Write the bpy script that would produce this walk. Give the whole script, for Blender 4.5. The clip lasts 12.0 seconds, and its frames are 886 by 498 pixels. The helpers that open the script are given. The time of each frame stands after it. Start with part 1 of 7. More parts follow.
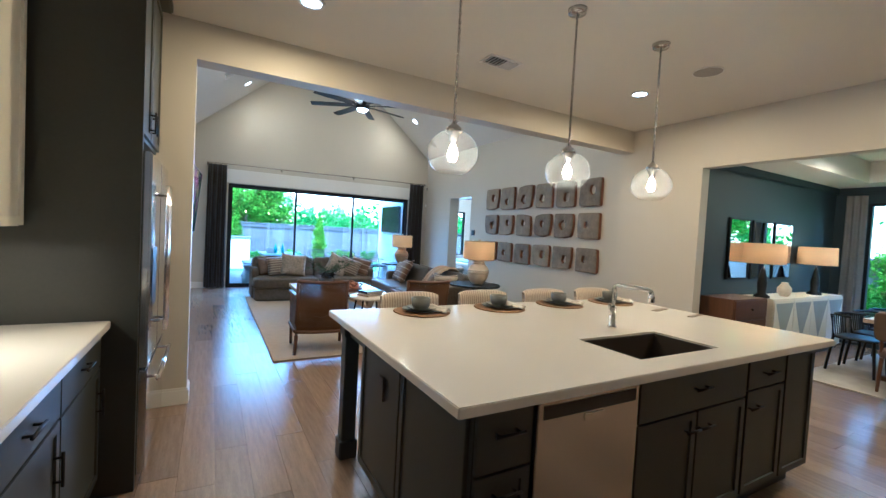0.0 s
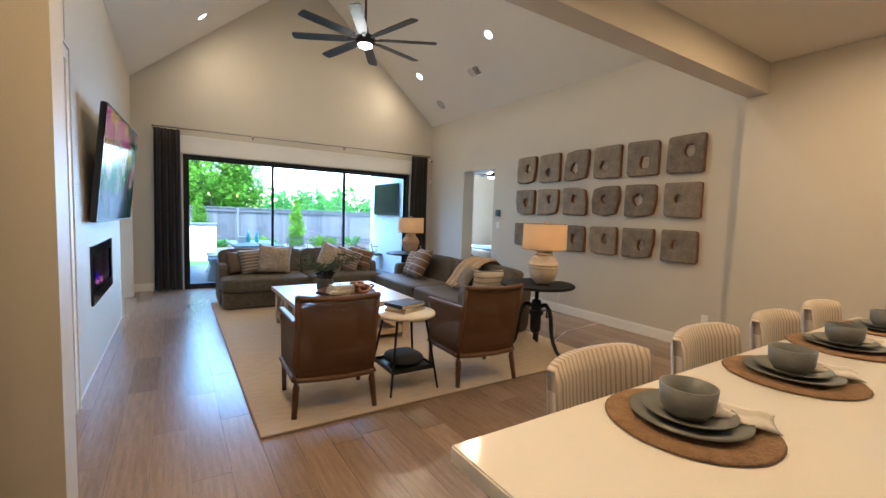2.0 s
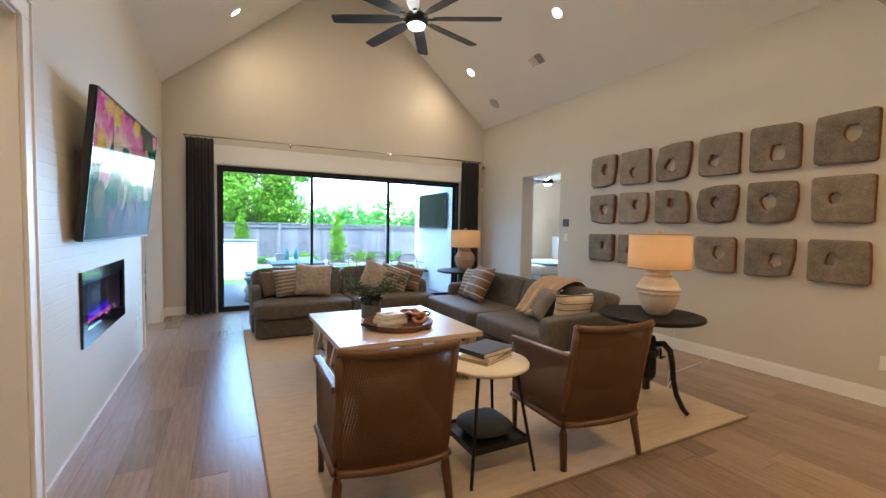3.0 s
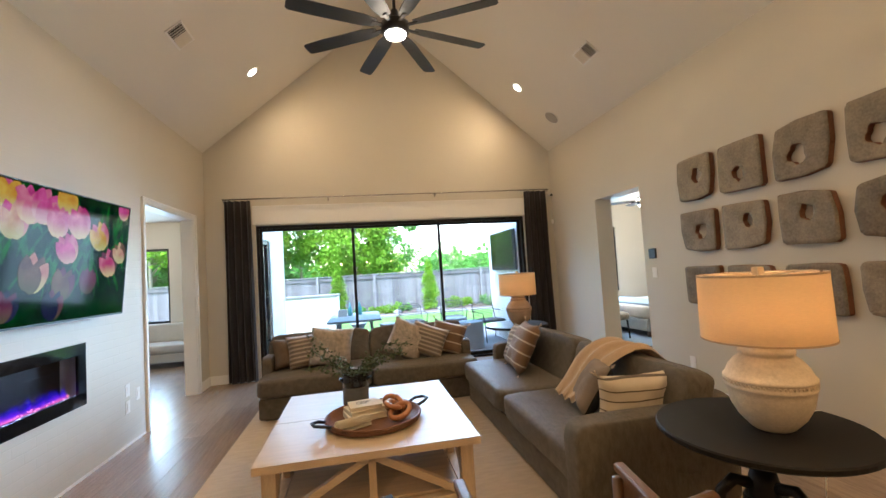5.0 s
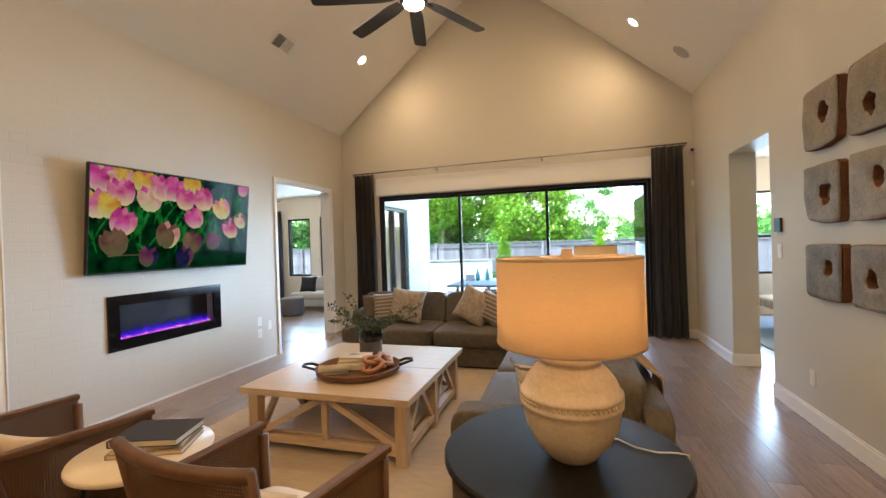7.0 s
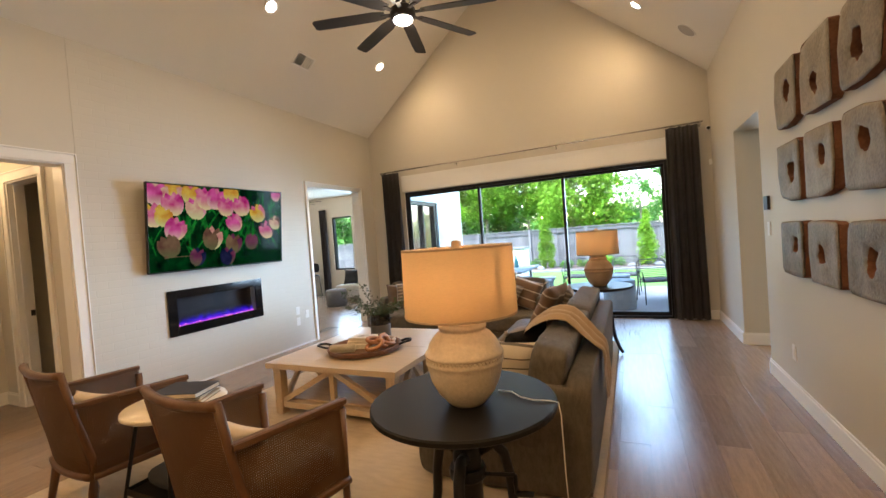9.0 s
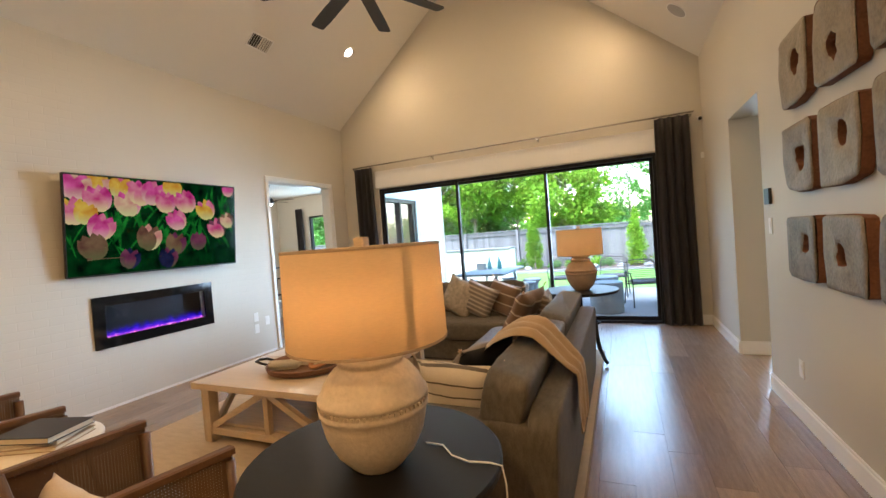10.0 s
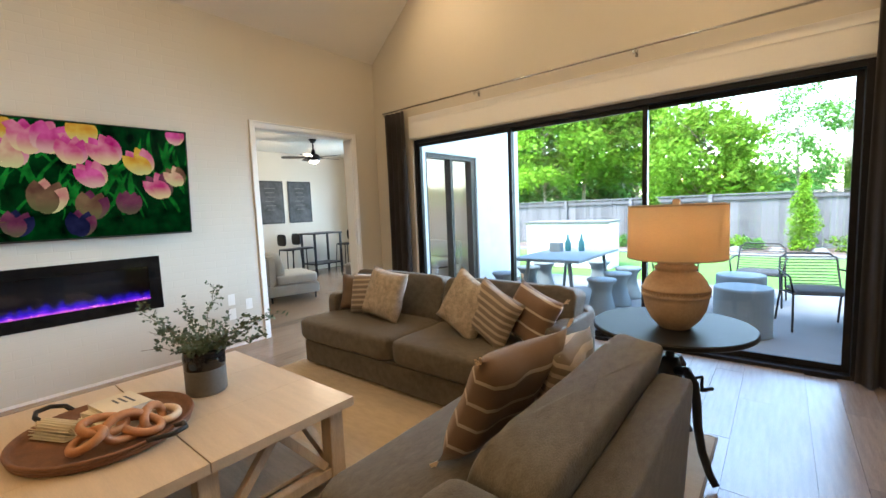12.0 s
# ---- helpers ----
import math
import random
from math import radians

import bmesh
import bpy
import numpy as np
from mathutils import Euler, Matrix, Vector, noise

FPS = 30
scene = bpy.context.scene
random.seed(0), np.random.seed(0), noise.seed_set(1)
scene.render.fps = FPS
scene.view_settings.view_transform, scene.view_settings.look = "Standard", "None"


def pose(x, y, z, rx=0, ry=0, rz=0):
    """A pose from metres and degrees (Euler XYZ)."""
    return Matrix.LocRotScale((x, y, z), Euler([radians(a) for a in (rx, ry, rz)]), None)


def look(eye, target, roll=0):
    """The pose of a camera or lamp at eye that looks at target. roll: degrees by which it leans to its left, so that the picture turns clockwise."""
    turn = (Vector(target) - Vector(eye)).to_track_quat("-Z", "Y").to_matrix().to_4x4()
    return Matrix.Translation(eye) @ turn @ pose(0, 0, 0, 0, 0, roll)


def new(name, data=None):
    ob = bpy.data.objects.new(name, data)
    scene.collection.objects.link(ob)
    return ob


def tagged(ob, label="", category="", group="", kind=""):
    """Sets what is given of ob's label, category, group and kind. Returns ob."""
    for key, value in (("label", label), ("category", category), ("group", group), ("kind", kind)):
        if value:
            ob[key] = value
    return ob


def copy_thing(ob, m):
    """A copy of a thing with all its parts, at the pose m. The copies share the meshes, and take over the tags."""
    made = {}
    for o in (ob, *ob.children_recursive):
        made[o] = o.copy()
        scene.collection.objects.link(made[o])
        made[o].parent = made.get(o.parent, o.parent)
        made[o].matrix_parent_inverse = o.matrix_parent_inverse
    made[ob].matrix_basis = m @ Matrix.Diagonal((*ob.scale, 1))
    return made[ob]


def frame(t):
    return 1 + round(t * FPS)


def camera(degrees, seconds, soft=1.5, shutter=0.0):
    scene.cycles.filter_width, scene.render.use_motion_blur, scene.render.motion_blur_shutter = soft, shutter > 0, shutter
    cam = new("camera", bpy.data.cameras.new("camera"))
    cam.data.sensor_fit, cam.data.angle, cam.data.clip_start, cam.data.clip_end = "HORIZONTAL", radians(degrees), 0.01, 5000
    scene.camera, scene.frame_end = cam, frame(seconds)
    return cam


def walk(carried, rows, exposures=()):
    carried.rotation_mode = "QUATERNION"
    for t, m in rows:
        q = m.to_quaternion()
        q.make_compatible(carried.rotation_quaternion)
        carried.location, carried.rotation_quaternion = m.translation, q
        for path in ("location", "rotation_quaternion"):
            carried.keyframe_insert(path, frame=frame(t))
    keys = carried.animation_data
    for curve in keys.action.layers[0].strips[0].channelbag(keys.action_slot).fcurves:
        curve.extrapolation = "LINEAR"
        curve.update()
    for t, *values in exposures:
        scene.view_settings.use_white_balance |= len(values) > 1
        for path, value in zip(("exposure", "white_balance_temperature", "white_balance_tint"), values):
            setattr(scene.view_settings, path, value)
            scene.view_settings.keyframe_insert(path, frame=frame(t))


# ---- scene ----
cam = camera(93.3, 12.0)
PATH = [
    (0, (0.129, 0.226, 1.492), (1.1, 1.973, 1.418), 3.1),
    (0.5, (0.197, 0.718, 1.474), (1.562, 2.178, 1.41), 3.5),
    (1, (0.221, 1.223, 1.476), (1.647, 2.623, 1.394), 3.4),
    (1.5, (0.234, 1.735, 1.447), (1.504, 3.275, 1.315), 2.7),
    (2, (0.326, 2.266, 1.441), (1.401, 3.945, 1.287), 2.0),
    (2.5, (0.42, 2.779, 1.452), (1.376, 4.53, 1.31), 1.5),
    (3, (0.566, 3.28, 1.417), (1.486, 5.053, 1.32), 1.0),
    (4.8, (1.772, 3.949, 1.507), (2.269, 5.883, 1.607), -3.8),
    (5, (1.998, 3.965, 1.501), (2.392, 5.923, 1.603), -3.6),
    (5.5, (2.455, 3.972, 1.489), (2.594, 5.966, 1.566), -3.5),
    (6, (2.961, 3.997, 1.463), (2.818, 5.991, 1.507), -2.7),
    (6.5, (3.308, 3.986, 1.475), (2.938, 5.951, 1.482), -2.4),
    (7, (3.675, 4.04, 1.453), (3.098, 5.955, 1.439), -1.8),
    (7.5, (3.89, 3.913, 1.445), (3.185, 5.784, 1.417), -1.8),
    (7.7, (3.96, 3.815, 1.44), (3.211, 5.669, 1.404), -2.5),
    (9.5, (4.374, 3.944, 1.442), (3.549, 5.766, 1.393), -4.3),
    (10, (4.375, 4.422, 1.41), (3.587, 6.26, 1.36), -4.3),
    (10.5, (4.345, 4.958, 1.429), (3.592, 6.81, 1.356), -3.8),
    (11, (4.382, 5.502, 1.433), (3.618, 7.347, 1.339), -2.7),
    (11.5, (4.372, 6.059, 1.437), (3.455, 7.833, 1.322), -2.2),
    (12, (4.381, 6.598, 1.431), (3.127, 8.143, 1.239), -2.3),
]
walk(cam, [(t, look(eye, target, roll)) for t, eye, target, roll in PATH],
     exposures=[(0.0, 3.85, 3850, 0), (0.9, 3.45, 4050, 2), (1.5, 3.5, 4400, 4), (2.0, 3.7, 4600, 5), (2.5, 3.75, 4750, 6), (3.5, 3.8, 4950, 8), (5.0, 3.75, 5450, 8), (7.0, 3.75, 5650, 9), (10.0, 3.8, 5750, 9), (11.0, 3.7, 5700, 8), (11.5, 3.65, 5500, 7), (12.0, 3.8, 5750, 6)])

# ---- world, sun and large lights ----
world = bpy.data.worlds.new("sky")
scene.world = world
world.use_nodes = True
wn = world.node_tree
sky = wn.nodes.new("ShaderNodeTexSky")
sky.sky_type = 'NISHITA'
sky.sun_disc = False
sky.sun_elevation = radians(52)
sky.sun_rotation = radians(200)
sky.air_density, sky.dust_density = 1.4, 0.9
wn.links.new(sky.outputs[0], wn.nodes["Background"].inputs[0])
wn.nodes["Background"].inputs[1].default_value = 0.13

sun_data = bpy.data.lights.new("sun", 'SUN')
sun_data.energy, sun_data.angle, sun_data.color = 1.1, radians(12), (1.0, 0.97, 0.92)
sun = new("sun", sun_data)
sun.matrix_world = look((0, 0, 30), (6, 14, 0))


def lamp(name, kind, at, energy, colour, size=0.1, aim=None, spread=None):
    d = bpy.data.lights.new(name, kind)
    d.energy, d.color = energy, colour
    if kind == 'AREA':
        d.shape, d.size = 'DISK', size
        if spread:
            d.spread = radians(spread)
    else:
        d.shadow_soft_size = size
    ob = new(name, d)
    ob.matrix_world = look(at, aim or (at[0], at[1] + 0.001, at[2] - 1))
    return ob


WARM, SOFT = (1.0, 0.635, 0.30), (1.0, 0.76, 0.50)
AMBER, DAY = (1.0, 0.54, 0.18), (0.66, 0.83, 1.0)
SLOPE, EAVE = 0.845, 3.53          # the vault's rise and the height where it starts
XW, XE, YN, YS = -0.28, 5.43, 10.88, 4.33
YK = 4.14                          # kitchen face of the wall between the rooms
RIDGE = (XW + XE) / 2


def vault(x):
    return EAVE + SLOPE * (min(x - XW, XE - x))


LIVING_CANS = [(0.70, 9.9), (4.55, 9.98), (0.64, 7.66), (4.5, 7.68), (0.64, 5.42), (4.5, 5.42)]
KITCHEN_CANS = [(4.01, 3.15), (3.92, 1.0), (0.70, 3.34)]
for cx, cy in LIVING_CANS:
    s = SLOPE if cx < RIDGE else -SLOPE
    lamp("can_lamp", 'AREA', (cx + s * 0.02, cy, vault(cx) - 0.03), 1.62, WARM, 0.12, (cx + s * 0.5, cy, vault(cx) - 0.5))
for cx, cy in KITCHEN_CANS:
    lamp("can_lamp", 'AREA', (cx, cy, 3.03), 2.7, AMBER, 0.12)
PENDANTS = [(1.35, 2.37), (2.26, 2.36), (3.16, 2.35)]
for px, py in PENDANTS:
    lamp("pendant_lamp", 'POINT', (px, py, 1.96), 1.15, AMBER, 0.03)
LAMPS = [(3.667, 5.465), (3.957, 9.05)]
for (lx, ly), watts in zip(LAMPS, (0.37, 0.14)):
    lamp("table_lamp_light", 'POINT', (lx, ly, 1.26), watts, WARM, 0.04)
# area lamp added in the sliding door's opening, standing in for the sky's light
day = lamp("door_daylight", 'AREA', (2.65, 10.99, 1.55), 1.6, DAY, 4.2, (2.65, 8.99, 0.35), 115)
day.data.shape, day.data.size_y = 'RECTANGLE', 1.5
# added fill just outside the glass, aimed at the lower west wall
day_side = lamp("west_wall_fill", 'AREA', (3.7, 11.75, 1.5), 3.6, DAY, 1.7, (-0.28, 6.9, 0.2), 70)
day_side.data.shape, day_side.data.size_y = 'RECTANGLE', 1.6
# added fills just inside the windows brighten bedroom and game room
for dname, dx, dy, dw in (("bedroom_fill", 7.475, 13.15, 1.35), ("game_room_fill", -2.9, 13.85, 1.7)):
    d_ = lamp(dname, 'AREA', (dx, dy, 1.5), 6.0, DAY, dw, (dx, 8.0, 1.2))
    d_.data.shape, d_.data.size_y = 'RECTANGLE', 1.4
lamp("fan_lamp", 'POINT', (2.415, 7.56, 3.475), 0.894, SOFT, 0.08)
lamp("under_cabinet_lamp", 'AREA', (-0.74, 2.3, 1.36), 0.4, WARM, 0.25)
lamp("game_room_lamp", 'POINT', (-2.9, 11.6, 2.42), 9, SOFT, 0.03)
lamp("bedroom_lamp", 'POINT', (7.6, 11.3, 2.5), 12, SOFT, 0.03)
# added fill that brightens the hall; no fixture belongs to it
lamp("hall_fill", 'POINT', (-1.6, 5.4, 2.6), 1.47, WARM, 0.1)
lamp("dining_lamp", 'POINT', (7.5, 1.65, 1.78), 0.59, WARM, 0.05)
for dx, dy in ((7.4, 2.17), (7.4, 0.9)):
    lamp("dining_can_lamp", 'AREA', (dx, dy, 2.76), 2.2, WARM, 0.12)
lamp("dining_table_lamp", 'POINT', (6.68, 3.02, 1.46), 0.6, WARM, 0.04)
lamp("dining_table_lamp", 'POINT', (8.3, 3.02, 1.46), 0.6, WARM, 0.04)


# ---- materials ----
def mat(name, colour, rough=0.6, metal=0.0, vary=0.12, scale=6.0, fine=90.0, bump=0.15, coat=0.0, spec=0.5, obj=True, sheen=0.0, stretch=(1, 1, 1), emit=None, power=0.0, rand=0.0):
    m = bpy.data.materials.new(name)
    m.use_nodes = True
    nt = m.node_tree
    N, L = nt.nodes, nt.links
    p = N["Principled BSDF"]
    tc = N.new("ShaderNodeTexCoord")
    mp = N.new("ShaderNodeMapping")
    mp.inputs["Scale"].default_value = stretch
    L.new(tc.outputs["Object"], mp.inputs[0])
    a, b = N.new("ShaderNodeTexNoise"), N.new("ShaderNodeTexNoise")
    a.inputs["Scale"].default_value, b.inputs["Scale"].default_value = scale, fine
    a.inputs["Detail"].default_value, b.inputs["Detail"].default_value = 4, 3
    L.new(mp.outputs[0], a.inputs["Vector"])
    L.new(mp.outputs[0], b.inputs["Vector"])
    mixf = N.new("ShaderNodeMath")
    mixf.operation = 'MULTIPLY_ADD'
    mixf.inputs[1].default_value = 0.55
    L.new(a.outputs["Fac"], mixf.inputs[0])
    half = N.new("ShaderNodeMath")
    half.operation = 'MULTIPLY'
    half.inputs[1].default_value = 0.45
    L.new(b.outputs["Fac"], half.inputs[0])
    L.new(half.outputs[0], mixf.inputs[2])
    out = mixf.outputs[0]
    if rand:
        oi = N.new("ShaderNodeObjectInfo")
        add = N.new("ShaderNodeMath")
        add.operation = 'MULTIPLY_ADD'
        add.inputs[1].default_value = rand
        L.new(oi.outputs["Random"], add.inputs[0])
        off = N.new("ShaderNodeMath")
        off.operation = 'SUBTRACT'
        off.inputs[1].default_value = rand * 0.5
        L.new(out, off.inputs[0])
        L.new(off.outputs[0], add.inputs[2])
        out = add.outputs[0]
    ramp = N.new("ShaderNodeValToRGB")
    ramp.color_ramp.elements[0].position, ramp.color_ramp.elements[1].position = 0.25, 0.75
    lo = [max(0, c * (1 - vary)) for c in colour]
    hi = [min(1, c * (1 + vary)) for c in colour]
    ramp.color_ramp.elements[0].color, ramp.color_ramp.elements[1].color = (*lo, 1), (*hi, 1)
    L.new(out, ramp.inputs[0])
    L.new(ramp.outputs[0], p.inputs["Base Color"])
    p.inputs["Roughness"].default_value = rough
    p.inputs["Metallic"].default_value = metal
    p.inputs["Specular IOR Level"].default_value = spec
    p.inputs["Coat Weight"].default_value = coat
    p.inputs["Sheen Weight"].default_value = sheen
    if emit:
        p.inputs["Emission Color"].default_value = (*emit, 1)
        p.inputs["Emission Strength"].default_value = power
    if bump:
        bp = N.new("ShaderNodeBump")
        bp.inputs["Strength"].default_value, bp.inputs["Distance"].default_value = bump, 0.004
        L.new(b.outputs["Fac"], bp.inputs["Height"])
        L.new(bp.outputs[0], p.inputs["Normal"])
    return m


def glass(name, tint=(1, 1, 1), rough=0.0, gloss=0.9, low=0.05, haze=0.0):
    """Thin glass: clear face on, more of a mirror at a slant; haze adds a little milkiness."""
    m = bpy.data.materials.new(name)
    m.use_nodes = True
    nt = m.node_tree
    N, L = nt.nodes, nt.links
    N.remove(N["Principled BSDF"])
    tr, gl, mx, lw = N.new("ShaderNodeBsdfTransparent"), N.new("ShaderNodeBsdfGlossy"), N.new("ShaderNodeMixShader"), N.new("ShaderNodeLayerWeight")
    tr.inputs[0].default_value = (*tint, 1)
    gl.inputs["Roughness"].default_value = rough
    lw.inputs["Blend"].default_value = 0.5
    pw, sc = N.new("ShaderNodeMath"), N.new("ShaderNodeMath")
    pw.operation, sc.operation = 'POWER', 'MULTIPLY_ADD'
    pw.inputs[1].default_value = 4.0
    sc.inputs[1].default_value, sc.inputs[2].default_value = gloss, low
    sc.use_clamp = True
    L.new(lw.outputs["Facing"], pw.inputs[0])
    L.new(pw.outputs[0], sc.inputs[0])
    L.new(sc.outputs[0], mx.inputs[0])
    base = tr.outputs[0]
    if haze:
        tl, hz = N.new("ShaderNodeBsdfTranslucent"), N.new("ShaderNodeMixShader")
        hz.inputs[0].default_value = haze
        L.new(tr.outputs[0], hz.inputs[1])
        L.new(tl.outputs[0], hz.inputs[2])
        base = hz.outputs[0]
    L.new(base, mx.inputs[1])
    L.new(gl.outputs[0], mx.inputs[2])
    L.new(mx.outputs[0], N["Material Output"].inputs[0])
    return m


def glow(name, colour, power):
    m = bpy.data.materials.new(name)
    m.use_nodes = True
    p = m.node_tree.nodes["Principled BSDF"]
    p.inputs["Base Color"].default_value = (*colour, 1)
    p.inputs["Emission Color"].default_value = (*colour, 1)
    p.inputs["Emission Strength"].default_value = power
    return m


def shade_cloth(name, colour):
    m = bpy.data.materials.new(name)
    m.use_nodes = True
    nt = m.node_tree
    N, L = nt.nodes, nt.links
    N.remove(N["Principled BSDF"])
    d, t, mx = N.new("ShaderNodeBsdfDiffuse"), N.new("ShaderNodeBsdfTranslucent"), N.new("ShaderNodeMixShader")
    tc, mp, nz, rp = N.new("ShaderNodeTexCoord"), N.new("ShaderNodeMapping"), N.new("ShaderNodeTexNoise"), N.new("ShaderNodeValToRGB")
    mp.inputs["Scale"].default_value = (1, 1, 6)
    nz.inputs["Scale"].default_value = 60
    rp.color_ramp.elements[0].color = (*[c * 0.85 for c in colour], 1)
    rp.color_ramp.elements[1].color = (*colour, 1)
    L.new(tc.outputs["Object"], mp.inputs[0])
    L.new(mp.outputs[0], nz.inputs["Vector"])
    L.new(nz.outputs["Fac"], rp.inputs[0])
    L.new(rp.outputs[0], d.inputs[0])
    L.new(rp.outputs[0], t.inputs[0])
    mx.inputs[0].default_value = 0.45
    L.new(d.outputs[0], mx.inputs[1])
    L.new(t.outputs[0], mx.inputs[2])
    L.new(mx.outputs[0], N["Material Output"].inputs[0])
    return m


def striped(name, a, b, width, axis=0, rough=0.85, thin=0.5, third=None):
    """Woven cloth with stripes across one axis."""
    m = mat(name, a, rough, vary=0.15, fine=220, bump=0.4, sheen=0.2)
    nt = m.node_tree
    N, L = nt.nodes, nt.links
    p = N["Principled BSDF"]
    tc, sp = N.new("ShaderNodeTexCoord"), N.new("ShaderNodeSeparateXYZ")
    L.new(tc.outputs["Object"], sp.inputs[0])
    fr = N.new("ShaderNodeMath")
    fr.operation = 'PINGPONG'
    fr.inputs[1].default_value = width
    L.new(sp.outputs[axis], fr.inputs[0])
    gt = N.new("ShaderNodeMath")
    gt.operation = 'GREATER_THAN'
    gt.inputs[1].default_value = width * thin
    L.new(fr.outputs[0], gt.inputs[0])
    mx = N.new("ShaderNodeMixRGB")
    mx.inputs[2].default_value = (*b, 1)
    old = p.inputs["Base Color"].links[0].from_socket
    L.new(old, mx.inputs[1])
    L.new(gt.outputs[0], mx.inputs[0])
    L.new(mx.outputs[0], p.inputs["Base Color"])
    return m


def cane(name, colour):
    """Open woven cane: small holes in a lattice."""
    m = mat(name, colour, 0.5, vary=0.2, fine=160, bump=0.3)
    nt = m.node_tree
    N, L = nt.nodes, nt.links
    p = N["Principled BSDF"]
    tc, sp = N.new("ShaderNodeTexCoord"), N.new("ShaderNodeSeparateXYZ")
    L.new(tc.outputs["Object"], sp.inputs[0])
    hor = N.new("ShaderNodeMath")
    hor.operation = 'ADD'
    L.new(sp.outputs[0], hor.inputs[0])
    L.new(sp.outputs[1], hor.inputs[1])
    vals = []
    for sock in (hor.outputs[0], sp.outputs[2]):
        f = N.new("ShaderNodeMath")
        f.operation = 'PINGPONG'
        f.inputs[1].default_value = 0.0055
        L.new(sock, f.inputs[0])
        g = N.new("ShaderNodeMath")
        g.operation = 'GREATER_THAN'
        g.inputs[1].default_value = 0.0043
        L.new(f.outputs[0], g.inputs[0])
        vals.append(g)
    mul = N.new("ShaderNodeMath")
    mul.operation = 'MULTIPLY'
    L.new(vals[0].outputs[0], mul.inputs[0])
    L.new(vals[1].outputs[0], mul.inputs[1])
    tr, mx = N.new("ShaderNodeBsdfTransparent"), N.new("ShaderNodeMixShader")
    L.new(mul.outputs[0], mx.inputs[0])
    L.new(p.outputs[0], mx.inputs[1])
    L.new(tr.outputs[0], mx.inputs[2])
    L.new(mx.outputs[0], N["Material Output"].inputs[0])
    return m


PAINT = mat("wall_paint", (0.578, 0.537, 0.455), 0.5, vary=0.03, scale=1.5, fine=140, bump=0.12)
CEIL = mat("ceiling_paint", (0.73, 0.695, 0.62), 0.8, vary=0.02, scale=1.5, fine=140, bump=0.1)
TRIM = mat("trim_paint", (0.80, 0.78, 0.74), 0.4, vary=0.03, scale=3, fine=60, bump=0.03)
NAVY = mat("navy_paint", (0.034, 0.053, 0.070), 0.6, vary=0.08, scale=2, fine=140, bump=0.1)
OAK = mat("oak_floor", (0.245, 0.172, 0.118), 0.24, vary=0.36, scale=5, fine=38, bump=0.10, spec=0.9, stretch=(9, 0.7, 9), rand=0.26)
QUARTZ = mat("white_quartz", (0.80, 0.76, 0.71), 0.12, vary=0.03, scale=3, fine=260, bump=0.0)
CABINET = mat("dark_green_grey_cabinet", (0.038, 0.040, 0.034), 0.42, vary=0.15, scale=3, fine=70, bump=0.05)
CREAM = mat("cream_cabinet", (0.72, 0.68, 0.58), 0.4, vary=0.03, scale=3, fine=70, bump=0.03)
STEEL = mat("brushed_steel", (0.62, 0.61, 0.60), 0.19, 1.0, vary=0.08, scale=4, fine=60, bump=0.03, stretch=(1, 1, 40))
CHROME = mat("chrome", (0.75, 0.74, 0.72), 0.12, 1.0, vary=0.04, scale=4, bump=0.0)
BLACK = mat("black_metal", (0.018, 0.018, 0.02), 0.42, 0.6, vary=0.3, scale=8, fine=80, bump=0.1)
BLACKPLASTIC = mat("black_plastic", (0.012, 0.012, 0.013), 0.35, vary=0.2, scale=8, bump=0.02)
SOFA = mat("sofa_cloth", (0.102, 0.087, 0.068), 0.62, vary=0.45, scale=18, fine=130, bump=0.7, stretch=(1, 2.5, 1), sheen=0.06, spec=0.2)
RUGM = mat("cream_rug", (0.50, 0.40, 0.28), 0.95, vary=0.16, scale=9, fine=150, bump=0.9, stretch=(1, 3, 1))
CURTAIN = mat("grey_curtain", (0.052, 0.045, 0.043), 0.85, vary=0.18, scale=5, fine=300, bump=0.3, sheen=0.2)
WALNUT = mat("brown_wood", (0.10, 0.045, 0.017), 0.4, vary=0.35, scale=4, fine=50, bump=0.1, stretch=(6, 6, 0.8))
CANE = cane("brown_cane", (0.15, 0.074, 0.029))
PALEWOOD = mat("pale_oak", (0.53, 0.415, 0.285), 0.5, vary=0.25, scale=4, fine=45, bump=0.15, stretch=(0.8, 8, 8))
PALEWOOD_V = mat("pale_oak_upright", (0.48, 0.37, 0.25), 0.5, vary=0.25, scale=4, fine=45, bump=0.15, stretch=(8, 8, 0.8))
TOPWOOD = mat("pale_oak_top", (0.53, 0.415, 0.285), 0.3, vary=0.14, scale=3, fine=40, bump=0.06, stretch=(0.8, 8, 8))
MARBLE = mat("pale_stone_top", (0.70, 0.63, 0.53), 0.3, vary=0.1, scale=5, fine=60, bump=0.03)
CLAY = mat("white_clay", (0.60, 0.52, 0.42), 0.85, vary=0.2, scale=10, fine=70, bump=0.5)
BROWNCLAY = mat("tan_clay", (0.42, 0.30, 0.20), 0.85, vary=0.2, scale=10, fine=70, bump=0.5)
LINEN = shade_cloth("linen_shade", (0.80, 0.63, 0.42))
ARTWOOD = mat("weathered_wood", (0.205, 0.165, 0.112), 0.52, vary=0.5, scale=9, fine=60, bump=0.9, rand=0.35)
ARTEDGE = mat("red_brown_bark_edge", (0.17, 0.072, 0.036), 0.85, vary=0.45, scale=12, fine=70, bump=0.8)
PANE = glass("window_glass")
GLOBE = glass("globe_glass", (0.96, 0.91, 0.83), 0.08, 0.6, 0.05, 0.09)
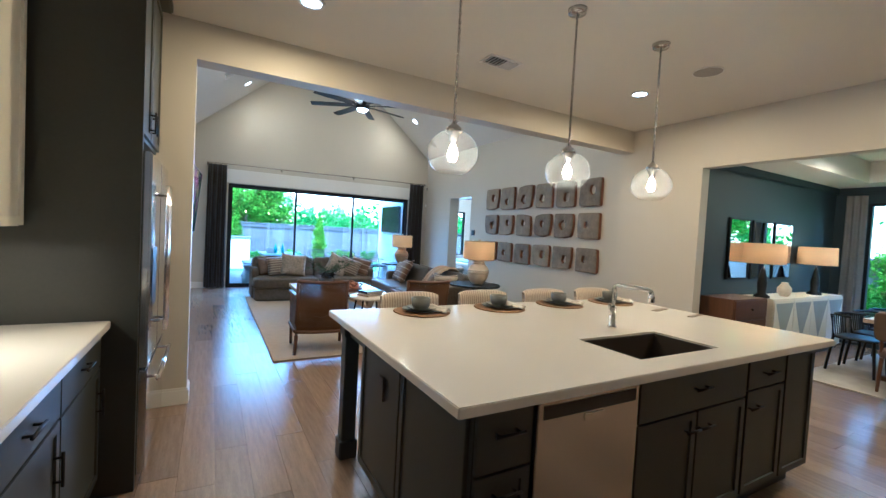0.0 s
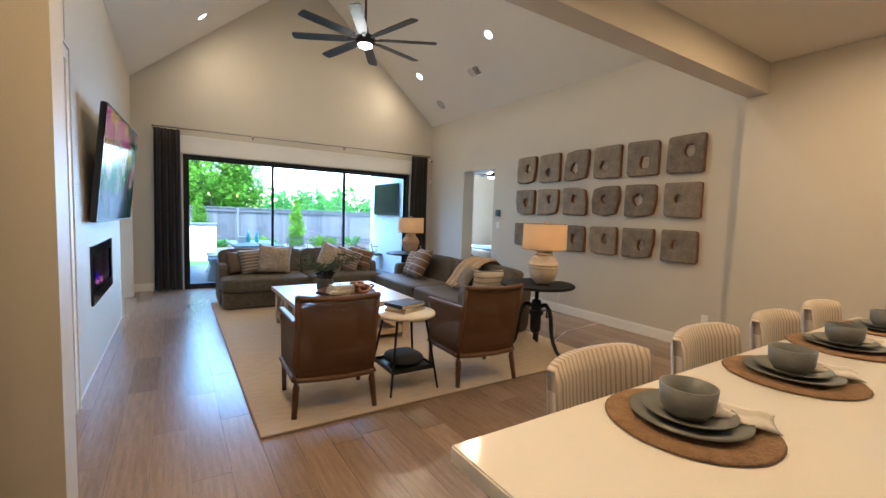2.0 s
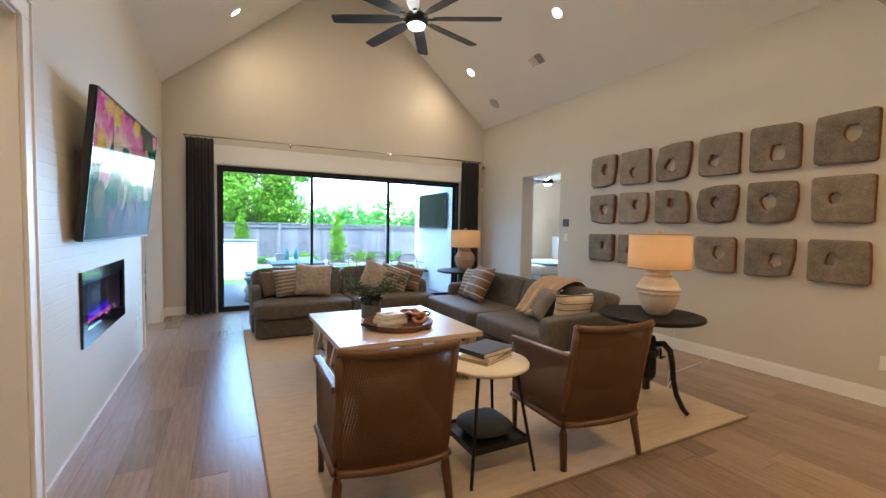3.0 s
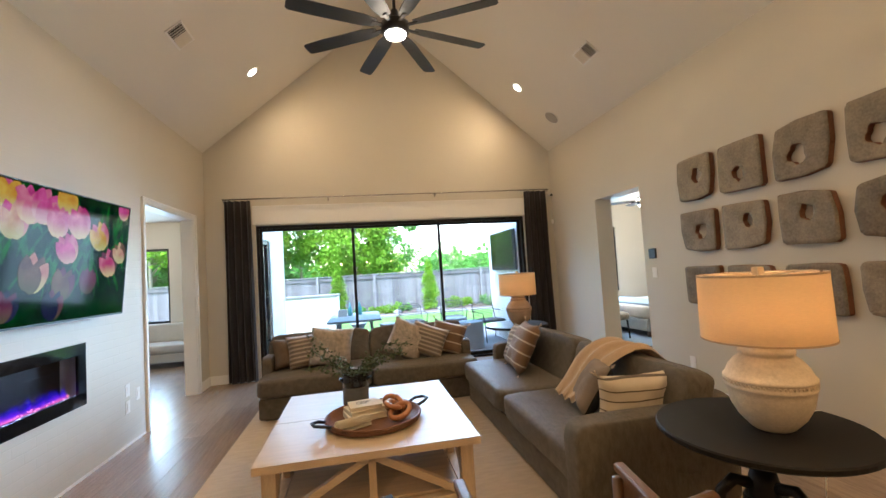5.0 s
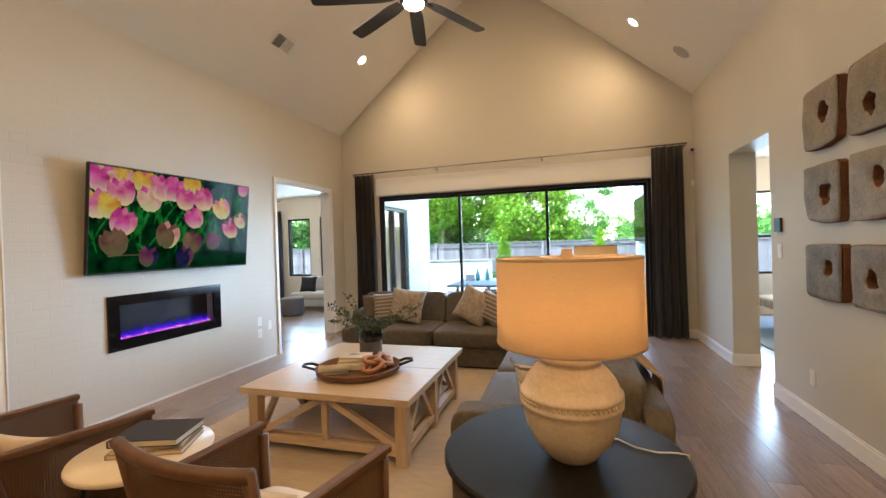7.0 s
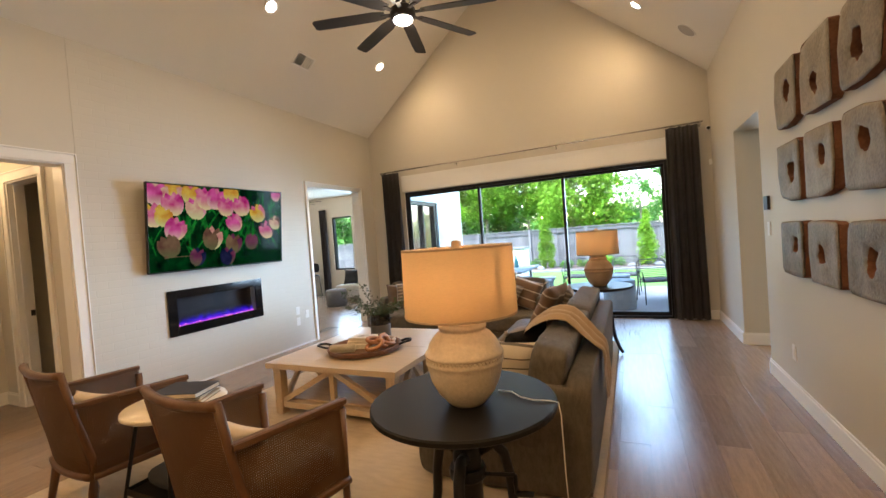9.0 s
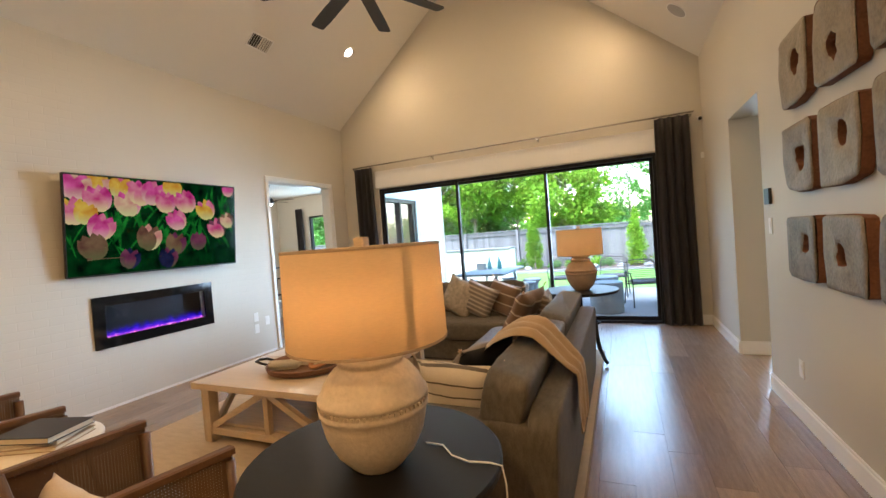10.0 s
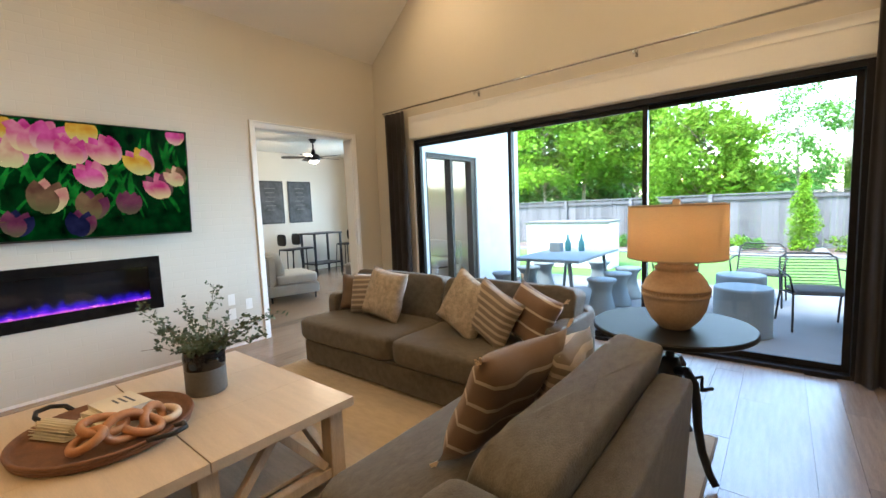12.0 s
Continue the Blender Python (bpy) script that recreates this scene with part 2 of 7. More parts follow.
BULB = glow("warm_bulb", (1.0, 0.66, 0.34), 6)
CANGLOW = glow("warm_can_light", (1.0, 0.86, 0.68), 1.6)
WHITECLOTH = mat("white_cloth", (0.72, 0.68, 0.62), 0.9, vary=0.1, scale=10, fine=260, bump=0.4)
POTG = mat("matt_grey_glaze", (0.115, 0.11, 0.10), 0.6, vary=0.2, scale=8, fine=60, bump=0.2)
POTK = mat("black_glaze", (0.01, 0.01, 0.011), 0.12, vary=0.2, scale=8, bump=0.02)
LEAF = mat("dusty_leaf", (0.07, 0.105, 0.045), 0.6, vary=0.5, scale=20, fine=60, bump=0.1, rand=0.3)
STEM = mat("brown_stem", (0.12, 0.09, 0.05), 0.8, vary=0.3)
RATTAN = mat("brown_rattan", (0.15, 0.064, 0.029), 0.55, vary=0.45, scale=20, fine=120, bump=0.6, stretch=(1, 1, 4))
JUTE = mat("woven_jute", (0.26, 0.16, 0.08), 0.9, vary=0.4, scale=30, fine=160, bump=1.0)
STONEWARE = mat("blue_grey_stoneware", (0.16, 0.165, 0.16), 0.4, vary=0.2, scale=14, fine=90, bump=0.1)
PAGES = mat("book_pages", (0.68, 0.62, 0.50), 0.85, vary=0.15, scale=6, fine=200, bump=0.3, stretch=(1, 1, 12))
NAVYBOOK = mat("navy_book_cover", (0.02, 0.022, 0.035), 0.5, vary=0.2)
TANBOOK = mat("tan_book_cover", (0.36, 0.27, 0.18), 0.7, vary=0.2)
WOODLINK = mat("orange_wood", (0.38, 0.17, 0.07), 0.45, vary=0.3, scale=12, fine=80, bump=0.15)
PALELINK = mat("pale_wood", (0.58, 0.44, 0.30), 0.5, vary=0.25, scale=12, fine=80, bump=0.15)
THROW = mat("tan_knit", (0.44, 0.31, 0.185), 0.95, vary=0.13, scale=14, fine=160, bump=0.6, stretch=(1, 2, 1), sheen=0.3)
PILLOW_A = striped("brown_striped_cloth", (0.15, 0.09, 0.055), (0.42, 0.35, 0.27), 0.055, 1, thin=0.86)
PILLOW_B = striped("dark_striped_cloth", (0.16, 0.125, 0.095), (0.36, 0.30, 0.235), 0.024, 1, thin=0.6)
PILLOW_C = mat("mottled_tan_cloth", (0.34, 0.285, 0.225), 0.95, vary=0.55, scale=22, fine=120, bump=1.0)
PALEPILLOW = mat("pale_peach_cloth", (0.55, 0.45, 0.35), 0.95, vary=0.12, scale=14, fine=200, bump=0.5)
PILLOW_D = mat("brown_cloth", (0.13, 0.092, 0.066), 0.95, vary=0.25, scale=12, fine=260, bump=0.5)
PILLOW_E = striped("cream_checked_cloth", (0.54, 0.46, 0.34), (0.10, 0.075, 0.055), 0.032, 1, thin=0.86)
NAVYCLOTH = mat("black_cloth", (0.012, 0.013, 0.016), 0.95, vary=0.3, fine=260, bump=0.4)
TWOFACE = mat("taupe_front_black_back_cloth", (0.19, 0.15, 0.115), 0.9, vary=0.2, fine=220, bump=0.4)
tfn = TWOFACE.node_tree
tf_tc, tf_sp, tf_gt, tf_mx = tfn.nodes.new("ShaderNodeTexCoord"), tfn.nodes.new("ShaderNodeSeparateXYZ"), tfn.nodes.new("ShaderNodeMath"), tfn.nodes.new("ShaderNodeMixRGB")
tf_gt.operation = 'LESS_THAN'
tf_gt.inputs[1].default_value = 0.0
tf_mx.inputs[2].default_value = (0.009, 0.009, 0.011, 1)
tfn.links.new(tf_tc.outputs["Object"], tf_sp.inputs[0])
tfn.links.new(tf_sp.outputs[2], tf_gt.inputs[0])
tfn.links.new(tf_gt.outputs[0], tf_mx.inputs[0])
tfn.links.new(tfn.nodes["Principled BSDF"].inputs["Base Color"].links[0].from_socket, tf_mx.inputs[1])
tfn.links.new(tf_mx.outputs[0], tfn.nodes["Principled BSDF"].inputs["Base Color"])
STOOLCLOTH = striped("cream_striped_upholstery", (0.58, 0.49, 0.38), (0.36, 0.295, 0.225), 0.011, 0, thin=0.62)
GREYCLOTH = mat("pale_grey_cloth", (0.42, 0.41, 0.38), 0.95, vary=0.12, scale=8, fine=260, bump=0.4)
CONCRETE = mat("pale_concrete", (0.155, 0.153, 0.147), 0.85, vary=0.15, scale=3, fine=40, bump=0.3)
DRUM = mat("blue_grey_concrete", (0.19, 0.22, 0.23), 0.8, vary=0.15, scale=6, fine=60, bump=0.3)
WHITESTONE = mat("white_stone", (0.74, 0.72, 0.68), 0.85, vary=0.12, scale=5, fine=40, bump=0.5, rand=0.3)
GRASS = mat("lawn", (0.085, 0.19, 0.018), 0.9, vary=0.35, scale=0.6, fine=40, bump=0.8)
FENCEW = mat("weathered_fence", (0.105, 0.10, 0.10), 0.85, vary=0.3, scale=3, fine=40, bump=0.4, stretch=(6, 6, 0.7), rand=0.5)
BARK = mat("grey_bark", (0.20, 0.17, 0.13), 0.9, vary=0.4, scale=4, fine=30, bump=0.8, stretch=(4, 4, 1))
TREELEAF = mat("bright_tree_leaf", (0.16, 0.30, 0.016), 0.7, spec=0.15, vary=0.42, scale=1.2, fine=9, bump=0.0, rand=0.3)
DARKLEAF = mat("dark_tree_leaf", (0.105, 0.235, 0.042), 0.7, spec=0.15, vary=0.5, scale=1.2, fine=9, bump=0.0, rand=0.3)
for m in (TREELEAF, DARKLEAF):
    nt = m.node_tree
    pb = nt.nodes["Principled BSDF"]
    tl, mx = nt.nodes.new("ShaderNodeBsdfTranslucent"), nt.nodes.new("ShaderNodeMixShader")
    nt.links.new(pb.inputs["Base Color"].links[0].from_socket, tl.inputs[0])
    mx.inputs[0].default_value = 0.4
    nt.links.new(pb.outputs[0], mx.inputs[1])
    nt.links.new(tl.outputs[0], mx.inputs[2])
    nt.links.new(mx.outputs[0], nt.nodes["Material Output"].inputs[0])
CHAIRGREEN = mat("black_wire", (0.02, 0.022, 0.022), 0.5, 0.5, vary=0.2)
TEAL = mat("teal_ceramic", (0.04, 0.16, 0.18), 0.3, vary=0.2)


# ---- helpers for meshes ----
def B():
    return bmesh.new()


def box(bm, x0, x1, y0, y1, z0, z1, bev=0.0, m=None):
    vs = [bm.verts.new((x, y, z)) for x in (x0, x1) for y in (y0, y1) for z in (z0, z1)]
    fs = [(0, 1, 3, 2), (4, 6, 7, 5), (0, 4, 5, 1), (2, 3, 7, 6), (0, 2, 6, 4), (1, 5, 7, 3)]
    faces = [bm.faces.new([vs[i] for i in f]) for f in fs]
    if m:
        bmesh.ops.transform(bm, matrix=m, verts=vs)
    if bev:
        edges = list({e for f in faces for e in f.edges})
        bmesh.ops.bevel(bm, geom=edges, offset=bev, segments=2, affect='EDGES')
    return bm


def tube(bm, p, q, r0, r1=None, seg=12):
    p, q = Vector(p), Vector(q)
    r1 = r0 if r1 is None else r1
    d = q - p
    rot = d.to_track_quat('Z', 'Y').to_matrix()
    rings = []
    for c, r in ((p, r0), (q, r1)):
        rings.append([bm.verts.new(c + rot @ Vector((r * math.cos(2 * math.pi * i / seg), r * math.sin(2 * math.pi * i / seg), 0))) for i in range(seg)])
    for i in range(seg):
        j = (i + 1) % seg
        bm.faces.new((rings[0][i], rings[0][j], rings[1][j], rings[1][i]))
    bm.faces.new(rings[0][::-1])
    bm.faces.new(rings[1])
    return bm


def pipe(bm, pts, r, seg=8, closed=False):
    pts = [Vector(p) for p in pts]
    n = len(pts)
    rings = []
    for i, p in enumerate(pts):
        a = pts[(i - 1) % n] if closed or i else p
        b = pts[(i + 1) % n] if closed or i < n - 1 else p
        rot = (b - a).to_track_quat('Z', 'Y').to_matrix()
        rr = r(i / (n - 1)) if callable(r) else r
        rings.append([bm.verts.new(p + rot @ Vector((rr * math.cos(2 * math.pi * k / seg), rr * math.sin(2 * math.pi * k / seg), 0))) for k in range(seg)])
    for i in range(n if closed else n - 1):
        a, b = rings[i], rings[(i + 1) % n]
        for k in range(seg):
            j = (k + 1) % seg
            bm.faces.new((a[k], a[j], b[j], b[k]))
    if not closed:
        bm.faces.new(rings[0][::-1])
        bm.faces.new(rings[-1])
    return bm


def rev(bm, prof, seg=32, c=(0, 0, 0)):
    rings = []
    for r, z in prof:
        if r < 1e-5:
            rings.append([bm.verts.new((c[0], c[1], c[2] + z))])
        else:
            rings.append([bm.verts.new((c[0] + r * math.cos(2 * math.pi * i / seg), c[1] + r * math.sin(2 * math.pi * i / seg), c[2] + z)) for i in range(seg)])
    for a, b in zip(rings, rings[1:]):
        for i in range(seg):
            j = (i + 1) % seg
            if len(a) == 1 and len(b) == 1:
                continue
            if len(a) == 1:
                bm.faces.new((a[0], b[j], b[i]))
            elif len(b) == 1:
                bm.faces.new((a[i], a[j], b[0]))
            else:
                bm.faces.new((a[i], a[j], b[j], b[i]))
    return bm


def block(bm, sx, sy, sz, m=None, e=0.28, nu=28, nv=14, sag=0.0):
    """A soft rounded block, a cushion with full sides."""
    sg = lambda v, k: math.copysign(abs(v) ** k, v)
    rows = []
    for i in range(nv + 1):
        v = -math.pi / 2 + math.pi * i / nv
        row = []
        for j in range(nu):
            u = 2 * math.pi * j / nu
            p = Vector((sx / 2 * sg(math.cos(v), e) * sg(math.cos(u), e), sy / 2 * sg(math.cos(v), e) * sg(math.sin(u), e), sz / 2 * sg(math.sin(v), e * 1.6)))
            if sag:
                q = p * 5 + Vector((sx, sy, sz))
                p += p.normalized() * sag * (0.7 * noise.noise(q) + 0.35 * noise.noise(Vector((q.x * 2.6, q.y * 3.4, q.z * 2.6))))
            row.append(bm.verts.new(m @ p if m else p))
        rows.append(row)
    for a, b in zip(rows, rows[1:]):
        for j in range(nu):
            k = (j + 1) % nu
            bm.faces.new((a[j], a[k], b[k], b[j]))
    bmesh.ops.remove_doubles(bm, verts=[v for r in (rows[0], rows[-1]) for v in r], dist=1e-4)
    return bm


def pillow(bm, w, h, t, m=None, n=12, seed=0):
    """A knife-edge throw pillow lying in x and y, drawn to its corners."""
    grid = {}
    for side in (1, -1):
        for i in range(n + 1):
            for j in range(n + 1):
                x, y = -1 + 2 * i / n, -1 + 2 * j / n
                rim = i in (0, n) or j in (0, n)
                if rim and side == -1:
                    grid[side, i, j] = grid[1, i, j]
                    continue
                fx, fy = 1 - 0.09 * (1 - y * y), 1 - 0.09 * (1 - x * x)
                z = side * t / 2 * max(0, (1 - x ** 4) * (1 - y ** 4)) ** 0.45
                if fx and not rim:
                    z += 0.018 * noise.noise(Vector((x * 2 + seed, y * 2, side * 3.0)))
                p = Vector((x * w / 2 * fx, y * h / 2 * fy, z))
                grid[side, i, j] = bm.verts.new(m @ p if m else p)
    for side in (1, -1):
        for i in range(n):
            for j in range(n):
                q = [grid[side, i, j], grid[side, i + 1, j], grid[side, i + 1, j + 1], grid[side, i, j + 1]]
                bm.faces.new(q if side == 1 else q[::-1])
    return bm


def part(name, bm, material, parent=None, label="", smooth=False):
    me = bpy.data.meshes.new(name)
    bm.normal_update()
    bm.to_mesh(me)
    bm.free()
    if smooth:
        me.polygons.foreach_set("use_smooth", [True] * len(me.polygons))
    me.materials.append(material)
    ob = new(name, me)
    if parent is not None:
        ob.parent = parent
    if label:
        ob["label"] = label
    return ob


def thing(name, label, category, at=(0, 0, 0), rz=0.0, group="", kind=""):
    ob = new(name)
    ob.empty_display_size = 0.1
    ob.matrix_world = pose(at[0], at[1], at[2], 0, 0, rz)
    return tagged(ob, label, category, group, kind)


def setting(name, bm, material, label, category, smooth=False):
    return tagged(part(name, bm, material, None, smooth=smooth), label, category, "", "structure")


# ---- the large structure ----
def wall_y(bm, y0, y1, a, b, top, holes, base=0.0):
    """A wall along x between y0 and y1; holes are (x0, x1, z0, z1)."""
    cuts = sorted({a, b, *[h[0] for h in holes], *[h[1] for h in holes]})
    for p, q in zip(cuts, cuts[1:]):
        hs = sorted((h[2], h[3]) for h in holes if h[0] <= p and q <= h[1])
        z = base
        for lo, hi in hs:
            if lo > z:
                box(bm, p, q, y0, y1, z, lo)
            z = hi
        if z < top:
            box(bm, p, q, y0, y1, z, top)
    return bm


def wall_x(bm, x0, x1, a, b, top, holes, base=0.0):
    cuts = sorted({a, b, *[h[0] for h in holes], *[h[1] for h in holes]})
    for p, q in zip(cuts, cuts[1:]):
        hs = sorted((h[2], h[3]) for h in holes if h[0] <= p and q <= h[1])
        z = base
        for lo, hi in hs:
            if lo > z:
                box(bm, x0, x1, p, q, z, lo)
            z = hi
        if z < top:
            box(bm, x0, x1, p, q, z, top)
    return bm


def gable(bm, y0, y1):
    tri = [(XW, EAVE), (XE, EAVE), (RIDGE, vault(RIDGE))]
    f = [bm.verts.new((x, y0, z)) for x, z in tri]
    g = [bm.verts.new((x, y1, z)) for x, z in tri]
    bm.faces.new(f)
    bm.faces.new(g[::-1])
    for i in range(3):
        j = (i + 1) % 3
        bm.faces.new((f[j], f[i], g[i], g[j]))
    return bm


HALL = (4.75, 5.93, 0.0, 2.37)
GAME = (9.04, 10.42, 0.0, 2.44)
FIRE = (6.76, 7.96, 0.62, 1.06)
BEDDOOR = (8.52, 9.51, 0.0, 2.39)
SLIDER = (0.44, 4.87, 0.0, 2.37)
setting("wall_west", wall_x(B(), XW - 0.16, XW, YS, YN, EAVE, [HALL, FIRE, GAME]), PAINT, "warm white painted wall with the television and two openings", "wall")
setting("wall_east", wall_x(B(), XE, XE + 0.26, YS, YN, EAVE, [BEDDOOR]), PAINT, "warm white painted wall with the wooden wall art", "wall")
setting("wall_north", gable(wall_y(B(), YN, YN + 0.18, XW - 0.16, XE + 0.26, EAVE, [SLIDER]), YN, YN + 0.18), PAINT, "gabled painted wall over the sliding glass door", "wall")
part_bm = wall_y(B(), YK, YS, XW - 0.16, XE + 0.26, EAVE, [(-0.01, 5.28, 0.0, 2.765)])
setting("wall_south", gable(part_bm, YK, YS), PAINT, "painted wall with a wide opening between kitchen and living room", "wall")

# thin painted brick facing round the fireplace, its joints almost filled
BRICKWHITE = mat("white_painted_brick", (0.585, 0.545, 0.465), 0.5, vary=0.03, scale=1.5, fine=140, bump=0)
bn_, bl_ = BRICKWHITE.node_tree.nodes, BRICKWHITE.node_tree.links
b_tc, b_mp, b_br, b_bp = bn_.new("ShaderNodeTexCoord"), bn_.new("ShaderNodeMapping"), bn_.new("ShaderNodeTexBrick"), bn_.new("ShaderNodeBump")
b_mp.inputs["Rotation"].default_value = (0, radians(-90), radians(-90))
b_br.inputs["Scale"].default_value, b_br.inputs["Mortar Size"].default_value, b_br.inputs["Mortar Smooth"].default_value = 1.0, 0.004, 0.6
b_br.inputs["Brick Width"].default_value, b_br.inputs["Row Height"].default_value = 0.21, 0.075
b_bp.inputs["Strength"].default_value, b_bp.inputs["Distance"].default_value, b_bp.invert = 0.3, 0.004, True
bl_.new(b_tc.outputs["Object"], b_mp.inputs[0])
bl_.new(b_mp.outputs[0], b_br.inputs["Vector"])
bl_.new(b_br.outputs["Fac"], b_bp.inputs["Height"])
bl_.new(b_bp.outputs[0], bn_["Principled BSDF"].inputs["Normal"])
setting("wall_facing", wall_x(B(), XW, XW + 0.003, 6.03, 8.976, EAVE, [FIRE]), BRICKWHITE, "white painted brick facing behind the television", "wall")

# vaulted ceiling
bm = B()
for s in (0, 1):
    xa, xb = (XW - 0.16, RIDGE) if s == 0 else (XE + 0.16, RIDGE)
    za, zb = EAVE - 0.16 * SLOPE, vault(RIDGE)
    q = [(xa, 3.97, za), (xb, 3.97, zb), (xb, YN + 0.18, zb), (xa, YN + 0.18, za)]
    lo = [bm.verts.new(p) for p in q]
    hi = [bm.verts.new((x, y, z + 0.2)) for x, y, z in q]
    bm.faces.new(lo)
    bm.faces.new(hi[::-1])
    for i in range(4):
        j = (i + 1) % 4
        bm.faces.new((lo[i], lo[j], hi[j], hi[i]))
setting("ceiling", bm, CEIL, "vaulted painted ceiling sloping up to a ridge", "ceiling")

# kitchen shell
KX, KE, KY = -0.95, 5.28, -1.7
setting("ceiling_kitchen", box(B(), KX - 0.15, 5.43, KY - 0.15, YK, 3.06, 3.2), CEIL, "flat painted kitchen ceiling", "ceiling")
setting("wall_kitchen_west", box(B(), KX - 0.15, KX, KY, YK, 0, 3.06), PAINT, "painted kitchen wall behind the cabinets", "wall")
setting("wall_kitchen_south", box(B(), KX - 0.15, KE, KY - 0.15, KY, 0, 3.06), PAINT, "plain painted kitchen wall", "wall")
setting("wall_kitchen_east", wall_x(B(), KE, 5.43, KY - 0.15, YK, 3.06, [(-0.1, 3.17, 0, 2.45)]), PAINT, "painted wall with a wide opening to the dining room", "wall")
setting("wall_kitchen_corner", box(B(), KX - 0.15, XW - 0.16, YK, YS, 0, 3.06), PAINT, "painted wall beside the fridge", "wall")

# hall behind the west wall, with a cased doorway in its north side
HN = 6.0
NOOK = (-1.56, -0.88, 0.0, 2.36)
bm = B()
box(bm, -2.1, -1.95, 4.33, 7.75, 0, 3.0)
box(bm, -1.95, XW - 0.16, 4.33, 4.45, 0, 3.0)
wall_y(bm, HN, HN + 0.14, -1.95, XW - 0.16, 3.0, [NOOK])
box(bm, -1.95, XW - 0.16, 7.6, 7.75, 0, 3.0)
setting("wall_hall", bm, PAINT, "painted hall walls with a doorway", "wall")
setting("ceiling_hall", box(B(), -2.1, XW - 0.16, 4.33, 7.75, 3.0, 3.1), CEIL, "flat white hall ceiling", "ceiling")

# game room in the wing
GX, GY = -4.9, 13.9
bm = B()
wall_y(bm, GY, GY + 0.18, GX, 0.3, 2.9, [(-3.78, -3.06, 0.75, 2.32), (-2.76, -2.0, 0.75, 2.34)])
wall_x(bm, GX - 0.15, GX, 8.3, GY + 0.18, 2.9, [])
wall_y(bm, 8.3, 8.45, GX, XW - 0.16, 2.9, [])
setting("wall_game_room", bm, PAINT, "white painted walls of the room beyond", "wall")
setting("wall_wing", wall_x(B(), 0.12, 0.30, 11.06, GY, 2.95, [(11.3, 12.62, 0.0, 2.27)]), WHITESTONE, "white stone outer wall with a black sliding door", "wall")
setting("ceiling_game_room", box(box(B(), GX - 0.15, XW - 0.16, 8.3, YN + 0.18, 2.9, 3.0), GX - 0.15, 0.3, YN + 0.18, GY + 0.18, 2.9, 3.0), CEIL, "flat white ceiling of the room beyond", "ceiling")
setting("wall_game_room_return", box(B(), XW - 0.16, 0.12, YN + 0.18, YN + 0.3, 0, 2.9), PAINT, "painted return wall", "wall")

# bedroom
BX0, BX1, BY0, BY1 = XE + 0.26, 9.9, 7.0, 13.2
bm = B()
wall_y(bm, BY1, BY1 + 0.18, BX0, BX1, 2.9, [(6.75, 8.2, 0.75, 2.3)])
wall_x(bm, BX1, BX1 + 0.15, BY0, BY1, 2.9, [])
wall_y(bm, BY0 - 0.15, BY0, BX0, BX1, 2.9, [])
wall_x(bm, XE + 0.12, XE + 0.26, YN + 0.18, BY1 + 0.18, 2.9, [])
setting("wall_bedroom", bm, PAINT, "white painted bedroom walls", "wall")
setting("ceiling_bedroom", box(B(), XE + 0.12, BX1 + 0.15, BY0 - 0.15, BY1 + 0.18, 2.9, 3.0), CEIL, "flat white bedroom ceiling", "ceiling")

# dining room
DX, DY0, DY1 = 9.6, -1.7, 3.32
bm = B()
wall_y(bm, DY1, DY1 + 0.15, 5.43, DX, 2.95, [])
wall_x(bm, DX, DX + 0.18, DY0, DY1, 2.95, [(2.155, 2.905, 0.35, 2.37), (1.225, 1.975, 0.35, 2.37), (0.315, 1.065, 0.35, 2.37)])
wall_y(bm, DY0 - 0.15, DY0, 5.43, DX, 2.95, [])
setting("wall_dining", bm, NAVY, "dark navy painted dining room walls", "wall")
bm = B()
box(bm, 5.43, DX, DY0, -0.9, 2.63, 2.95)
box(bm, 5.43, DX, 2.75, DY1, 2.63, 2.95)
box(bm, 5.43, 6.05, -0.9, 2.75, 2.63, 2.95)
box(bm, 9.0, DX, -0.9, 2.75, 2.63, 2.95)
box(bm, 5.43, DX, DY0, DY1, 2.95, 3.05)
setting("ceiling_dining", bm, CEIL, "white tray ceiling over the dining table", "ceiling")

# sub-floor under the boards, and the floors of the rooms beyond
setting("floor", box(B(), GX - 0.2, DX + 0.2, KY - 0.2, YN + 0.18, -0.2, -0.012), OAK, "light brown wooden floor base under the boards", "floor")
setting("floor_wing", box(B(), GX - 0.2, 0.3, YN + 0.18, GY + 0.18, -0.2, -0.012), OAK, "light brown wooden floor of the room beyond", "floor")
setting("floor_bedroom", box(B(), XE + 0.12, BX1, YN + 0.18, BY1 + 0.18, -0.2, -0.012), OAK, "wooden floor of the bedroom", "floor")


# ---- trim, casings, baseboards ----
def base_y(bm, y, side, a, b, h=0.135):
    s = 0.016 * side
    box(bm, a, b, min(y, y + s), max(y, y + s), 0, h - 0.02, 0.002)
    s *= 0.6
    box(bm, a, b, min(y, y + s), max(y, y + s), h - 0.02, h, 0.003)


def base_x(bm, x, side, a, b, h=0.135):
    s = 0.016 * side
    box(bm, min(x, x + s), max(x, x + s), a, b, 0, h - 0.02, 0.002)
    s *= 0.6
    box(bm, min(x, x + s), max(x, x + s), a, b, h - 0.02, h, 0.003)


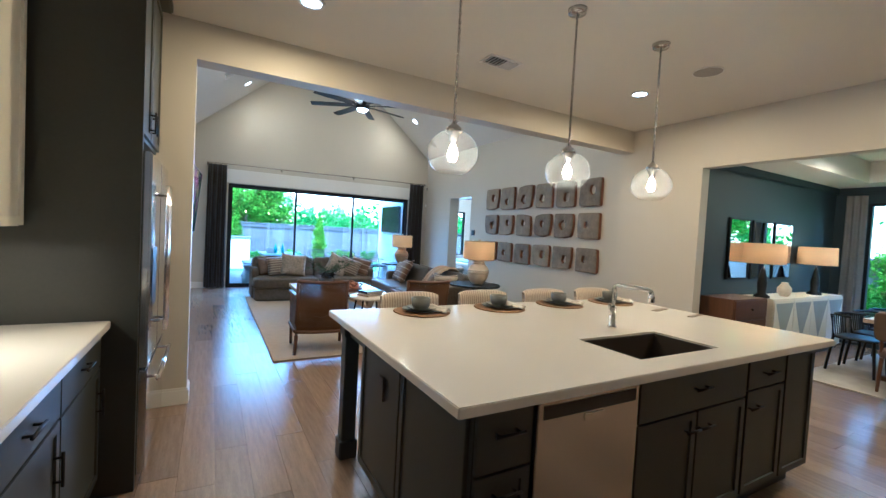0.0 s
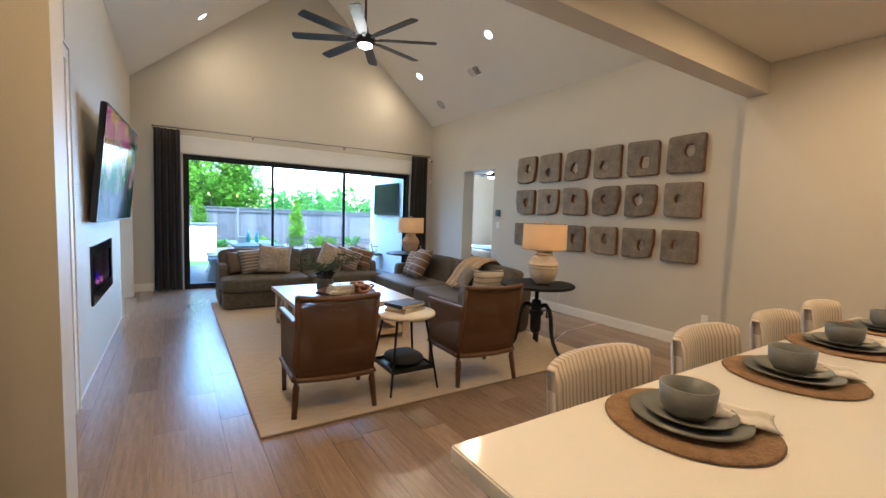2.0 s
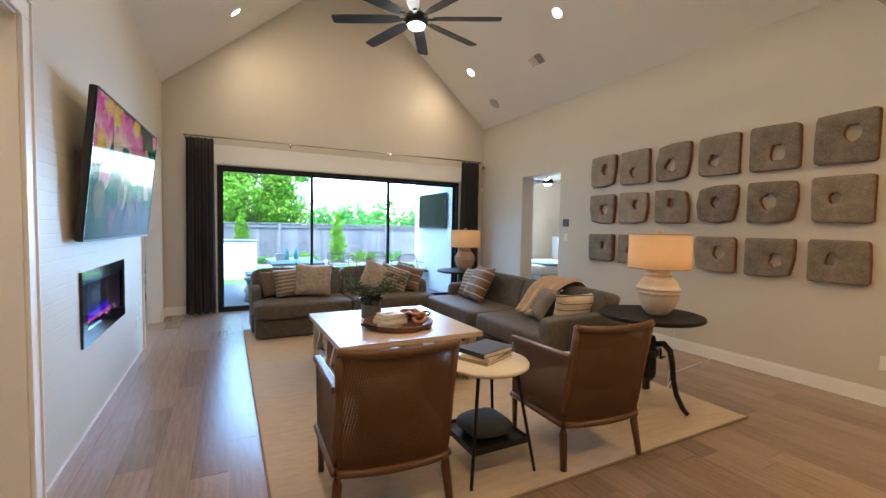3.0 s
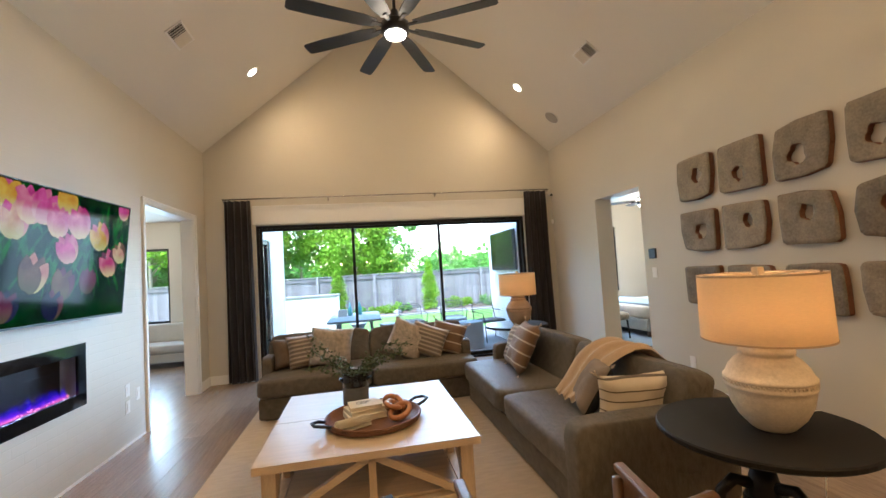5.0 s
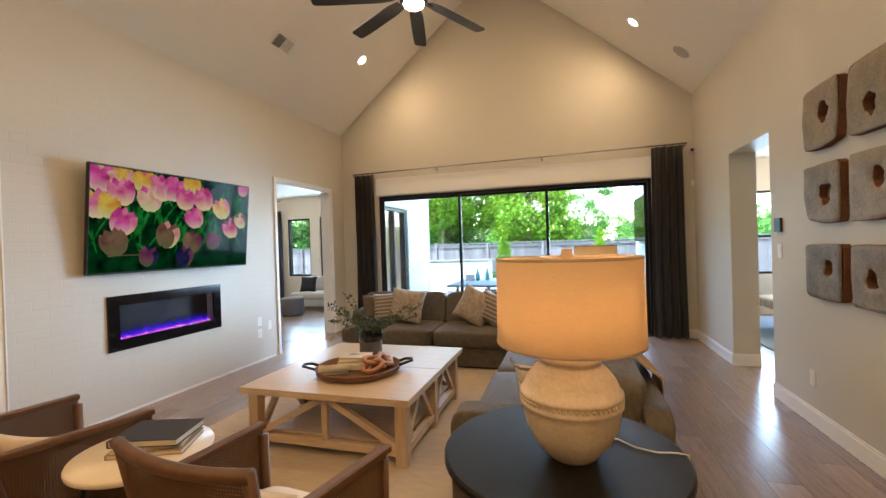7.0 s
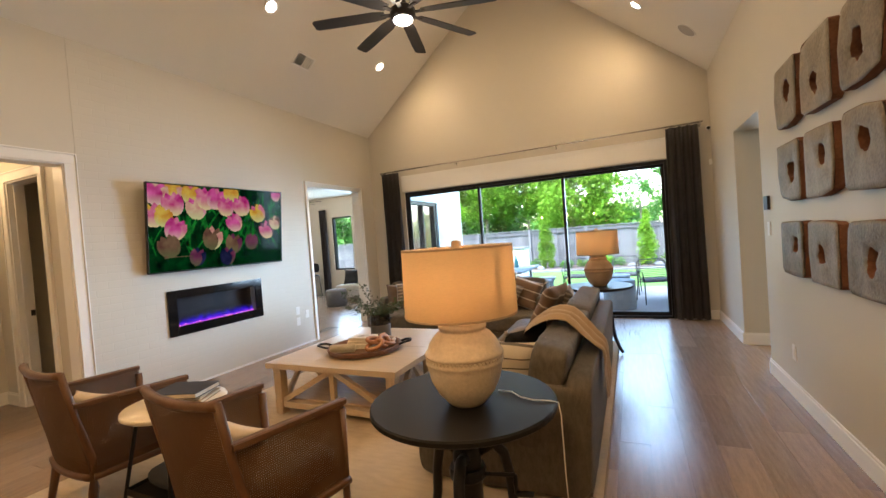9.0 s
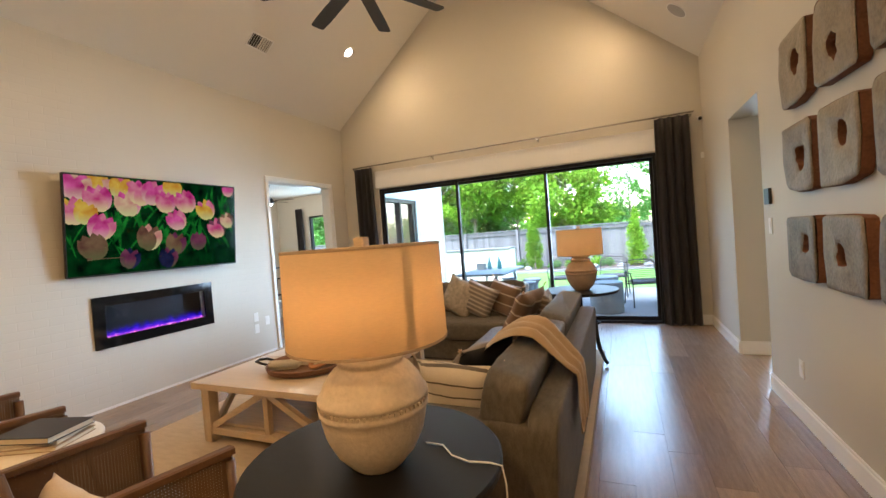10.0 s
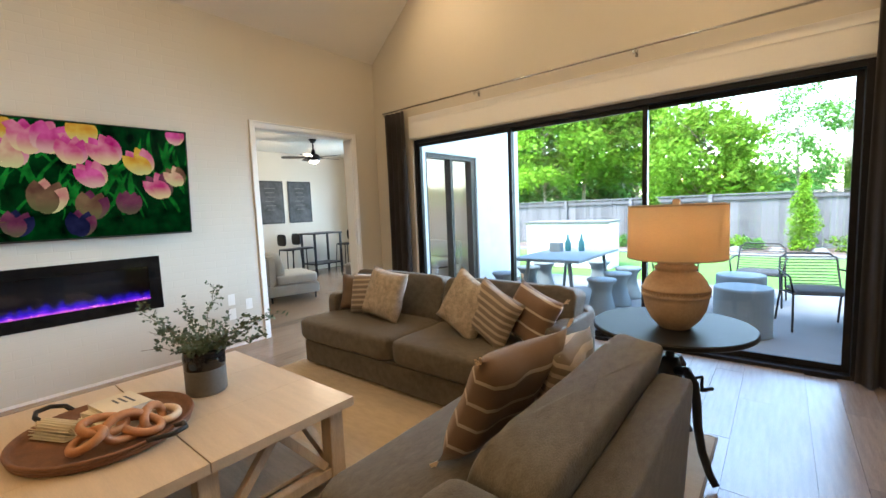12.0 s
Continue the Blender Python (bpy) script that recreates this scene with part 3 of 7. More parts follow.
bm = B()
base_x(bm, XE, -1, YS, 8.52)
base_x(bm, XE, -1, 9.51, YN)
base_y(bm, 8.52, 1, XE, XE + 0.26)
base_y(bm, 9.51, -1, XE, XE + 0.26)
base_y(bm, YN, -1, XE - 0.53, XE)
base_y(bm, YN, -1, XW, 0.40)
base_x(bm, XW, 1, 10.42, YN)
base_x(bm, 5.28, -1, 3.17, YS + 0.016)
base_y(bm, YS, 1, 5.28, XE)
base_x(bm, -0.01, 1, YK - 0.016, YS)
base_y(bm, YK, -1, -0.19, -0.01)
base_x(bm, XW - 0.16, -1, 4.45, 4.75)
base_y(bm, HN, -1, -1.95, -1.66)
base_y(bm, HN, -1, -0.78, XW - 0.16)
base_x(bm, -1.95, 1, 4.45, HN)
base_y(bm, 7.6, -1, -1.95, XW - 0.16)
base_x(bm, -1.95, 1, HN + 0.14, 7.6)
setting("baseboard", bm, TRIM, "white painted baseboards along the walls", "baseboard")
# thin shoe strip under the television wall
bm = B()
box(bm, XW, XW + 0.006, 6.04, 8.97, 0, 0.025)
setting("trim_shoe", bm, TRIM, "thin white strip where wall meets floor", "trim")


def casing_x(name, x, side, hole, label, w=0.085, t=0.018):
    a, b, _, top = hole
    bm = B()
    s0, s1 = sorted((x, x + side * t))
    box(bm, s0, s1, a - w, a, 0, top, 0.003)
    box(bm, s0, s1, b, b + w, 0, top, 0.003)
    box(bm, s0, s1, a - w, b + w, top, top + w, 0.003)
    s0, s1 = sorted((x, x + side * t * 1.5))
    box(bm, s0, s1, a - w - 0.012, a - w, 0, top + w, 0.002)
    box(bm, s0, s1, b + w, b + w + 0.012, 0, top + w, 0.002)
    box(bm, s0, s1, a - w - 0.012, b + w + 0.012, top + w, top + w + 0.014, 0.002)
    return setting(name, bm, TRIM, label, "trim")


casing_x("trim_hall", XW, 1, HALL, "white casing round the hall opening")
casing_x("trim_game_room", XW, 1, GAME, "white casing round the opening to the room beyond", 0.05)
bm = B()
na, nb, _, nt_ = NOOK
for x0_, x1_, z0_, z1_ in ((na - 0.085, na, 0, nt_), (nb, nb + 0.085, 0, nt_), (na - 0.085, nb + 0.085, nt_, nt_ + 0.085)):
    box(bm, x0_, x1_, HN - 0.018, HN, z0_, z1_, 0.003)
for x0_, x1_, z0_, z1_ in ((na - 0.097, na - 0.085, 0, nt_ + 0.085), (nb + 0.085, nb + 0.097, 0, nt_ + 0.085), (na - 0.097, nb + 0.097, nt_ + 0.085, nt_ + 0.099)):
    box(bm, x0_, x1_, HN - 0.027, HN, z0_, z1_, 0.002)
box(bm, na, na + 0.014, HN, HN + 0.14, 0, nt_ - 0.014)
box(bm, nb - 0.014, nb, HN, HN + 0.14, 0, nt_ - 0.014)
box(bm, na, nb, HN, HN + 0.14, nt_ - 0.014, nt_)
box(bm, na + 0.014, na + 0.026, HN + 0.05, HN + 0.09, 0, nt_ - 0.014)
setting("trim_hall_door", bm, TRIM, "white casing and jamb round a hall doorway", "trim")
sp_ = thing("strike_plate", "small black latch plate on a white door jamb", "latch plate", (na + 0.014, HN + 0.115, 0.98))
part("plate", box(B(), 0, 0.004, -0.018, 0.018, -0.03, 0.03, 0.001), BLACK, sp_)
bm = B()
for a, b, _, tz in (HALL, GAME):
    box(bm, XW - 0.16, XW, a, a + 0.012, 0, tz - 0.012)
    box(bm, XW - 0.16, XW, b - 0.012, b, 0, tz - 0.012)
    box(bm, XW - 0.16, XW, a, b, tz - 0.012, tz)
setting("trim_jamb", bm, TRIM, "white painted door jambs", "trim")
bm = B()
box(bm, 5.43, DX, DY1 - 0.05, DY1, 2.53, 2.63, 0.01)
box(bm, DX - 0.05, DX, DY0, DY1 - 0.05, 2.53, 2.63, 0.01)
setting("trim_crown", bm, NAVY, "navy crown moulding", "trim")

# sliding glass door
sl = thing("window_1", "black framed three panel sliding glass door", "sliding door", kind="structure")
bm = B()
x0, x1, _, zt = SLIDER
box(bm, x0, x0 + 0.045, YN + 0.03, YN + 0.15, 0.0, zt, 0.003)
box(bm, x1 - 0.045, x1, YN + 0.03, YN + 0.15, 0.0, zt, 0.003)
box(bm, x0 + 0.045, x1 - 0.045, YN + 0.03, YN + 0.15, zt - 0.05, zt, 0.003)
box(bm, x0 + 0.045, x1 - 0.045, YN + 0.03, YN + 0.15, -0.012, 0.03, 0.003)
part("window_frame", bm, BLACK, sl)
edges = [x0 + 0.045, 1.915, 3.354, x1 - 0.045]
for i in range(3):
    a, b = edges[i] - (0.022 if i else 0), edges[i + 1] + (0.022 if i < 2 else 0)
    yo = YN + (0.045, 0.08, 0.115)[i]
    bm = B()
    w = 0.044
    box(bm, a, a + w, yo, yo + 0.033, 0.03, zt - 0.05, 0.002)
    box(bm, b - w, b, yo, yo + 0.033, 0.03, zt - 0.05, 0.002)
    box(bm, a + w, b - w, yo, yo + 0.033, 0.03, 0.085, 0.002)
    box(bm, a + w, b - w, yo, yo + 0.033, zt - 0.09, zt - 0.05, 0.002)
    pf = part("panel", bm, BLACK, sl)
    g = part("pane", box(B(), a + w, b - w, yo + 0.012, yo + 0.018, 0.085, zt - 0.09), PANE, pf, "clear glass")
    g.visible_shadow = False
# shallow roller shade rolled up in a fabric band over the door
rs = thing("roller_shade", "raised white roller shade in a flat valance over the sliding door", "shade")
bm = B()
box(bm, 0.40, 4.92, YN - 0.022, YN, 2.385, 2.685, 0.006)
part("valance", bm, TRIM, rs)
bm = B()
box(bm, 0.41, 4.91, YN - 0.028, YN - 0.022, 2.595, 2.615, 0.002)
part("hem_bar", bm, TRIM, rs)


def black_window(name, x, y, z0, z1, w, along, label, depth=0.1, rail=True):
    """A fixed black window; along 'x' or 'y'; its centre at x, y."""
    th = thing(name, label, "window", (x, y, 0), 0 if along == 'x' else 90, kind="structure")
    bm = B()
    f = 0.045
    box(bm, -w / 2, -w / 2 + f, -depth / 2, depth / 2, z0, z1)
    box(bm, w / 2 - f, w / 2, -depth / 2, depth / 2, z0, z1)
    box(bm, -w / 2 + f, w / 2 - f, -depth / 2, depth / 2, z1 - f, z1)
    box(bm, -w / 2 + f, w / 2 - f, -depth / 2, depth / 2, z0, z0 + f)
    if rail:
        zm = z0 + (z1 - z0) * 0.45
        box(bm, -w / 2 + f, w / 2 - f, -0.02, 0.02, zm - 0.02, zm + 0.02)
    part("window_frame", bm, BLACK, th)
    g = part("pane", box(B(), -w / 2 + f, w / 2 - f, -0.004, 0.004, z0 + f, z1 - f), PANE, th, "clear glass")
    g.visible_shadow = False
    return th


black_window("window_2", -3.42, GY + 0.09, 0.75, 2.32, 0.72, 'x', "black framed window in the room beyond", rail=False)
black_window("window_3", -2.38, GY + 0.09, 0.75, 2.34, 0.76, 'x', "black framed window in the room beyond", rail=False)
black_window("window_4", 7.475, BY1 + 0.09, 0.75, 2.3, 1.45, 'x', "black framed bedroom window with a middle rail")
for i, yc in enumerate((2.53, 1.6, 0.69)):
    black_window("window_%d" % (5 + i), DX + 0.09, yc, 0.35, 2.37, 0.75, 'y', "dark framed dining room window", rail=False)
wd = thing("window_8", "black framed sliding door in the stone wing", "sliding door", kind="structure")
bm = B()
for a, b in ((11.3, 11.36), (11.93, 11.99), (12.50, 12.62)):
    box(bm, 0.15, 0.27, a, b, 0, 2.27)
for a, b in ((11.36, 11.93), (11.99, 12.50)):
    box(bm, 0.15, 0.27, a, b, 2.20, 2.27)
    box(bm, 0.15, 0.27, a, b, 0.0, 0.07)
part("window_frame", bm, BLACK, wd)
for a, b in ((11.36, 11.93), (11.99, 12.50)):
    g = part("pane", box(B(), 0.20, 0.21, a, b, 0.07, 2.20), PANE, wd, "reflecting glass")
    g.visible_shadow = False


# ---- curtains ----
def curtain(name, xa, xb, y, z0, z1, folds, material, label, along='x', group=""):
    n, rows = folds * 8, 10
    bm = B()
    grid = []
    for j in range(rows + 1):
        t = j / rows
        row = []
        for i in range(n + 1):
            u = i / n
            x = xa + (xb - xa) * (0.5 + (u - 0.5) * (1 + 0.12 * t))
            d = 0.045 * math.sin(u * folds * 2 * math.pi + 0.5 * math.sin(3 * t)) * (0.75 + 0.35 * t) + 0.012 * noise.noise(Vector((u * 9, t * 3, xa)))
            z = z1 - (z1 - z0) * t
            row.append(bm.verts.new((x, y + d, z) if along == 'x' else (y + d, x, z)))
        grid.append(row)
    for a, b in zip(grid, grid[1:]):
        for i in range(n):
            bm.faces.new((a[i], a[i + 1], b[i + 1], b[i]))
    bmesh.ops.solidify(bm, geom=list(bm.faces), thickness=0.006)
    return tagged(part(name, bm, material, None, smooth=True), label, "curtain", group)


curtain("curtain", 0.03, 0.40, 10.78, 0.015, 2.75, 4, CURTAIN, "dark grey pleated curtain hanging beside the sliding door", group="living room curtains")
curtain("curtain", 4.86, 5.27, 10.78, 0.015, 2.79, 4, CURTAIN, "dark grey pleated curtain hanging beside the sliding door", group="living room curtains")
rod = thing("curtain_rod", "thin brushed metal curtain rod on small brackets", "curtain rod")
part("rod", tube(B(), (0.0, 10.78, 2.775), (5.33, 10.78, 2.815), 0.012), STEEL, rod, smooth=True)
for bx in (0.02, 1.55, 3.30, 5.30):
    z = 2.775 + 0.04 * bx / 5.33
    bm = tube(B(), (bx, 10.78, z - 0.012), (bx, YN, z - 0.012), 0.007)
    box(bm, bx - 0.012, bx + 0.012, YN - 0.006, YN, z - 0.05, z + 0.02)
    box(bm, bx - 0.008, bx + 0.008, 10.77, 10.79, z - 0.045, z - 0.01)
    part("bracket", bm, STEEL, rod)
curtain("curtain", -4.15, -3.9, 13.8, 0.02, 2.55, 3, CURTAIN, "dark curtain beside a window in the room beyond")
curtain("curtain", 2.88, 3.15, 9.5, 0.05, 2.49, 3, GREYCLOTH, "light grey dining room curtain", along='y')

# ---- ceiling fixtures ----
def on_vault(x, y):
    """A pose on the sloping ceiling, its z pointing down into the room."""
    a = math.degrees(math.atan(SLOPE)) * (-1 if x < RIDGE else 1)
    return pose(x, y, vault(x), 180, a, 0)


def can_light(m):
    c = thing("recessed_light", "round white recessed ceiling light, lit warm", "ceiling light", group="recessed ceiling lights")
    c.matrix_world = m
    part("trim_ring", rev(B(), [(0.066, 0.0), (0.095, 0.0), (0.095, 0.004), (0.088, 0.008), (0.07, 0.008), (0.066, 0.0)]), TRIM, c, smooth=True)
    part("lens", rev(B(), [(0, 0.003), (0.064, 0.003), (0.066, 0.0)]), CANGLOW, c, "glowing warm lens", True)
    return c


for cx, cy in LIVING_CANS:
    can_light(on_vault(cx, cy))
for cx, cy in KITCHEN_CANS:
    can_light(pose(cx, cy, 3.06, 180))
for dx, dy in ((7.4, 2.17), (7.4, 0.9)):
    can_light(pose(dx, dy, 2.95, 180))


def vent(m):
    v = thing("ceiling_vent", "white slatted ceiling vent", "vent", group="ceiling vents")
    v.matrix_world = m
    bm = B()
    box(bm, -0.17, 0.17, -0.10, -0.08, 0, 0.012, 0.002)
    box(bm, -0.17, 0.17, 0.08, 0.10, 0, 0.012, 0.002)
    box(bm, -0.17, -0.15, -0.08, 0.08, 0, 0.012, 0.002)
    box(bm, 0.15, 0.17, -0.08, 0.08, 0, 0.012, 0.002)
    part("frame", bm, TRIM, v)
    part("backing", box(B(), -0.15, 0.15, -0.08, 0.08, 0.0, 0.002), BLACKPLASTIC, v)
    for i in range(9):
        x = -0.135 + i * 0.034
        part("slat", box(B(), -0.002, 0.002, -0.08, 0.08, -0.008, 0.012, m=pose(x, 0, 0.01, 0, 35 if i > 4 else -35, 0)), TRIM, v)
    return v


vent(on_vault(0.33, 8.50) @ pose(0, 0, 0, 0, 0, 90))
vent(on_vault(4.83, 8.48) @ pose(0, 0, 0, 0, 0, 90))
vent(pose(2.36, 3.36, 3.06, 180))


def speaker(m):
    s = thing("ceiling_speaker", "round flush ceiling speaker with a pale mesh grille", "speaker", group="ceiling speakers")
    s.matrix_world = m
    part("rim", rev(B(), [(0.115, 0), (0.125, 0), (0.125, 0.006), (0.115, 0.006), (0.115, 0)]), TRIM, s, smooth=True)
    part("grille", rev(B(), [(0, 0.007), (0.06, 0.0065), (0.115, 0.004)]), mat("speaker_mesh", (0.42, 0.40, 0.37), 0.7, fine=400, bump=0.8), s, smooth=True)


speaker(on_vault(5.10, 10.0))
speaker(pose(3.965, 2.437, 3.06, 180))

# ceiling fans
def ceiling_fan(at, top, n, blade_len, blade_w, spin, label, small=False):
    f = thing("ceiling_fan", label, "ceiling fan", at)
    part("downrod", tube(B(), (0, 0, 0.10), (0, 0, top - at[2]), 0.014), BLACK, f, smooth=True)
    part("canopy", rev(B(), [(0, top - at[2] - 0.07), (0.04, top - at[2] - 0.07), (0.075, top - at[2] - 0.0), (0, top - at[2] + 0.03)]), BLACK, f, smooth=True)
    part("motor", rev(B(), [(0, -0.04), (0.10, -0.04), (0.125, -0.02), (0.125, 0.05), (0.09, 0.08), (0.045, 0.10), (0.03, 0.18), (0, 0.18)]), BLACK, f, smooth=True)
    part("light_bowl", rev(B(), [(0, -0.085), (0.05, -0.08), (0.085, -0.062), (0.095, -0.04), (0, -0.04)]), glow("fan_glow", (1, 0.88, 0.72), 1.3), f, "glowing round light", True)
    for i in range(n):
        m = pose(0, 0, 0.02, 0, 0, spin + 360 * i / n) @ pose(0, 0, 0, 10, 0, 0)
        bm = B()
        box(bm, 0.10, 0.22, -0.02, 0.02, -0.008, 0.008, 0.003, m)
        ys = [(0.18, 0.045), (0.3, blade_w / 2), (blade_len * 0.8, blade_w / 2 * 1.08), (blade_len - 0.02, blade_w / 2), (blade_len, blade_w / 2 - 0.02)]
        up = [bm.verts.new(m @ Vector((x, w, 0.012))) for x, w in ys] + [bm.verts.new(m @ Vector((x, -w, 0.012))) for x, w in ys[::-1]]
        dn = [bm.verts.new(m @ Vector((x, w, 0.004))) for x, w in ys] + [bm.verts.new(m @ Vector((x, -w, 0.004))) for x, w in ys[::-1]]
        bm.faces.new(up)
        bm.faces.new(dn[::-1])
        for k in range(len(up)):
            j = (k + 1) % len(up)
            bm.faces.new((dn[k], dn[j], up[j], up[k]))
        part("blade", bm, mat("fan_blade", (0.026, 0.022, 0.019), 0.5, vary=0.3, scale=5, fine=50, stretch=(1, 8, 8)) if i == 0 and not small else bpy.data.materials["fan_blade"], f)
    return f


ceiling_fan((2.415, 7.56, 3.655), vault(2.415), 8, 0.92, 0.13, 16, "large black ceiling fan with eight blades and a light")
ceiling_fan((-2.9, 11.6, 2.52), 2.9, 5, 0.6, 0.13, 20, "dark ceiling fan with a lit bowl in the room beyond", True)
ceiling_fan((7.6, 11.3, 2.6), 2.9, 5, 0.62, 0.13, 10, "dark ceiling fan with a lit bowl in the bedroom", True)


# ---- kitchen ----
def bar_handle(w, parent, m, upright=False):
    bm = B()
    a, b = Vector((-w / 2, -0.028, 0)), Vector((w / 2, -0.028, 0))
    if upright:
        a, b = Vector((0, -0.028, -w / 2)), Vector((0, -0.028, w / 2))
    tube(bm, m @ a, m @ b, 0.006, seg=8)
    for s in (0.15, 0.85):
        p = a.lerp(b, s)
        tube(bm, m @ p, m @ Vector((p.x, 0, p.z)), 0.005, seg=8)
    return part("handle", bm, BLACK, parent, "black bar handle", True)


def front(parent, name, x0, x1, z0, z1, m, handle=None, material=None):
    """A shaker front facing -y in the frame m, with a recessed middle and a handle."""
    bm = B()
    box(bm, x0, x1, -0.02, 0, z0, z1, 0.002)
    if z1 - z0 > 0.25:
        bm.normal_update()
        face = max((q for q in bm.faces if q.normal.y < -0.9), key=lambda q: q.calc_area())
        bmesh.ops.inset_individual(bm, faces=[face], thickness=0.053, depth=0)
        bmesh.ops.inset_individual(bm, faces=[face], thickness=0.003, depth=-0.009)
    bmesh.ops.transform(bm, matrix=m, verts=bm.verts)
    d = part(name, bm, material or CABINET, parent)
    if handle:
        hx, hz, up = handle
        bar_handle(0.13, d, m @ pose(hx, -0.02, hz), up)
    return d


TOP = 0.945
counter = thing("island_worktop", "thick white quartz worktop with a sink cut-out on the island", "worktop")
bm = B()
ix0, ix1, iy0, iy1 = 0.83, 3.66, 1.325, 2.985
sx0, sx1, sy0, sy1 = 1.93, 2.60, 1.475, 1.865
for a, b, c, d in ((ix0, sx0, iy0, iy1), (sx1, ix1, iy0, iy1), (sx0, sx1, iy0, sy0), (sx0, sx1, sy1, iy1)):
    box(bm, a, b, c, d, TOP - 0.04, TOP)
bmesh.ops.remove_doubles(bm, verts=bm.verts, dist=1e-5)
part("slab", bm, QUARTZ, counter)
bm = B()
for a, b, c, d in ((ix0 - 0.004, ix0, iy0, iy1), (ix1, ix1 + 0.004, iy0, iy1), (ix0, ix1, iy0 - 0.004, iy0), (ix0, ix1, iy1, iy1 + 0.004)):
    box(bm, a, b, c, d, TOP - 0.036, TOP - 0.004)
part("eased_edge", bm, QUARTZ, counter)

sink = thing("sink", "dark brown undermount kitchen sink set in the island", "sink")
bm = B()
SINKM = mat("dark_composite_sink", (0.05, 0.038, 0.03), 0.45, vary=0.2, fine=200)
zb = TOP - 0.24
box(bm, sx0 + 0.0005, sx1 - 0.0005, sy0 + 0.0005, sy1 - 0.0005, zb - 0.02, zb)
part("basin_floor", bm, SINKM, sink)
for a, b, c, d in ((sx0 + 0.0005, sx0 + 0.006, sy0 + 0.006, sy1 - 0.006), (sx1 - 0.006, sx1 - 0.0005, sy0 + 0.006, sy1 - 0.006), (sx0 + 0.0005, sx1 - 0.0005, sy0 + 0.0005, sy0 + 0.006), (sx0 + 0.0005, sx1 - 0.0005, sy1 - 0.006, sy1 - 0.0005)):
    part("basin_wall", box(B(), a, b, c, d, zb, TOP - 0.012), SINKM, sink)
part("drain", rev(B(), [(0, 0.004), (0.03, 0.002), (0.045, 0.005), (0.048, 0.0)], c=((sx0 + sx1) / 2, (sy0 + sy1) / 2, zb)), STEEL, sink, smooth=True)

fa = thing("faucet", "brushed steel pull-down faucet with a square neck", "faucet", (2.41, 2.03, TOP), -70)
part("base", rev(B(), [(0, 0), (0.028, 0), (0.028, 0.012), (0.02, 0.02), (0.02, 0.13), (0, 0.13)]), STEEL, fa, smooth=True)
part("neck", pipe(B(), [(0, 0, 0.1), (0, 0, 0.25), (0.008, 0, 0.268), (0.026, 0, 0.275), (0.19, 0, 0.272), (0.213, 0, 0.264), (0.222, 0, 0.24)], 0.016, 12), STEEL, fa, smooth=True)
part("spray_head", tube(B(), (0.222, 0, 0.245), (0.225, 0, 0.195), 0.018, 0.02), STEEL, fa, smooth=True)
bm = pipe(B(), [(0, -0.015, 0.085), (0, -0.04, 0.09), (0, -0.062, 0.115), (0, -0.07, 0.16)], 0.008, 10)
part("lever", bm, STEEL, fa, smooth=True)
for ox, oy in ((3.47, 2.40), (3.53, 2.14)):
    o = thing("pop_up_outlet", "slim brown outlet strip let into the worktop", "outlet", (ox, oy, TOP), 12, group="worktop outlets")
    part("cover", box(B(), -0.12, 0.12, -0.022, 0.022, 0, 0.004, 0.001), mat("bronze_cover", (0.20, 0.15, 0.10), 0.4, 0.6), o)

CB = 0.11
island = thing("kitchen_island", "dark grey-green shaker kitchen island with posts", "kitchen island")
bm = B()
box(bm, 0.94, 1.195, 1.40, 2.56, CB, TOP - 0.04)
box(bm, 1.195, 1.80, 1.98, 2.56, CB, TOP - 0.04)
box(bm, 1.80, 3.55, 1.91, 2.56, CB, TOP - 0.04)
box(bm, 1.80, 1.90, 1.40, 1.91, CB, TOP - 0.04)
box(bm, 2.64, 3.55, 1.40, 1.91, CB, TOP - 0.04)
box(bm, 1.90, 2.64, 1.40, 1.44, CB, TOP - 0.04)
box(bm, 1.90, 2.64, 1.44, 1.91, CB, 0.66)
part("body", bm, CABINET, island)
part("plinth", box(B(), 1.0, 3.5, 1.46, 2.5, 0.0, CB), BLACKPLASTIC, island)
for lx0 in (0.90, 3.50):
    bm = B()
    box(bm, lx0, lx0 + 0.09, 2.82, 2.91, 0, TOP - 0.04, 0.004)
    box(bm, lx0 - 0.012, lx0 + 0.102, 2.808, 2.922, 0, 0.12, 0.006)
    box(bm, lx0 - 0.012, lx0 + 0.102, 2.808, 2.922, 0.80, 0.86, 0.006)
    part("post", bm, CABINET, island)
part("apron", box(B(), 0.99, 3.50, 2.84, 2.88, 0.80, TOP - 0.04, 0.002), CABINET, island)
part("side_apron", box(B(), 0.925, 0.965, 2.56, 2.82, 0.80, TOP - 0.04, 0.002), CABINET, island)
ff = pose(0, 1.40, 0)
front(island, "drawer_front", 0.945, 1.19, 0.66, 0.895, ff, (1.07, 0.80, False))
front(island, "drawer_front", 0.945, 1.19, 0.13, 0.65, ff, (1.07, 0.58, False))
front(island, "drawer_front", 1.81, 2.72, 0.69, 0.895, ff, (2.27, 0.80, False))
front(island, "cabinet_door", 1.81, 2.26, 0.13, 0.68, ff, (2.21, 0.60, False))
front(island, "cabinet_door", 2.27, 2.72, 0.13, 0.68, ff, (2.32, 0.60, False))
front(island, "drawer_front", 2.74, 3.16, 0.72, 0.895, ff, (2.95, 0.80, False))
front(island, "cabinet_door", 2.74, 3.16, 0.13, 0.71, ff, (2.80, 0.62, False))
front(island, "end_panel", 3.18, 3.55, 0.13, 0.895, ff)
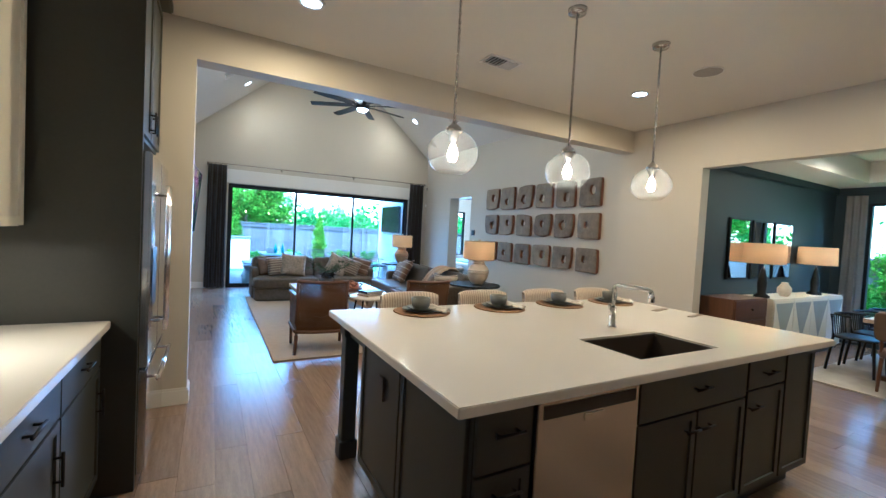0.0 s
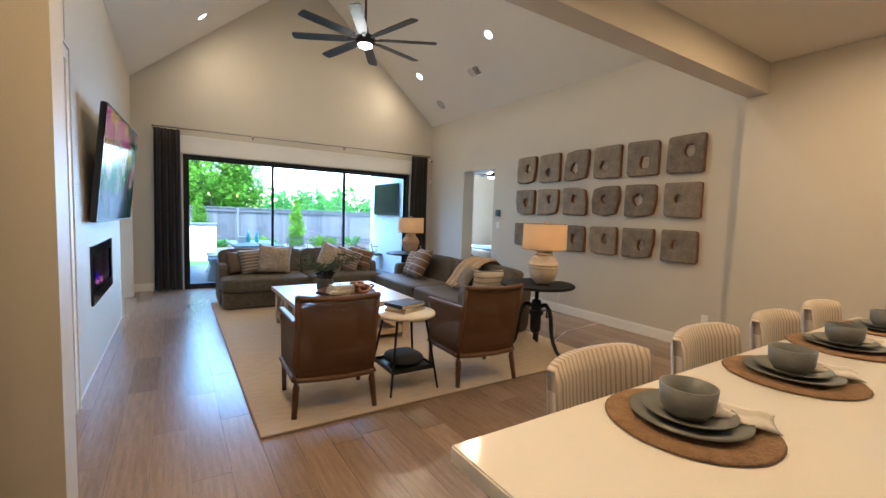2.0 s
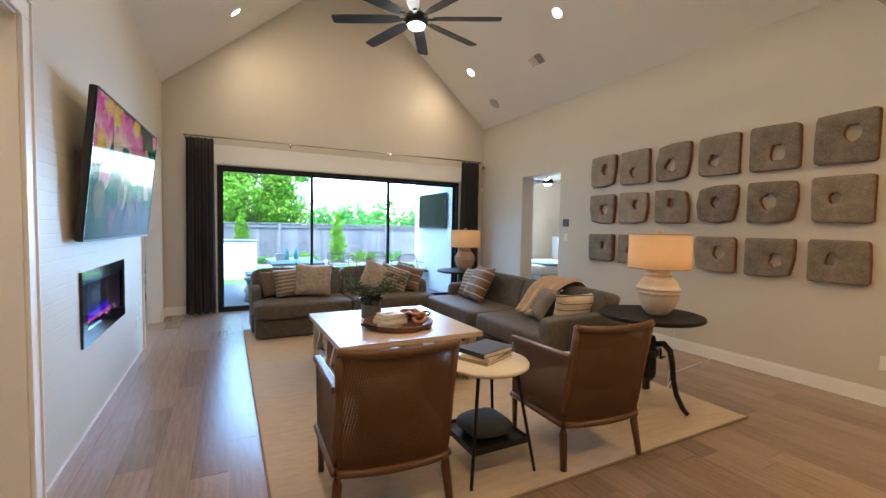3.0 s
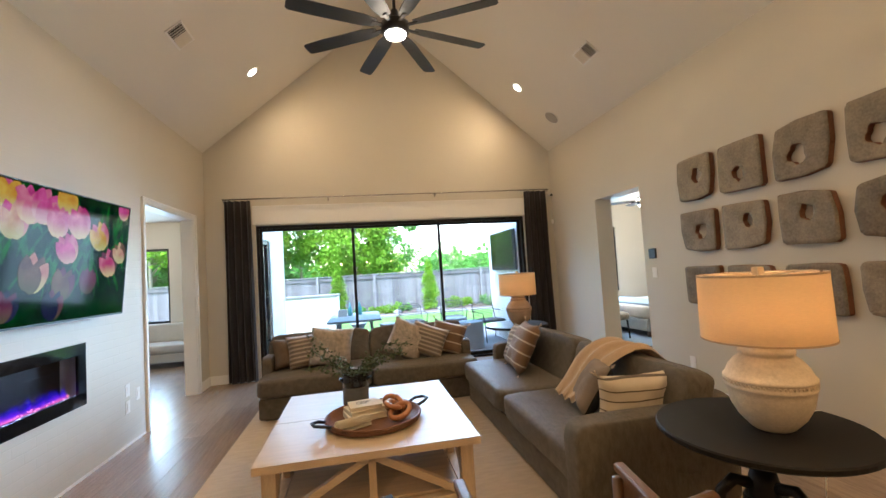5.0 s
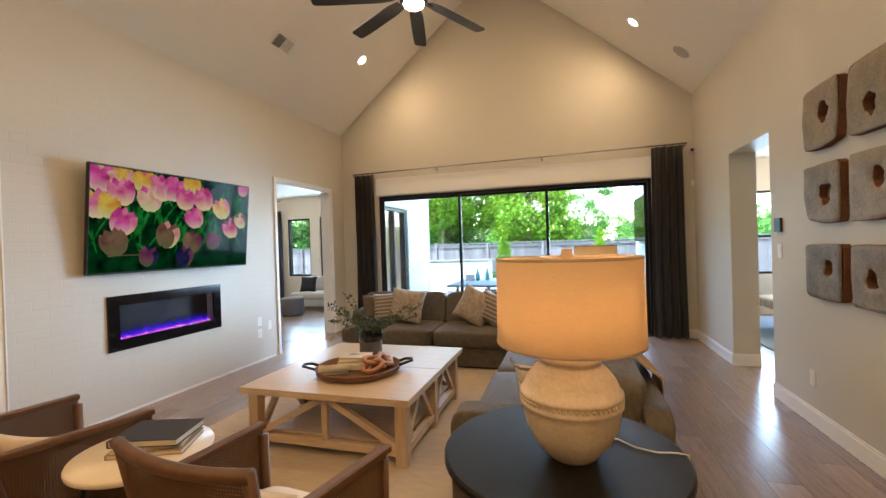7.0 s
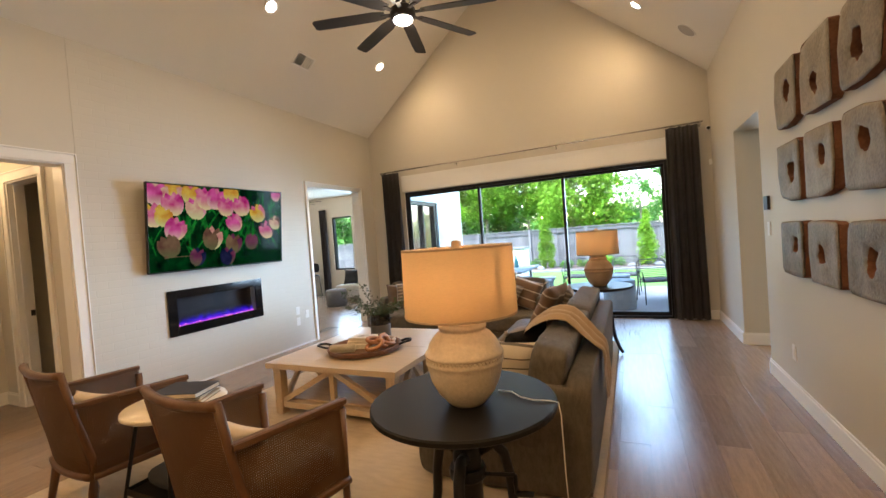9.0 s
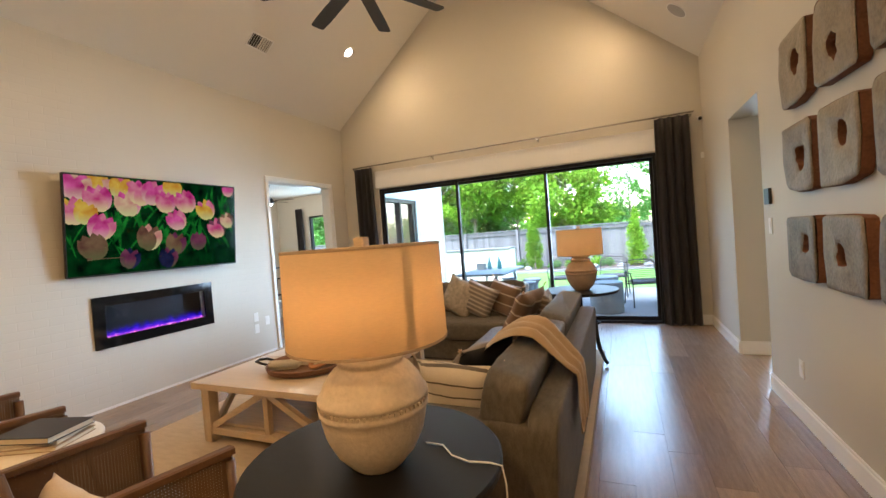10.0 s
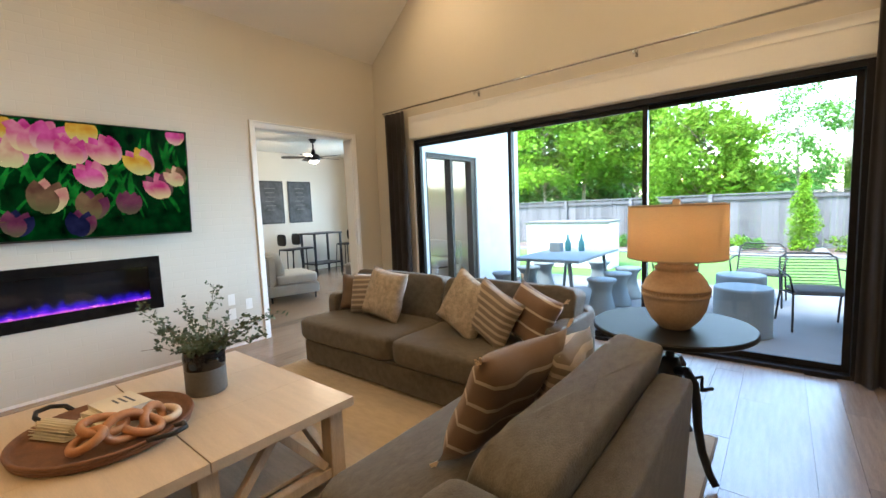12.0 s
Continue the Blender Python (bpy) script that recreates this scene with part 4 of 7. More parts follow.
fs = Matrix.Translation((0.94, 0, 0)) @ pose(0, 0, 0, 0, 0, -90)
front(island, "side_panel", -1.99, -1.42, 0.13, 0.895, fs)
front(island, "side_panel", -2.55, -2.0, 0.13, 0.895, fs)
so = part("side_outlet", box(B(), 0.912, 0.918, 2.185, 2.255, 0.62, 0.74, 0.001), BLACKPLASTIC, island, "black outlet")

dw = thing("dishwasher", "stainless steel dishwasher with a black control strip", "dishwasher", (1.20, 1.40, 0))
part("body", box(B(), 0.005, 0.59, 0.0, 0.56, 0.02, 0.895), BLACKPLASTIC, dw)
part("door", box(B(), 0.008, 0.588, -0.028, 0.0, 0.12, 0.897, 0.004), STEEL, dw)
part("control_strip", box(B(), 0.035, 0.561, -0.032, -0.028, 0.815, 0.868, 0.001), BLACKPLASTIC, dw, "black control strip")
# small chrome plate makes a bright mark below the control strip
part("chrome_plate", box(B(), 0.25, 0.37, -0.033, -0.028, 0.775, 0.806, 0.002), CHROME, dw, "small chrome plate")
part("toe_panel", box(B(), 0.008, 0.588, 0.03, 0.04, 0.0, 0.11), BLACKPLASTIC, dw)

# wall cabinets and fridge on the west side
wc = thing("base_cabinet", "dark shaker base cabinet run along the kitchen wall", "cabinet")
part("body", box(B(), KX, -0.37, 0.3, 2.94, 0.1, TOP - 0.04), CABINET, wc)
part("plinth", box(B(), KX, -0.43, 0.3, 2.94, 0, 0.1), BLACKPLASTIC, wc)
fw = Matrix.Translation((-0.37, 0, 0)) @ pose(0, 0, 0, 0, 0, 90)
for k in range(4):
    a = 0.32 + k * 0.655
    front(wc, "drawer_front", a, a + 0.645, 0.72, 0.895, fw, (a + 0.32, 0.81, False))
    front(wc, "cabinet_door", a, a + 0.645, 0.12, 0.71, fw, (a + 0.57, 0.55, True))
wt = thing("wall_worktop", "white quartz worktop along the kitchen wall", "worktop")
part("slab", box(B(), KX, -0.315, 0.3, 2.945, TOP - 0.04, TOP, 0.003), QUARTZ, wt)
uc = thing("wall_cabinet", "cream wall cabinets above the worktop", "wall cabinet")
part("body", box(B(), KX, -0.66, 0.3, 2.90, 1.42, 3.0), CREAM, uc)
fu = Matrix.Translation((-0.66, 0, 0)) @ pose(0, 0, 0, 0, 0, 90)
for k in range(4):
    a = 0.305 + k * 0.65
    front(uc, "cabinet_door", a, a + 0.64, 1.425, 2.98, fu, None, CREAM)
fe = thing("fridge_surround", "tall dark painted panels and cabinet round the fridge", "cabinet")
part("gable_panel", box(B(), KX, -0.20, 2.95, 2.985, 0, 3.0, 0.002), CABINET, fe)
part("overhead_cabinet", box(B(), KX, -0.24, 2.985, 3.96, 1.95, 2.98), CABINET, fe)
fo = Matrix.Translation((-0.24, 0, 0)) @ pose(0, 0, 0, 0, 0, 90)
front(fe, "cabinet_door", 2.995, 3.46, 1.97, 2.96, fo, (3.42, 2.08, True))
front(fe, "cabinet_door", 3.475, 3.945, 1.97, 2.96, fo, (3.52, 2.08, True))
part("crown", box(B(), KX, -0.16, 2.94, 3.965, 2.985, 3.05, 0.01), CABINET, fe)
FRIDGE = mat("polished_steel", (0.70, 0.70, 0.70), 0.10, 1.0, vary=0.05, scale=2, bump=0.0)
fr = thing("refrigerator", "stainless steel french door refrigerator with a water dispenser", "refrigerator")
part("body", box(B(), KX + 0.02, -0.22, 3.0, 3.93, 0.02, 1.85), BLACKPLASTIC, fr)
for a, b in ((3.003, 3.46), (3.468, 3.928)):
    d = part("door", box(B(), -0.22, -0.16, a, b, 0.66, 1.85, 0.01), FRIDGE, fr)
    hy = b - 0.05 if b < 3.5 else a + 0.05
    bm = tube(B(), (-0.115, hy, 0.78), (-0.115, hy, 1.7), 0.012)
    tube(bm, (-0.115, hy, 0.84), (-0.16, hy, 0.84), 0.009)
    tube(bm, (-0.115, hy, 1.64), (-0.16, hy, 1.64), 0.009)
    part("handle", bm, CHROME, d, "round steel handle", True)
part("freezer_drawer", box(B(), -0.22, -0.16, 3.003, 3.928, 0.06, 0.65, 0.01), FRIDGE, fr)
part("dispenser", box(B(), -0.162, -0.156, 3.10, 3.30, 0.98, 1.32, 0.004), BLACKPLASTIC, fr, "dark water dispenser")
bm = tube(B(), (-0.115, 3.08, 0.57), (-0.115, 3.85, 0.57), 0.012)
for y in (3.14, 3.79):
    tube(bm, (-0.115, y, 0.57), (-0.16, y, 0.57), 0.009)
part("drawer_handle", bm, CHROME, fr, smooth=True)

# pendants
def pendant(x, y):
    p = thing("pendant_light", "clear glass globe pendant with a lit bulb", "pendant light", (x, y, 0), group="island pendants")
    part("canopy", rev(B(), [(0, 3.025), (0.06, 3.03), (0.065, 3.06), (0, 3.06)]), STEEL, p, smooth=True)
    part("cord", tube(B(), (0, 0, 2.10), (0, 0, 3.03), 0.0035, seg=6), STEEL, p, smooth=True)
    bm = B()
    for k in range(36):
        z = 2.135 + 0.0255 * k
        along = (1, 0) if k % 2 else (0, 1)
        pipe(bm, [(0.009 * math.cos(a) * along[0], 0.009 * math.cos(a) * along[1], z + 0.016 * math.sin(a)) for a in [2 * math.pi * i / 10 for i in range(10)]], 0.0028, 5, True)
    part("chain", bm, STEEL, p, "slim metal chain", True)
    part("socket", rev(B(), [(0, 2.15), (0.012, 2.148), (0.02, 2.13), (0.045, 2.112), (0.05, 2.085), (0.03, 2.07), (0.02, 2.02), (0, 2.02)]), STEEL, p, smooth=True)
    prof = [(0.150 * math.sin(a), 1.962 - 0.134 * math.cos(a)) for a in [math.pi * (0.19 + 0.70 * k / 22) for k in range(23)]]
    prof = [(prof[0][0] - 0.004, prof[0][1] + 0.001)] + prof
    part("globe", rev(B(), prof), GLOBE, p, "clear glass globe open below", True).visible_shadow = False
    part("bulb", rev(B(), [(0, 1.91), (0.02, 1.918), (0.031, 1.945), (0.028, 1.975), (0.015, 2.01), (0, 2.02)]), BULB, p, "glowing bulb", True)


for px, py in PENDANTS:
    pendant(px, py)

# place settings
for mx, my in ((1.41, 2.785), (2.07, 2.785), (2.715, 2.81), (3.335, 2.80)):
    t = tagged(part("placemat", rev(B(), [(0, 0), (0.19, 0), (0.196, 0.004), (0.19, 0.009), (0.12, 0.0075), (0, 0.007)], c=(0, 0, 0)), JUTE, None, smooth=True), "round woven brown placemat on the island", "placemat", "place settings")
    t.location = (mx, my, TOP)
    s = tagged(part("plate", rev(B(), [(0, 0.009), (0.08, 0.009), (0.135, 0.022), (0.137, 0.026), (0.08, 0.015), (0, 0.014)]), STONEWARE, None, smooth=True), "blue-grey dinner plate on a placemat", "plate", "place settings")
    s.location = (mx, my, TOP)
    s2 = tagged(part("side_plate", rev(B(), [(0, 0.016), (0.06, 0.016), (0.105, 0.034), (0.107, 0.038), (0.06, 0.022), (0, 0.021)]), STONEWARE, None, smooth=True), "blue-grey small plate stacked on a plate", "plate", "place settings")
    s2.location = (mx, my, TOP)
    bw = tagged(part("bowl", rev(B(), [(0, 0.023), (0.045, 0.023), (0.062, 0.05), (0.066, 0.10), (0.062, 0.10), (0.057, 0.052), (0.04, 0.03), (0, 0.03)]), STONEWARE, None, smooth=True), "deep grey stoneware bowl on stacked plates", "bowl", "place settings")
    bw.location = (mx - 0.01, my, TOP)
    nk = tagged(part("napkin", pillow(B(), 0.09, 0.22, 0.016, pose(mx + 0.08, my - 0.05, TOP + 0.034, 6, -8, 30)), WHITECLOTH, None, smooth=True), "folded pale cloth napkin across a plate", "napkin", "place settings")


def bar_stool(x, y):
    s = thing("counter_stool", "counter stool in cream pinstripe upholstery with dark legs", "stool", (x, y, 0), group="counter stools")
    part("seat", block(B(), 0.46, 0.44, 0.12, pose(0, 0, 0.64)), STOOLCLOTH, s, smooth=True)
    bm = B()
    n, rows = 20, 8
    grid = []
    for side in (0, 1):
        g = []
        for j in range(rows + 1):
            row = []
            for i in range(n + 1):
                u, t = -1 + 2 * i / n, j / rows
                w = 0.245 - 0.012 * t
                y0 = 0.22 - 0.05 * u * u + 0.05 * t
                rr = 0.5 if j == rows or i in (0, n) else 1.0
                zz = 0.62 + 0.415 * t - (0.02 * abs(u) ** 6 if j == rows else 0)
                row.append(bm.verts.new((u * w, y0 + (0.03 * rr if side else -0.03 * rr), zz)))
            g.append(row)
        grid.append(g)
    for side in (0, 1):
        for a, b in zip(grid[side], grid[side][1:]):
            for i in range(n):
                q = (a[i], a[i + 1], b[i + 1], b[i])
                bm.faces.new(q if side == 0 else q[::-1])
    f, b = grid
    for i in range(n):
        bm.faces.new((f[-1][i], f[-1][i + 1], b[-1][i + 1], b[-1][i]))
        bm.faces.new((f[0][i + 1], f[0][i], b[0][i], b[0][i + 1]))
    for j in range(rows):
        bm.faces.new((f[j + 1][0], f[j][0], b[j][0], b[j + 1][0]))
        bm.faces.new((f[j][n], f[j + 1][n], b[j + 1][n], b[j][n]))
    part("backrest", bm, STOOLCLOTH, s, smooth=True)
    for lx, ly in ((-0.19, -0.18), (0.19, -0.18), (-0.19, 0.18), (0.19, 0.18)):
        part("leg", tube(B(), (lx, ly, 0.58), (lx * 1.12, ly * 1.12, 0), 0.02, 0.014, 8), WALNUT, s)
    for ly in (-0.19, 0.19):
        part("stretcher", tube(B(), (-0.2, ly, 0.22), (0.2, ly, 0.22), 0.01, seg=8), BLACK, s)
    return s


for x in (1.45, 2.11, 2.77, 3.40):
    bar_stool(x, 2.85)


# ---- living room ----
rug = thing("rug", "large cream woven area rug with a thin brown edge", "rug")
part("weave", box(B(), 0.765, 4.115, 5.0, 9.42, 0.002, 0.014, 0.003), RUGM, rug)
bm = B()
for a, b, c, d in ((0.755, 4.125, 4.988, 5.0), (0.755, 4.125, 9.42, 9.432), (0.755, 0.765, 5.0, 9.42), (4.115, 4.125, 5.0, 9.42)):
    box(bm, a, b, c, d, 0.002, 0.013)
part("binding", bm, mat("rug_binding", (0.22, 0.16, 0.11), 0.9, fine=200), rug)
FZ = 0.015


# sofas: built along their own x, back at +y
def sofa(name, at, rz, length, depth, label, near_arm, far_arm):
    s = thing(name, label, "sofa", at, rz, group="grey living room sofas")
    bm = B()
    box(bm, -length / 2 + 0.03, length / 2 - 0.03, -depth / 2 + 0.05, depth / 2 - 0.02, 0.02, 0.24, 0.012)
    part("base", bm, SOFA, s)
    part("plinth", box(B(), -length / 2 + 0.08, length / 2 - 0.08, -depth / 2 + 0.1, depth / 2 - 0.07, 0.0, 0.02), BLACKPLASTIC, s)
    for i in (0, 1):
        w = length / 2
        part("seat_cushion", block(B(), w - 0.004, depth - 0.16, 0.21, pose(-length / 4 + i * w, -0.09, 0.345), 0.2, 72, 24, 0.026), SOFA, s, smooth=True)
    part("back_frame", block(B(), length, 0.14, 0.64, pose(0, depth / 2 - 0.065, 0.345, -3, 0, 0), 0.13, 72, 18, 0.012), SOFA, s, smooth=True)
    for i in range(2):
        w = length / 2 - 0.03
        m = pose(-w / 2 - 0.002 + i * (w + 0.004), depth / 2 - 0.235, 0.595, -13, 0, 0)
        part("back_cushion", block(B(), w, 0.21, 0.43, m, 0.17, 96, 36, 0.034), SOFA, s, smooth=True)
    for on, sx in ((near_arm, -1), (far_arm, 1)):
        if on:
            wide = 0.17 if on > 0.7 else 0.12
            at = pose(sx * (length / 2 - wide / 2), depth / 2 - 0.02 - on / 2, 0.315)
            part("arm", block(B(), wide, on, 0.60, at, 0.16, 48, 18, 0.012), SOFA, s, smooth=True)
    return s


sofa("sofa", (2.075, 9.22, FZ), 0, 2.46, 1.0, "grey upholstered two cushion sofa facing the room on the rug", 0.62, 0.62)
sofa("sofa", (3.59, 7.36, FZ), -90, 2.62, 1.0, "grey upholstered sofa with its back to the walkway", 0.62, 1.0)


def throw_pillow(x, y, z, w, h, t, material, rx, ry, rz, label, seed, tassel=None):
    p = thing("throw_pillow", label, "pillow", (x, y, z), 0, group="sofa pillows")
    p.matrix_world = pose(x, y, z, rx, ry, rz)
    part("cover", pillow(B(), w, h, t, seed=seed), material, p, smooth=True)
    if tassel:
        for sx in (-1, 1):
            for sy in (-1, 1):
                bm = B()
                base = Vector((sx * w / 2, sy * h / 2, 0))
                for k in range(5):
                    off = Vector((random.uniform(-0.012, 0.012), random.uniform(-0.012, 0.012), random.uniform(-0.012, 0.012)))
                    tube(bm, base, base + Vector((sx * 0.025, sy * 0.025, 0)) + off, 0.004, 0.003, 5)
                part("tassel", bm, tassel, p)
    return p


# on the far sofa: leaning against its back, width along x
SB = 9.44
zs = 0.45 + FZ
for x, w, h, material, ry, rz, yy, label, ts in (
        (1.12, 0.40, 0.36, PILLOW_D, 4, 38, 0.03, "dark brown throw pillow on the far sofa", None),
        (1.34, 0.46, 0.40, PILLOW_B, -4, 12, -0.03, "brown and cream striped pillow on the far sofa", None),
        (1.62, 0.50, 0.46, PILLOW_C, 5, -6, -0.11, "mottled tan pillow on the far sofa", None),
        (2.52, 0.46, 0.46, PILLOW_C, 24, -12, -0.10, "mottled tan pillow tilted on the far sofa", None),
        (2.77, 0.46, 0.40, PILLOW_B, 20, -18, -0.13, "brown and cream striped pillow tilted on the far sofa", None),
        (3.04, 0.44, 0.40, PILLOW_A, 14, -24, -0.05, "brown striped pillow with pale tassels on the far sofa", PALELINK)):
    throw_pillow(x, SB - 0.19 + yy, zs + h / 2 - 0.01, w, h, 0.16, material, 72, ry, rz, label, x * 3, ts)
# on the near sofa: facing -x
for y, w, h, material, rx, rz, xx, label, ts in (
        (8.28, 0.46, 0.42, PILLOW_B, 68, -84, -0.06, "brown and cream striped pillow on the walkway sofa", None),
        (7.98, 0.54, 0.50, PILLOW_A, 62, -98, -0.15, "brown striped pillow with tassels on the walkway sofa", PALELINK),
        (6.70, 0.44, 0.38, TWOFACE, 58, -114, -0.14, "taupe and black pillow with tan tassels on the walkway sofa", PALELINK),
        (6.32, 0.46, 0.36, PILLOW_E, 80, -186, -0.10, "cream checked pillow with a fringe against the sofa arm", PALELINK)):
    throw_pillow(3.70 + xx, y, zs + h / 2 - 0.015, w, h, 0.16, material, rx, 0, rz, label, y * 2, ts)

# knitted throw over the back of the near sofa
bm = B()
path = [(3.41, 0.50), (3.51, 0.60), (3.61, 0.73), (3.71, 0.815), (3.82, 0.86), (3.93, 0.85), (4.02, 0.77), (4.08, 0.71), (4.115, 0.66), (4.122, 0.58), (4.124, 0.48), (4.126, 0.40)]
ws = [0.15, 0.18, 0.20, 0.22, 0.23, 0.23, 0.22, 0.20, 0.18, 0.165, 0.155, 0.15]
n = 20
grid = []
for k, ((x, z), w) in enumerate(zip(path, ws)):
    row = []
    for i in range(n + 1):
        u = -1 + 2 * i / n
        fold = 0.016 * math.sin(u * 9 + k * 0.35) + 0.02 * noise.noise(Vector((u * 2.5, k * 0.35, 4)))
        row.append(bm.verts.new((x + (abs(fold) + 0.012 if k > 7 else fold * 0.3), 6.86 + u * w - 0.02 * k + 0.02 * noise.noise(Vector((k * 0.5, u, 1))), z + FZ + (fold + 0.012 if k <= 8 else 0.0))))
    grid.append(row)
for a, b in zip(grid, grid[1:]):
    for i in range(n):
        bm.faces.new((a[i], a[i + 1], b[i + 1], b[i]))
bmesh.ops.solidify(bm, geom=list(bm.faces), thickness=0.014)
bmesh.ops.subdivide_edges(bm, edges=list(bm.edges), cuts=1, use_grid_fill=True, smooth=0.5)
tagged(part("throw_blanket", bm, THROW, None, smooth=True), "tan knitted throw draped over the back of a grey sofa", "blanket")

# coffee table: square, two-part top, crossed sides
ct = thing("coffee_table", "square pale oak coffee table with crossed sides and a split top", "coffee table", (2.01, 7.21, FZ))
TZ = 0.46
for y0, y1 in ((-0.705, -0.003), (0.003, 0.705)):
    for k in range(3):
        a = -0.66 + k * 0.44
        part("top_board", box(B(), a + 0.0003, a + 0.4397, y0, y1, TZ - 0.045, TZ, 0.0006), TOPWOOD, ct)
LEGS = [(-0.58, -0.62), (0.58, -0.62), (-0.58, 0.62), (0.58, 0.62), (0.58, 0.0), (-0.58, 0.0)]
for lx, ly in LEGS:
    part("leg", box(B(), lx - 0.04, lx + 0.04, ly - 0.04, ly + 0.04, 0, TZ - 0.045, 0.003), PALEWOOD_V, ct)
for ly in (-0.62, 0.62):
    part("bottom_rail", box(B(), -0.54, 0.54, ly - 0.028, ly + 0.028, 0.06, 0.11, 0.002), PALEWOOD, ct)
    part("mid_post", box(B(), -0.022, 0.022, ly - 0.022, ly + 0.022, 0.11, TZ - 0.045, 0.002), PALEWOOD_V, ct)
    for s in (-1, 1):
        bm = B()
        d = Vector((s * 0.50, 0, -0.27))
        ang = math.degrees(math.atan2(0.27, 0.50))
        box(bm, -0.31, 0.31, -0.022, 0.022, -0.022, 0.022, 0.002, pose(s * 0.275, ly, 0.26, 0, s * ang, 0))
        part("brace", bm, PALEWOOD, ct)
for lx in (-0.58, 0.58):
    for ya in (-0.31, 0.31):
        part("side_rail", box(B(), lx - 0.028, lx + 0.028, ya - 0.27, ya + 0.27, 0.06, 0.11, 0.002), PALEWOOD_V, ct)
        for s in (-1, 1):
            bm = B()
            box(bm, -0.02, 0.02, -0.185, 0.185, -0.02, 0.02, 0.002, pose(lx, ya + s * 0.13, 0.262, -s * 50, 0, 0))
            part("side_brace", bm, PALEWOOD_V, ct)
part("shelf", box(B(), -0.54, 0.54, -0.59, 0.59, 0.11, 0.128, 0.002), PALEWOOD, ct)

# round tray with things on the table
TT = TZ + FZ
tray = thing("tray", "round brown woven tray with black loop handles", "tray", (2.04, 7.03, TT), 22)
part("base", rev(B(), [(0, 0.004), (0.27, 0.004), (0.31, 0.008), (0.327, 0.03), (0.333, 0.05), (0.322, 0.052), (0.31, 0.03), (0.295, 0.018), (0, 0.014)], 40), RATTAN, tray, smooth=True)
for k in range(3):
    part("rim_coil", pipe(B(), [((0.319 + 0.005 * k) * math.cos(a), (0.319 + 0.005 * k) * math.sin(a), 0.018 + 0.014 * k) for a in [2 * math.pi * i / 40 for i in range(40)]], 0.0085, 8, True), RATTAN, tray, smooth=True)
for s in (-1, 1):
    part("handle", pipe(B(), [(s * 0.322, 0.062, 0.048), (s * 0.375, 0.062, 0.066), (s * 0.425, 0.03, 0.072), (s * 0.425, -0.03, 0.072), (s * 0.375, -0.062, 0.066), (s * 0.322, -0.062, 0.048)], 0.011, 8), BLACK, tray, "black loop handle", True)


def book(x, y, z, w, d, h, rz, cover, label, group="coffee table books"):
    b = thing("book", label, "book", (x, y, z), rz, group=group)
    part("page_block", box(B(), -w / 2 + 0.004, w / 2 - 0.005, -d / 2 + 0.004, d / 2 - 0.004, 0.003, h - 0.003), PAGES, b, "cream page block")
    bm = B()
    box(bm, -w / 2, w / 2, -d / 2, d / 2, 0, 0.003)
    box(bm, -w / 2, w / 2, -d / 2, d / 2, h - 0.003, h)
    box(bm, -w / 2, -w / 2 + 0.004, -d / 2, d / 2, 0.003, h - 0.003)
    part("cover", bm, cover, b)
    return b


WHITEBOOK = mat("cream_book_cover", (0.62, 0.56, 0.44), 0.7, vary=0.15, fine=150)
book(1.98, 7.09, TT + 0.018, 0.27, 0.21, 0.038, 14, PAGES, "worn cream book stacked on the tray")
book(1.98, 7.095, TT + 0.056, 0.25, 0.19, 0.03, 20, PAGES, "worn cream book stacked on the tray")
bk = book(1.985, 7.095, TT + 0.086, 0.23, 0.17, 0.025, 8, WHITEBOOK, "pale book with dark lettering on a stack")
bm = B()
for k in range(3):
    box(bm, -0.06, 0.05 - 0.02 * k, 0.035 - 0.025 * k, 0.045 - 0.025 * k, 0.0251, 0.0256)
part("title_bars", bm, NAVYBOOK, bk, "dark unreadable title lines")

# an old book with its pages folded into a round fan, lying on the tray
fb = thing("folded_book", "old book with pages folded into a cream fan", "book", (1.90, 6.89, TT + 0.02), 25)
for k in range(15):
    part("page", box(B(), -0.11, 0.11, -0.0016, 0.0016, 0.004, 0.062, 0, pose(0, 0, 0, -84 + 12 * k, 0, 1.5 * (k % 3 - 1))), PAGES, fb)


def link(x, y, z, rx, ry, rz, material):
    bm = pipe(B(), [(0.075 * math.cos(a), 0.05 * math.sin(a), 0) for a in [2 * math.pi * i / 24 for i in range(24)]], 0.018, 10, True)
    return part("chain_link", bm, material, chain, smooth=True), pose(x, y, z, rx, ry, rz)


chain = thing("wooden_chain", "decorative chain of carved brown and pale wooden links", "ornament", (2.19, 7.05, TT + 0.02))
for args in ((-0.01, -0.06, 0.085, 20, 10, 70, WOODLINK), (0.03, -0.125, 0.06, 25, -20, 30, WOODLINK), (0.045, 0.0, 0.07, 70, 0, 100, WOODLINK), (0.035, 0.06, 0.05, 15, 20, 60, WOODLINK), (0.0, 0.115, 0.05, 75, 0, 140, WOODLINK), (-0.03, 0.16, 0.035, 10, 0, 20, PALELINK)):
    ob, m = link(*args)
    ob.matrix_basis = m

